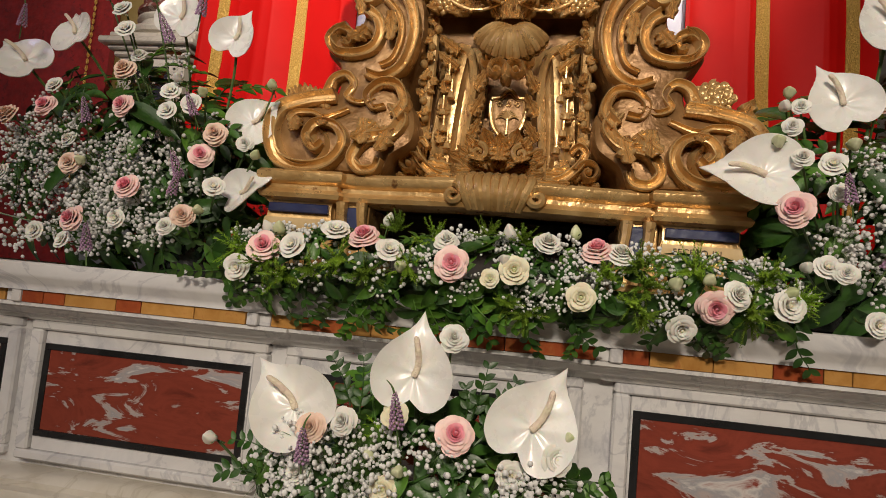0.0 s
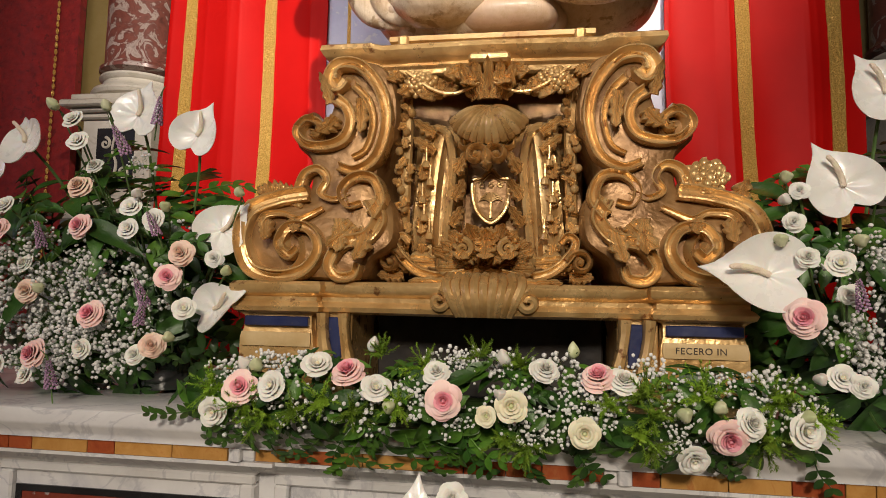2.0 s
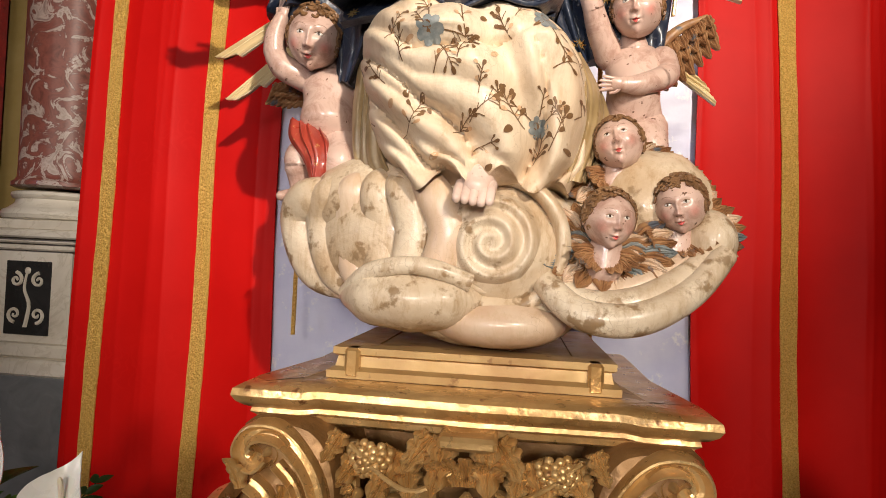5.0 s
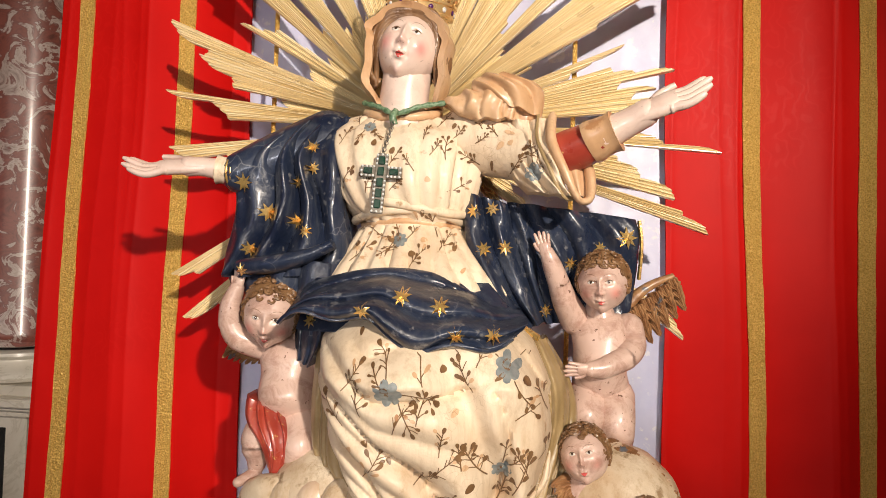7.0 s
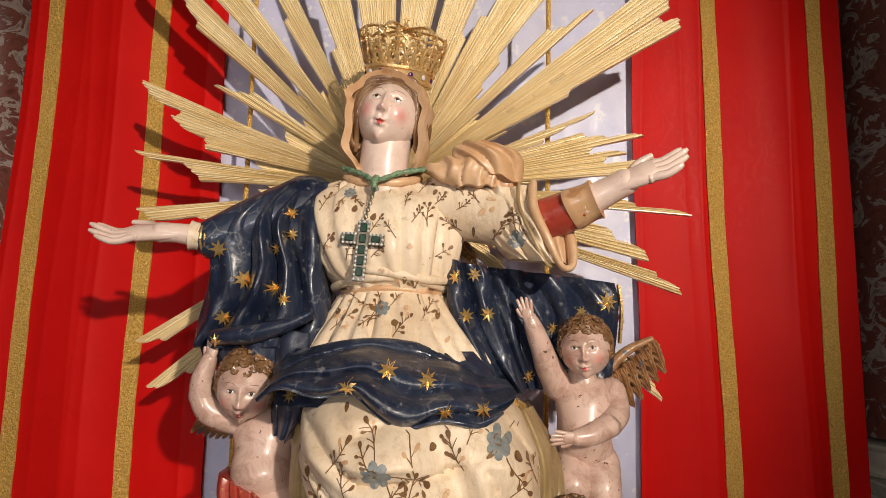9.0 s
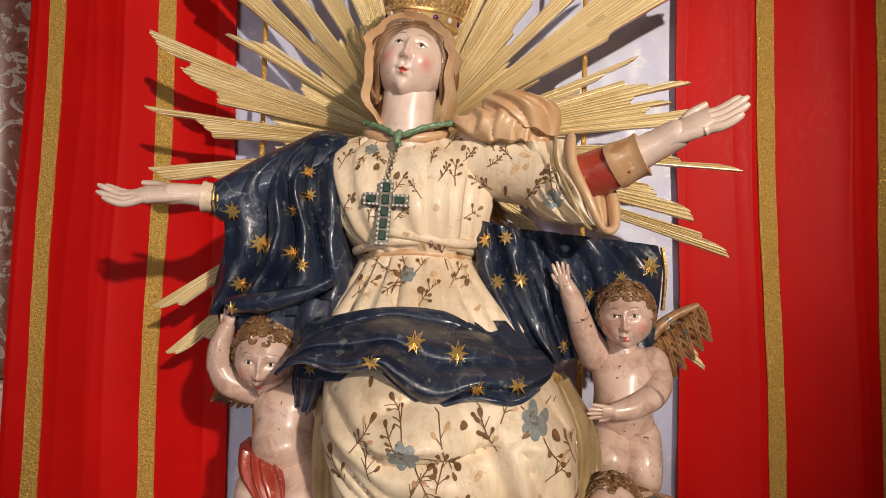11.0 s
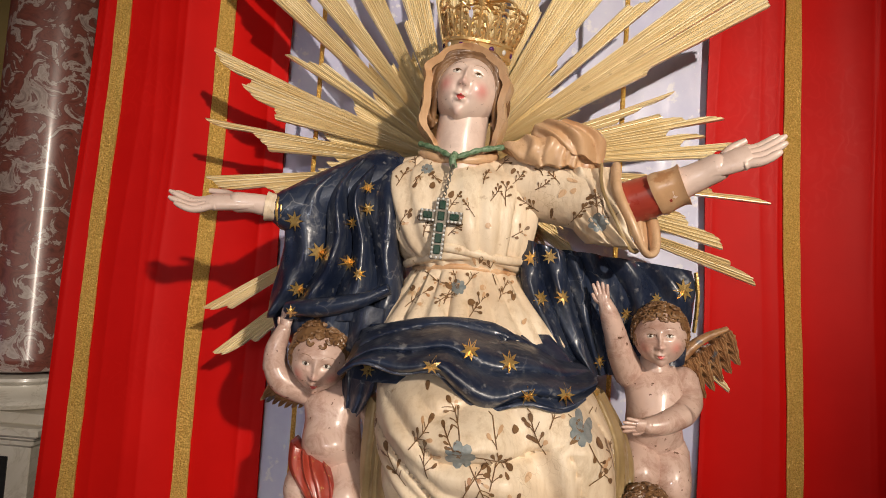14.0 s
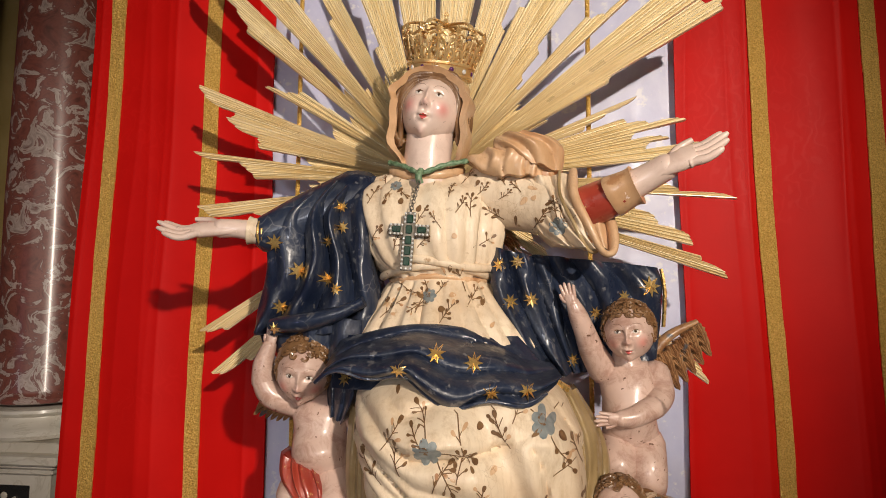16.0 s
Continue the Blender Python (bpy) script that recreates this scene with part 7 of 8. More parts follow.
def rose_mesh(name, r, outer, inner, seed, open_=1.0, centre=None):
    """A many-petalled rose that faces +z, tight at the heart, its outer petals laid back."""
    g, rng = Geo(), random.Random(seed)
    layers = [(0.15, 2, 0.56, -0.05, 1), (0.25, 3, 0.55, 0.0, 1), (0.36, 3, 0.50, 0.01, 1), (0.48, 4, 0.43, 0.02, 1), (0.61, 4, 0.33, 0.04, 0), (0.75, 5, 0.20, 0.07, 0), (0.88, 5, 0.04, 0.09, 0), (0.98, 6, -0.14, 0.10, 0)]
    for L, (rad, cnt, top, curl, inn) in enumerate(layers):
        for k in range(cnt):
            a = 2 * math.pi * k / cnt + L * 1.1 + rng.uniform(-0.25, 0.25)
            petal(g, a, 1.45 * math.pi / cnt, rad * r * open_ * rng.uniform(0.93, 1.06), -0.5 * r, (top + rng.uniform(-0.04, 0.04)) * r, curl * r, 1 if inn else 0, rng)
    g.ball((0, 0, 0.20 * r), (0.13 * r, 0.13 * r, 0.34 * r), 6, 8, slot=1)
    g.lathe([(0.05 * r, -0.78 * r), (0.22 * r, -0.68 * r), (0.30 * r, -0.52 * r), (0.15 * r, -0.46 * r)], (0, 0, 0), 8, slot=2)
    return g.make(name, [outer, inner, centre or STALK], smooth=80)


def cup_mesh(name, r, pet, heart, seed):
    """A half-open lisianthus: whorls of broad ruffled petals round a pale heart."""
    g, rng = Geo(), random.Random(seed)
    for L, (rad, cnt, top, curl) in enumerate(((0.30, 3, 0.42, 0.02), (0.52, 4, 0.40, 0.04), (0.75, 4, 0.28, 0.08), (0.96, 5, 0.08, 0.10))):
        for k in range(cnt):
            petal(g, 2 * math.pi * k / cnt + L * 1.0 + rng.uniform(-0.25, 0.25), 1.45 * math.pi / cnt, rad * r * rng.uniform(0.92, 1.06), -0.5 * r, (top + rng.uniform(-0.06, 0.06)) * r, curl * r, 0, rng)
    g.ball((0, 0, 0.0), (0.16 * r, 0.16 * r, 0.30 * r), 6, 8, slot=1)
    g.lathe([(0.05 * r, -0.75 * r), (0.20 * r, -0.65 * r), (0.26 * r, -0.48 * r), (0.12 * r, -0.44 * r)], (0, 0, 0), 8, slot=1)
    return g.make(name, [pet, heart], smooth=80)


def bud_mesh(name, r, pet):
    g = Geo()
    n = 14
    rows = []
    for i in range(n):
        v = i / (n - 1)
        rad = r * (math.sin(math.pi * (0.10 + 0.86 * v)) ** 0.8) * (0.95 - 0.35 * v)
        rows.append([(rad * (1 + 0.13 * math.cos(3 * a + 3.5 * v)) * math.cos(a), rad * (1 + 0.13 * math.cos(3 * a + 3.5 * v)) * math.sin(a), -0.9 * r + 2.3 * r * v) for a in np.arange(18) * 2 * math.pi / 18])
    g.grid(rows, loop_v=True, slot=0, cap=True)
    for k in range(5):
        a = 2 * math.pi * k / 5
        leaf(g, (0.1 * r * math.cos(a), 0.1 * r * math.sin(a), -0.95 * r), (1.0 * r * math.cos(a), 1.0 * r * math.sin(a), 0.3 * r), 0.35 * r, 0.05, 1, (math.cos(a), math.sin(a), 0.1), 0.0005, 1, 7)
    g.tube([(0, 0, -0.9 * r), (0.02 * r, 0, -3.2 * r)], 0.0016, 5, slot=1)
    return g.make(name, [pet, STALK], smooth=80)


def spathe_mesh(name, L, W, seed):
    """The waxy heart of an anthurium, facing +z, its tip towards +y."""
    rng = random.Random(seed)
    g = Geo()
    n, m = 26, 22
    cup = rng.uniform(0.10, 0.20)
    deg = [0, 10, 22, 36, 55, 80, 105, 130, 150, 164, 172, 177, 180]
    rim = [0.40, 0.47, 0.60, 0.67, 0.70, 0.67, 0.63, 0.61, 0.63, 0.70, 0.79, 0.90, 1.02]
    front = []
    for i in range(n):
        q = i / (n - 1)
        row = []
        for j in range(m * 4):
            a = 2 * math.pi * j / (4 * m)
            d = math.degrees(min(a, 2 * math.pi - a))
            rad = np.interp(d, deg, rim) * L * 0.66
            x, y = W / L * 1.08 * q * rad * math.sin(a), -q * rad * math.cos(a)
            s = max(0, (d - 150) / 30)
            z = cup * L * q * q * (0.25 + 0.75 * abs(math.sin(a)) ** 1.5) - 0.10 * L * s * q ** 4 + 0.016 * L * math.cos(d / 9) * q * (1 - q) * 4 * 0.5 + 0.012 * L * math.sin(3 * a + seed) * q * q
            row.append((x, y, z))
        front.append(row)
    F = np.array(front)
    B = F.copy()
    B[..., 2] -= 0.0022
    g.grid(np.concatenate([F, B[::-1]]), loop_v=True)
    ob = g.make(name, SPATHE, smooth=70)
    s = Geo()
    s.tube(spline([(0, -0.03 * L, 0.004), (0.004, 0.10 * L, 0.05 * L), (0.002, 0.26 * L, 0.13 * L), (-0.003, 0.38 * L, 0.17 * L)], 16), 0.034 * L * np.array([0.8] + [1.05] * 4 + [1.0] * 5 + [0.92] * 4 + [0.75, 0.35]), 10)
    sp = s.make("spadix", SPADIX, ob, "cream to yellow spadix")
    return ob


def leaf_mesh(name, L, W, m, fold=0.25, bend=0.25, tip=1.0):
    g = Geo()
    rows = []
    n = 9
    for i in range(n):
        v = i / (n - 1)
        w = W * 0.5 * math.sin(math.pi * v ** (0.8 * tip)) ** 0.9 + 0.0006
        z = -bend * L * v * v
        rows.append([(-w, v * L, z + fold * w), (-w * 0.5, v * L, z + fold * w * 0.35), (0, v * L, z), (w * 0.5, v * L, z + fold * w * 0.35), (w, v * L, z + fold * w)])
    F = np.array(rows)
    B = F[:, ::-1].copy()
    B[..., 2] -= 0.0007
    g.grid(np.concatenate([F, B], axis=1), loop_v=True)
    return g.make(name, m, smooth=60)


def twig_mesh(name, m, count, L, leaf_L, leaf_W, seed):
    """A ruscus-like twig: a bowed stalk with leaves in pairs, one mesh of a spray."""
    rng = random.Random(seed)
    g = Geo()
    path = spline([(0, 0, 0), (0.01, L * 0.5, 0.015), (0.0, L, -0.02)], 14)
    g.tube(path, np.linspace(0.0018, 0.0008, 14), 5, slot=0)
    for k in range(count):
        v = (k + 1) / (count + 0.4)
        p = path[int(v * 13)]
        for s in (-1, 1):
            a = s * rng.uniform(0.65, 1.0)
            d = np.array((math.sin(a), math.cos(a), rng.uniform(-0.25, 0.25)))
            l = leaf_L * rng.uniform(0.8, 1.1) * (1 - 0.3 * v)
            side = unit(np.cross(d, (0, 0, 1)))
            up = np.cross(side, d)
            rows = []
            for i in range(6):
                t = i / 5
                w = leaf_W * 0.5 * math.sin(math.pi * t ** 0.85) ** 0.9 * (1 - 0.25 * v) + 0.0004
                c = p + d * l * t - np.array((0, 0, 0.18 * l * t * t))
                rows.append([c - side * w + up * w * 0.3, c, c + side * w + up * w * 0.3])
            F = np.array(rows)
            g.grid(F, slot=0)
            g.grid(F[:, ::-1] - np.array((0, 0, 0.0006)), slot=0)
    return g.make(name, m, smooth=60)


def fern_mesh(name, r, seed):
    """A plume of hair-fine fern needles."""
    rng = random.Random(seed)
    V, Fc = [], []
    for b in range(15):
        a, e = rng.uniform(0, 6.3), rng.uniform(0.15, 1.35)
        d = np.array((math.cos(a) * math.cos(e), math.sin(a) * math.cos(e), math.sin(e)))
        Lb = r * rng.uniform(0.75, 1.1)
        side = unit(np.cross(d, (0.2, 0.1, 1)))
        up = np.cross(side, d)
        for k in range(26):
            t = 0.12 + 0.88 * k / 26
            p = d * Lb * t
            for q in range(2):
                w = rng.uniform(0, 6.3)
                o = unit(d * 0.7 + side * math.cos(w) + up * math.sin(w)) * r * 0.20 * (1.15 - t * 0.7)
                s = unit(np.cross(o, d)) * 0.0011
                i = len(V)
                V += [p - s, p + s, p + o]
                Fc.append((i, i + 1, i + 2))
        i = len(V)
        V += [-side * 0.0007, side * 0.0007, d * Lb]
        Fc.append((i, i + 1, i + 2))
    return Geo().add(V, Fc).make(name, FERN, smooth=0)


def gypso_mesh(name, r, count, seed):
    """A cloud of tiny white blossoms on thread-like stalks."""
    rng = random.Random(seed)
    g = Geo()
    for k in range(count):
        a, e = rng.uniform(0, 6.3), math.asin(rng.uniform(-0.1, 1))
        R_ = r * rng.uniform(0.55, 1.05)
        p = np.array((math.cos(a) * math.cos(e), math.sin(a) * math.cos(e), math.sin(e) * 0.8)) * R_
        q = rng.uniform(0.0026, 0.0056)
        g.ball(p, q, 4, 6, slot=0, shape=lambda d: 1 + 0.2 * np.sin(5 * np.arctan2(d[..., 1], d[..., 0])))
        b = p * rng.uniform(0.1, 0.5)
        s = unit(np.cross(p, (0.1, 0.3, 1))) * 0.0005
        g.add([b - s, b + s, p], [(0, 1, 2)], slot=1)
    return g.make(name, [GYPSO, STALK], smooth=60)


def spike_mesh(name, L, seed):
    rng = random.Random(seed)
    g = Geo()
    g.tube([(0, 0, -L * 0.6), (0, 0, L * 0.8)], 0.0014, 5, slot=1)
    for k in range(90):
        t = k / 90
        a = k * 2.4
        rr = 0.0085 * (1 - t) ** 0.6 + 0.001
        g.ball((rr * math.cos(a), rr * math.sin(a), L * t), 0.0026 * (1.1 - 0.6 * t), 4, 5, slot=0)
    g.tube(spline([(0, 0, L * 0.9), (0.003, 0, L * 1.15), (0.010, 0, L * 1.35)], 6), np.linspace(0.0022, 0.0006, 6), 5, slot=1)
    return g.make(name, [LILAC, STALK], smooth=60)


STORE = []


def store(ob):
    """Keeps a mesh for reuse and takes its first object away."""
    data = [(o.name.split(".")[0], o.data, dict(o.items())) for o in (ob, *ob.children)]
    for o in (*ob.children, ob):
        bpy.data.objects.remove(o)
    STORE.append(data)
    return data


def put(data, m, parent, label="", scale=1.0):
    """A part on shared mesh data, with its sub-parts."""
    top = None
    for name, me, tags in data:
        ob = new(name, me)
        if top is None:
            top = ob
            ob.parent = parent
            ob.matrix_basis = m @ Matrix.Diagonal((scale, scale, scale, 1))
            if label:
                ob["label"] = label
        else:
            ob.parent = top
            for key, value in tags.items():
                ob[key] = value
    return top


PINK = [store(rose_mesh("pink_rose", 0.028, PINK_OUT, PINK_IN, s)) for s in (1, 2, 3)]
PEACHY = [store(rose_mesh("peach_rose", 0.029, PEACH, PEACH, 7, 0.9))]
WROSE = [store(rose_mesh("white_rose", 0.025, WHITE_PETAL, WHITE_PETAL, s, 0.95)) for s in (11, 12)]
CUP = [store(cup_mesh("white_lisianthus", 0.026, WHITE_PETAL, CREAM_PETAL, s)) for s in (21, 22, 23)]
CREAMCUP = [store(cup_mesh("cream_lisianthus", 0.026, CREAM_PETAL, BUD_GREEN, s)) for s in (31,)]
BUD = [store(bud_mesh("flower_bud", 0.013, m)) for m in (WHITE_PETAL, BUD_GREEN)]
SPATHES = [store(spathe_mesh("anthurium", 0.130, 0.118, s)) for s in (1, 2, 3)]
BROAD = [store(leaf_mesh("leaf", 0.075, 0.034, LEAF_DARK, 0.3, 0.2)), store(leaf_mesh("leaf", 0.060, 0.028, LEAF_MID, 0.3, 0.3)), store(leaf_mesh("leaf", 0.10, 0.030, LEAF_DARK, 0.35, 0.35, 0.9))]
TWIG = [store(twig_mesh("leaf_twig", m, c, L, 0.034, 0.015, s)) for m, c, L, s in ((LEAF_DARK, 5, 0.11, 1), (LEAF_MID, 6, 0.12, 2), (LEAF_DARK, 4, 0.09, 3))]
FERNS = [store(fern_mesh("fern_plume", 0.050, s)) for s in (1, 2, 3)]
GYP = [store(gypso_mesh("baby_breath", 0.055, 34, s)) for s in (1, 2, 3, 4)]
SPIKE = [store(spike_mesh("veronica_spike", 0.055, s)) for s in (1, 2)]


def aim(p, n, spin=0.0):
    """A pose at p whose z axis looks along n."""
    n = Vector(n).normalized()
    return Matrix.Translation(p) @ n.to_track_quat("Z", "Y").to_matrix().to_4x4() @ Matrix.Rotation(spin, 4, "Z")


def flat(p, n, tip):
    """A pose at p whose z axis looks along n and whose y axis points towards tip."""
    z = Vector(n).normalized()
    y = (Vector(tip) - z * Vector(tip).dot(z)).normalized()
    x = y.cross(z)
    return Matrix.Translation(p) @ Matrix((x, y, z)).transposed().to_4x4()


def flower(kinds, p, parent, rng, n=None, scale=1.0, face=(0, -1, 0.25), stalk=None):
    n = n or (face[0] + rng.uniform(-0.35, 0.35), face[1], face[2] + rng.uniform(-0.3, 0.35))
    ob = put(rng.choice(kinds), aim(p, n, rng.uniform(0, 6.3)), parent, scale=scale * rng.uniform(0.93, 1.07))
    if stalk:
        a, b = np.array(p) - 0.02 * unit(n), np.array(stalk)
        Geo().tube(spline([a, a * 0.6 + b * 0.4 + np.array((0, 0.01, -0.015)), b], 10), 0.0022, 5).make("stalk", STALK, parent)
    return ob


def lily(p, n, tip, parent, rng, scale, root):
    ob = put(rng.choice(SPATHES), flat(p, n, tip), parent, scale=1.16 * scale)
    a, b = np.array(p, float), np.array(root, float)
    nn = unit(n)
    Geo().tube(spline([a - nn * 0.001, a - nn * 0.03 + (b - a) * 0.15, a * 0.4 + b * 0.6 + np.array((0, 0.02, 0)), b], 16), 0.0036, 6).make("stalk", STALK, parent)


# garland along the front of the pedestal
rng = random.Random(77)
garland = thing("flower_garland", "garland of pink roses, white lisianthus, baby's breath and fern", "flower garland", (0, 0, 0))


def swell(x, f, k=1.0):
    """A point on the garland's rounded surface and its outward direction; f: degrees above the horizontal."""
    e = max(0.25, 1 - abs((x + 0.09) / 0.56) ** 5)
    c, s = math.cos(radians(f)), math.sin(radians(f))
    return Vector((x, 1.105 - 0.105 * c * k * (0.6 + 0.4 * e), 1.645 + 0.085 * s * k * e)), Vector((0, -c, s))


def on_garland(x, z):
    s = max(-0.95, min(0.98, (z - 1.645) / 0.092))
    return swell(x, math.degrees(math.asin(s)))


for kinds, sc, spots in ((PINK, 1.0, ((-0.491, 1.675), (-0.311, 1.701), (-0.149, 1.664), (0.088, 1.706), (0.272, 1.627))),
                         (CUP, 0.95, ((-0.436, 1.677), (-0.366, 1.709), (-0.258, 1.679), (-0.539, 1.622), (0.227, 1.590), (0.382, 1.639))),
                         (WROSE, 0.95, ((-0.165, 1.704), (0.008, 1.712), (0.126, 1.702), (0.304, 1.652))),
                         (CREAMCUP, 0.95, ((-0.044, 1.661), (0.066, 1.627), (-0.082, 1.645))),
                         (BUD, 1.0, ((0.261, 1.672), (-0.287, 1.739), (-0.058, 1.724), (-0.235, 1.652), (0.385, 1.67), (0.055, 1.74), (-0.50, 1.715), (-0.475, 1.71), (0.21, 1.66), (-0.06, 1.675)))):
    for x, z in spots:
        p, n = on_garland(x, z)
        small = 0.68 if (x, z) == (-0.082, 1.645) else 1.0
        flower(kinds, p + n * 0.012, garland, rng, (n.x + rng.uniform(-0.3, 0.3), n.y, n.z + 0.1 + rng.uniform(-0.2, 0.2)), sc * small)
for i in range(260):
    x = rng.uniform(-0.61, 0.43)
    p, n = swell(x, rng.uniform(-75, 95), rng.uniform(0.62, 0.95))
    t = Vector((rng.uniform(-1, 1), rng.uniform(-0.6, 0.2), rng.uniform(-0.9, 0.7)))
    put(rng.choice(BROAD[:2]), flat(p, n + Vector((rng.uniform(-0.5, 0.5), 0, rng.uniform(-0.4, 0.4))), t), garland, scale=rng.uniform(0.55, 0.95))
for i in range(95):
    x = rng.uniform(-0.60, 0.42)
    low = i < 56
    p, n = swell(x, rng.uniform(-68, -25) if low else rng.uniform(20, 100), 0.72)
    t = Vector((rng.uniform(-0.8, 0.8), -0.35, rng.uniform(-1.1, -0.2) if low else rng.uniform(0.2, 0.9)))
    put(rng.choice(TWIG), flat(p, n + Vector((rng.uniform(-0.4, 0.4), 0, 0.3)), t), garland, scale=rng.uniform(0.6, 0.95))
for x, z in ((-0.555, 1.685), (-0.49, 1.64), (-0.455, 1.615), (-0.27, 1.745), (-0.225, 1.655), (-0.30, 1.635), (-0.19, 1.72), (-0.10, 1.735), (-0.035, 1.725), (-0.055, 1.60), (-0.02, 1.585), (0.16, 1.69), (0.165, 1.655), (0.15, 1.62), (0.17, 1.60), (0.245, 1.695),
             (0.33, 1.61), (0.35, 1.70), (-0.40, 1.635), (0.40, 1.66), (0.10, 1.67), (-0.35, 1.66)):
    p, n = on_garland(x, z)
    put(rng.choice(FERNS), aim(p - n * 0.006, n + Vector((rng.uniform(-0.3, 0.3), 0, rng.uniform(-0.3, 0.3))), rng.uniform(0, 6)), garland, scale=rng.uniform(0.8, 1.1))
for i in range(72):
    x = rng.uniform(-0.60, 0.42)
    p, n = swell(x, rng.uniform(-25, 95), 0.74)
    put(rng.choice(GYP), aim(p, n + Vector((rng.uniform(-0.3, 0.3), 0, 0.2)), rng.uniform(0, 6)), garland, scale=rng.uniform(0.55, 0.9))
tray = Geo().box((-0.56, 1.06, 1.6055), (0.38, 1.165, 1.645), 0.01).make("moss_base", LEAF_DARK, garland)


def bouquet(name, label, centre, size, foot, anth, sets, leaves, twigs, gyps, ferns, spikes, seed, gyp_box=None, vase=True):
    """A loose arrangement: a mound of foliage with blooms at its surface."""
    rng = random.Random(seed)
    ob = thing(name, label, "flower arrangement", (0, 0, 0), "flower arrangements")
    c, s = Vector(centre), Vector(size)
    if vase:
        Geo().lathe([(0.05, 0.0), (0.075, 0.004), (0.085, 0.05), (0.075, 0.11), (0.08, 0.125), (0.072, 0.125), (0.066, 0.1)], foot, 24).make("vase", GLASS_DARK, ob)
    root = (foot[0], foot[1], foot[2] + 0.08)
    for p, n, tip, sc in anth:
        lily(p, n, tip, ob, rng, sc, root)
    for kinds, sc, spots in sets:
        for p in spots:
            out = Vector(p) - c
            flower(kinds, p, ob, rng, (out.x * 1.2 + rng.uniform(-0.25, 0.25), -1.0, out.z * 0.7 + 0.25 + rng.uniform(-0.15, 0.25)), sc, stalk=root)

    def spot(lo, hi):
        while True:
            d = Vector((rng.gauss(0, 1), rng.gauss(0, 1), rng.gauss(0, 1))).normalized()
            if d.y < 0.55:
                break
        k = rng.uniform(lo, hi)
        q = Vector((c.x + d.x * s.x * k, c.y + d.y * s.y * k, max(foot[2] + 0.02, c.z + d.z * s.z * k)))
        return q, d
    for i in range(leaves):
        p, d = spot(0.30, 0.95)
        put(rng.choice(BROAD), flat(p, Vector((d.x * 0.5, -1, d.z + 0.4)), d + Vector((rng.uniform(-0.7, 0.7), 0, rng.uniform(-0.5, 0.7)))), ob, scale=rng.uniform(0.9, 1.5))
    for i in range(twigs):
        p, d = spot(0.5, 0.9)
        put(rng.choice(TWIG), flat(p, Vector((d.x * 0.4, -1, d.z + 0.3)), d + Vector((rng.uniform(-0.4, 0.4), 0, rng.uniform(-0.2, 0.6)))), ob, scale=rng.uniform(0.9, 1.5))
    for i in range(gyps):
        p, d = spot(0.55, 0.95)
        if gyp_box and rng.random() < 0.75:
            x0, x1, z0, z1 = gyp_box
            p = Vector((rng.uniform(x0, x1), c.y - s.y * rng.uniform(0.55, 0.85), rng.uniform(z0, z1)))
        put(rng.choice(GYP), aim(p, Vector((d.x * 0.5, -1, 0.5)), rng.uniform(0, 6)), ob, scale=rng.uniform(0.7, 1.05))
    for i in range(ferns):
        p, d = spot(0.6, 0.9)
        put(rng.choice(FERNS), aim(p, d + Vector((0, -0.5, 0)), rng.uniform(0, 6)), ob, scale=rng.uniform(0.7, 1.0))
    for p in spikes:
        put(rng.choice(SPIKE), aim(p, Vector((rng.uniform(-0.5, 0.5), -0.4, 1)), rng.uniform(0, 6)), ob, scale=rng.uniform(0.85, 1.15))
    return ob


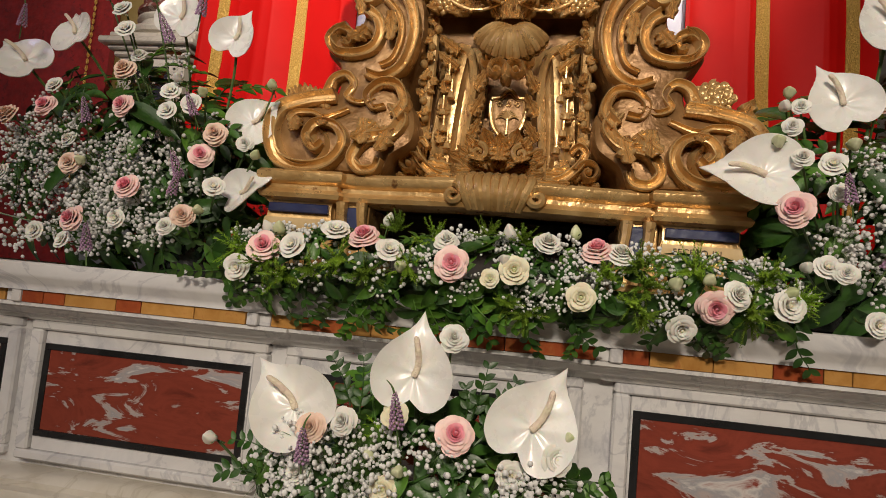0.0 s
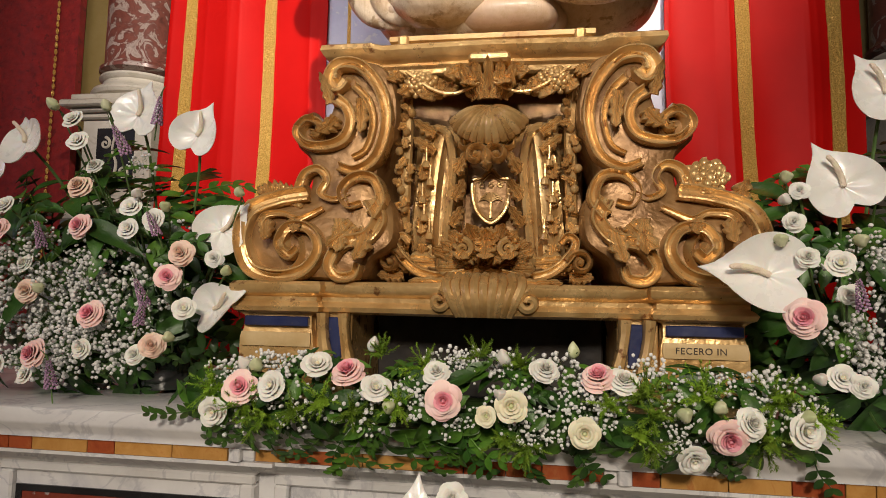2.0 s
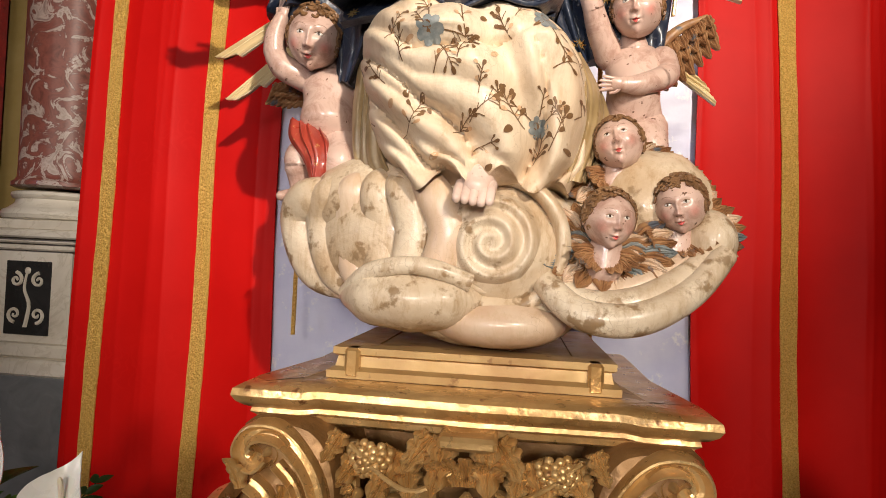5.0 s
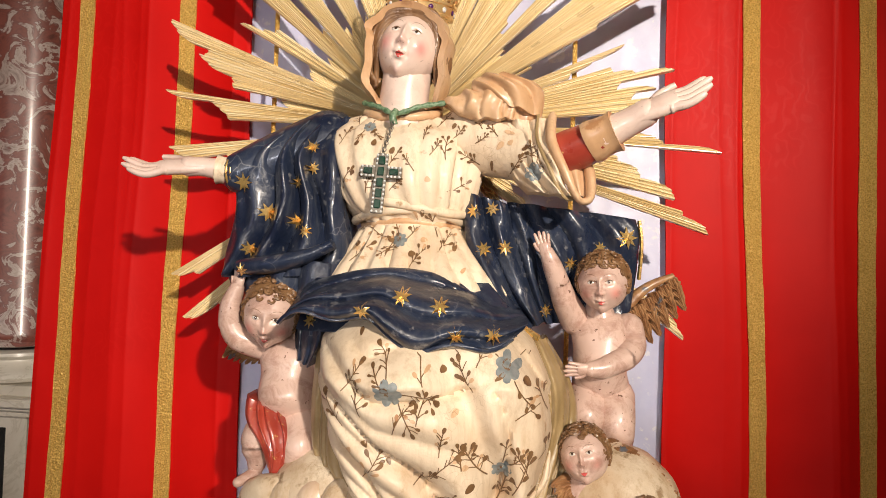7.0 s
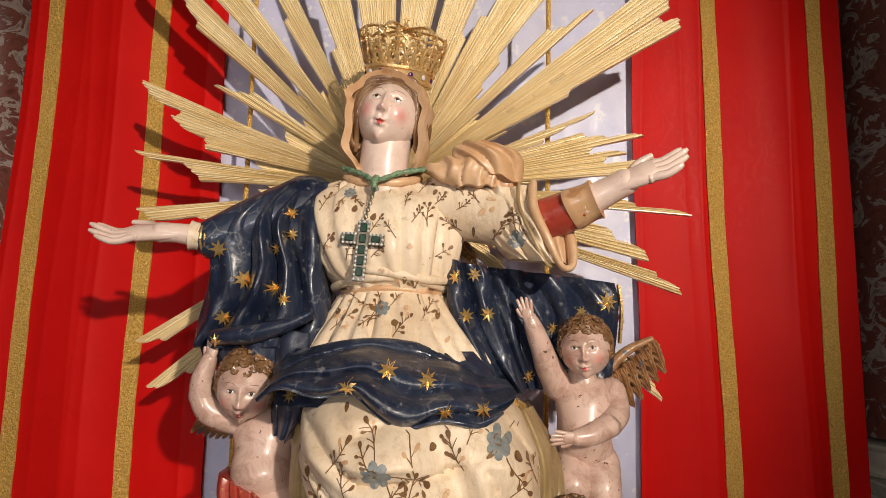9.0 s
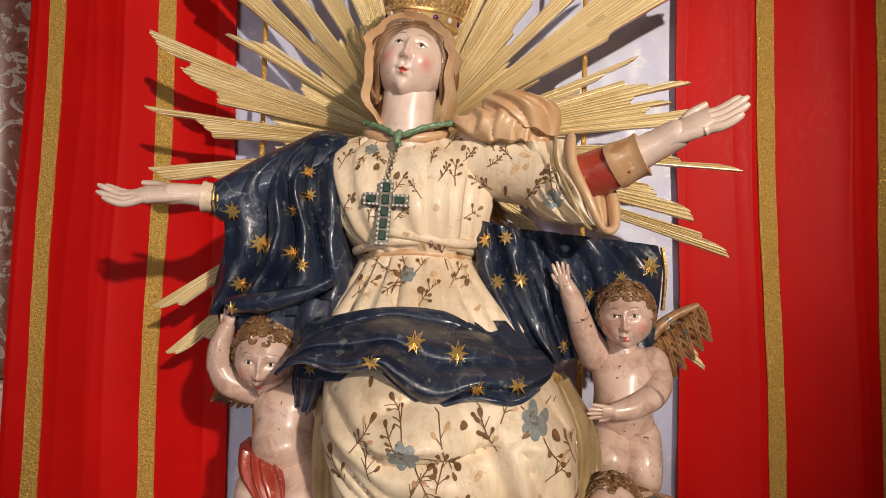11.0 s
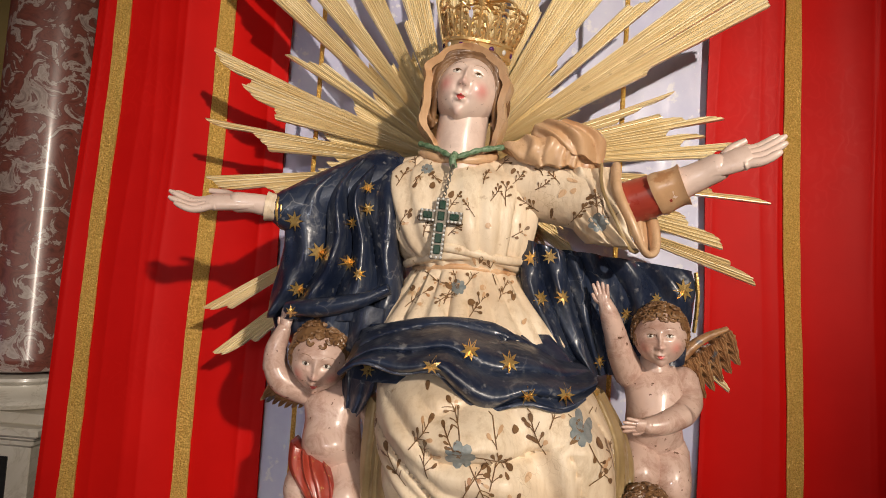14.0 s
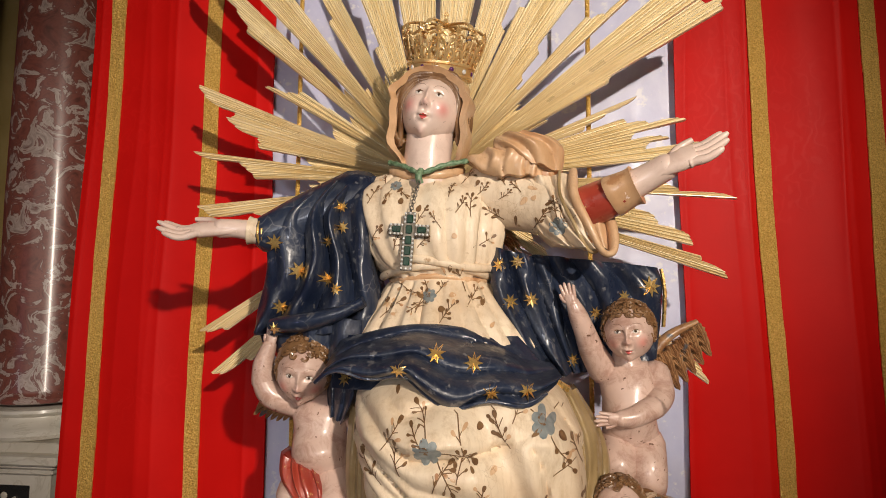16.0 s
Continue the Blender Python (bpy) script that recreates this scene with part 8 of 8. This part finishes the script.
bouquet("flower_arrangement", "tall arrangement of white anthuriums and pink roses on altar ledge", (-0.97, 1.32, 1.86), (0.38, 0.20, 0.30), (-0.85, 1.36, 1.606),
        [((-0.921, 1.30, 2.236), (0.1, -1, 0.15), (0.15, 0, 1), 0.92), ((-0.77, 1.30, 2.185), (0.1, -1, 0.1), (0.3, 0, 1), 0.86), ((-0.655, 1.22, 1.957), (0.35, -1, 0.2), (0.5, 0.1, 0.7), 0.85),
         ((-0.650, 1.20, 1.795), (-0.3, -1, 0.3), (0.75, 0, 0.45), 0.80), ((-1.135, 1.22, 2.155), (-0.2, -1, 0.3), (-0.5, 0, 0.8), 0.9), ((-1.262, 1.22, 2.085), (0.3, -1, 0.5), (-0.8, 0, 0.6), 1.0)],
        [(PINK, 0.95, ((-1.093, 1.12, 1.948), (-0.906, 1.12, 1.955), (-0.709, 1.12, 1.856), (-0.87, 1.12, 1.782), (-0.972, 1.10, 1.703), (-1.25, 1.12, 1.72), (-1.26, 1.13, 1.90))),
         (PEACHY, 0.95, ((-1.012, 1.12, 1.824), (-0.684, 1.12, 1.903), (-0.72, 1.10, 1.726), (-0.912, 1.12, 2.035), (-1.162, 1.10, 1.919))),
         (CUP, 0.85, ((-0.81, 1.14, 1.996), (-0.759, 1.14, 1.97), (-0.806, 1.13, 1.95), (-0.683, 1.14, 1.795), (-0.891, 1.13, 1.711), (-0.953, 1.14, 2.178), (-0.939, 1.14, 2.133), (-1.096, 1.14, 2.0), (-1.011, 1.13, 1.658), (-1.091, 1.14, 1.674))),
         (WROSE, 0.8, ((-1.041, 1.14, 1.88), (-0.776, 1.13, 1.705), (-0.637, 1.16, 1.895), (-0.93, 1.18, 2.09), (-1.20, 1.14, 1.80))),
         (BUD, 1.0, ((-0.79, 1.13, 2.02), (-0.735, 1.14, 1.995), (-0.70, 1.12, 1.74), (-0.985, 1.12, 1.83), (-0.61, 1.16, 1.87), (-0.60, 1.18, 2.03), (-1.0, 1.14, 2.21), (-0.87, 1.13, 2.2)))],
        300, 90, 95, 4, ((-0.818, 1.13, 2.10), (-0.728, 1.11, 1.935), (-0.743, 1.09, 1.765), (-0.924, 1.10, 1.64), (-0.974, 1.11, 1.91), (-1.191, 1.13, 2.13), (-0.757, 1.13, 2.16), (-0.73, 1.09, 1.80)), 5, (-1.22, -0.80, 1.66, 1.93))
bouquet("flower_arrangement", "tall white anthurium and rose arrangement beside the pedestal", (0.68, 1.32, 1.85), (0.32, 0.20, 0.30), (0.62, 1.36, 1.606),
        [((0.372, 1.115, 1.872), (-0.15, -1, 0.25), (-1, 0, 0.22), 1.05), ((0.537, 1.21, 2.040), (-0.2, -1, 0.15), (-0.45, 0, 1), 0.98), ((0.662, 1.30, 2.240), (-0.2, -1, 0.15), (-0.45, 0, 1), 1.0), ((0.85, 1.26, 2.10), (0.1, -1, 0.3), (0.4, 0, 1), 0.95)],
        [(PINK, 1.05, ((0.642, 1.07, 1.899), (0.624, 1.07, 1.83), (0.644, 1.07, 1.762), (0.403, 1.055, 1.805), (0.86, 1.12, 1.82))),
         (PEACHY, 0.8, ((0.599, 1.20, 2.04), (0.78, 1.14, 1.97))),
         (CUP, 0.85, ((0.474, 1.09, 1.892), (0.462, 1.07, 1.713), (0.530, 1.05, 1.625), (0.666, 1.05, 1.689), (0.75, 1.1, 1.66), (0.72, 1.12, 2.08))),
         (WROSE, 0.72, ((0.426, 1.09, 1.902), (0.484, 1.085, 1.842), (0.415, 1.11, 1.962), (0.482, 1.05, 1.704), (0.462, 1.2, 2.031), (0.90, 1.14, 1.92))),
         (BUD, 1.0, ((0.405, 1.12, 2.0), (0.44, 1.2, 2.055), (0.43, 1.07, 1.71), (0.51, 1.1, 1.93), (0.39, 1.1, 1.93)))],
        280, 80, 62, 3, ((0.545, 1.06, 1.715), (0.49, 1.06, 1.82), (0.72, 1.1, 2.02)), 9, (0.50, 0.90, 1.66, 1.95))
bouquet("flower_arrangement", "low bouquet of white anthuriums and roses on altar table", (-0.16, 0.95, 1.30), (0.23, 0.12, 0.15), (-0.16, 0.97, 1.021),
        [((-0.170, 0.870, 1.492), (0.05, -1, 0.12), (0.05, 0, 1), 0.92), ((-0.345, 0.865, 1.425), (0.1, -1, 0.3), (-0.75, 0, 0.75), 0.98), ((0.004, 0.860, 1.438), (0.1, -1, 0.2), (0.5, 0, 0.95), 0.98)],
        [(PINK, 0.95, ((-0.100, 0.84, 1.420),)), (PEACHY, 0.85, ((-0.307, 0.835, 1.406),)), (WROSE, 0.85, ((-0.265, 0.85, 1.417), (-0.324, 0.85, 1.335), (-0.121, 0.90, 1.548))),
         (CUP, 0.8, ((0.040, 0.85, 1.401), (-0.02, 0.86, 1.37))), (CREAMCUP, 0.75, ((-0.188, 0.85, 1.434), (-0.194, 0.84, 1.333))),
         (BUD, 0.9, ((0.055, 0.86, 1.43), (0.05, 0.86, 1.405), (-0.47, 0.86, 1.366), (-0.175, 0.84, 1.36), (-0.22, 0.85, 1.375)))],
        150, 30, 40, 3, ((-0.182, 0.84, 1.42), (-0.312, 0.83, 1.36)), 13, (-0.40, 0.04, 1.28, 1.40))
tw = bpy.data.objects["flower_arrangement.002"]
rng = random.Random(31)
for x, z, dx, dz in ((-0.255, 1.42, -0.15, 1), (-0.235, 1.44, 0.1, 1), (-0.27, 1.43, -0.5, 0.8), (-0.085, 1.43, 0.1, 1), (-0.07, 1.42, 0.35, 1), (-0.095, 1.42, -0.1, 1), (-0.05, 1.45, 0.5, 1), (0.05, 1.33, 0.9, 0.6), (0.07, 1.31, 0.9, 0.25), (-0.38, 1.34, -0.9, 0.2), (-0.40, 1.31, -0.9, -0.1)):
    put(rng.choice(TWIG), flat((x, 0.90, z), (rng.uniform(-0.3, 0.3), -1, 0.3), (dx, 0, dz)), tw, scale=rng.uniform(0.6, 0.85))

# letters on the scroll band of one foot
txt = bpy.data.curves.new("letters", "FONT")
txt.body, txt.size, txt.extrude = "FECERO IN", 0.017, 0.0006
txt.align_x, txt.align_y = "CENTER", "CENTER"
txt.space_character = 1.1
txt.materials.append(INK)
lt = new("letters", txt)
deps = bpy.context.evaluated_depsgraph_get()
me = bpy.data.meshes.new_from_object(lt.evaluated_get(deps))
bpy.data.objects.remove(lt)
lt = new("letters", me)
lt.parent = [o for o in bpy.data.objects if o.name.startswith("lettered_band")][1]
lt.matrix_basis = pose(0.292, 1.2112, 1.736, 90, 0, 0)
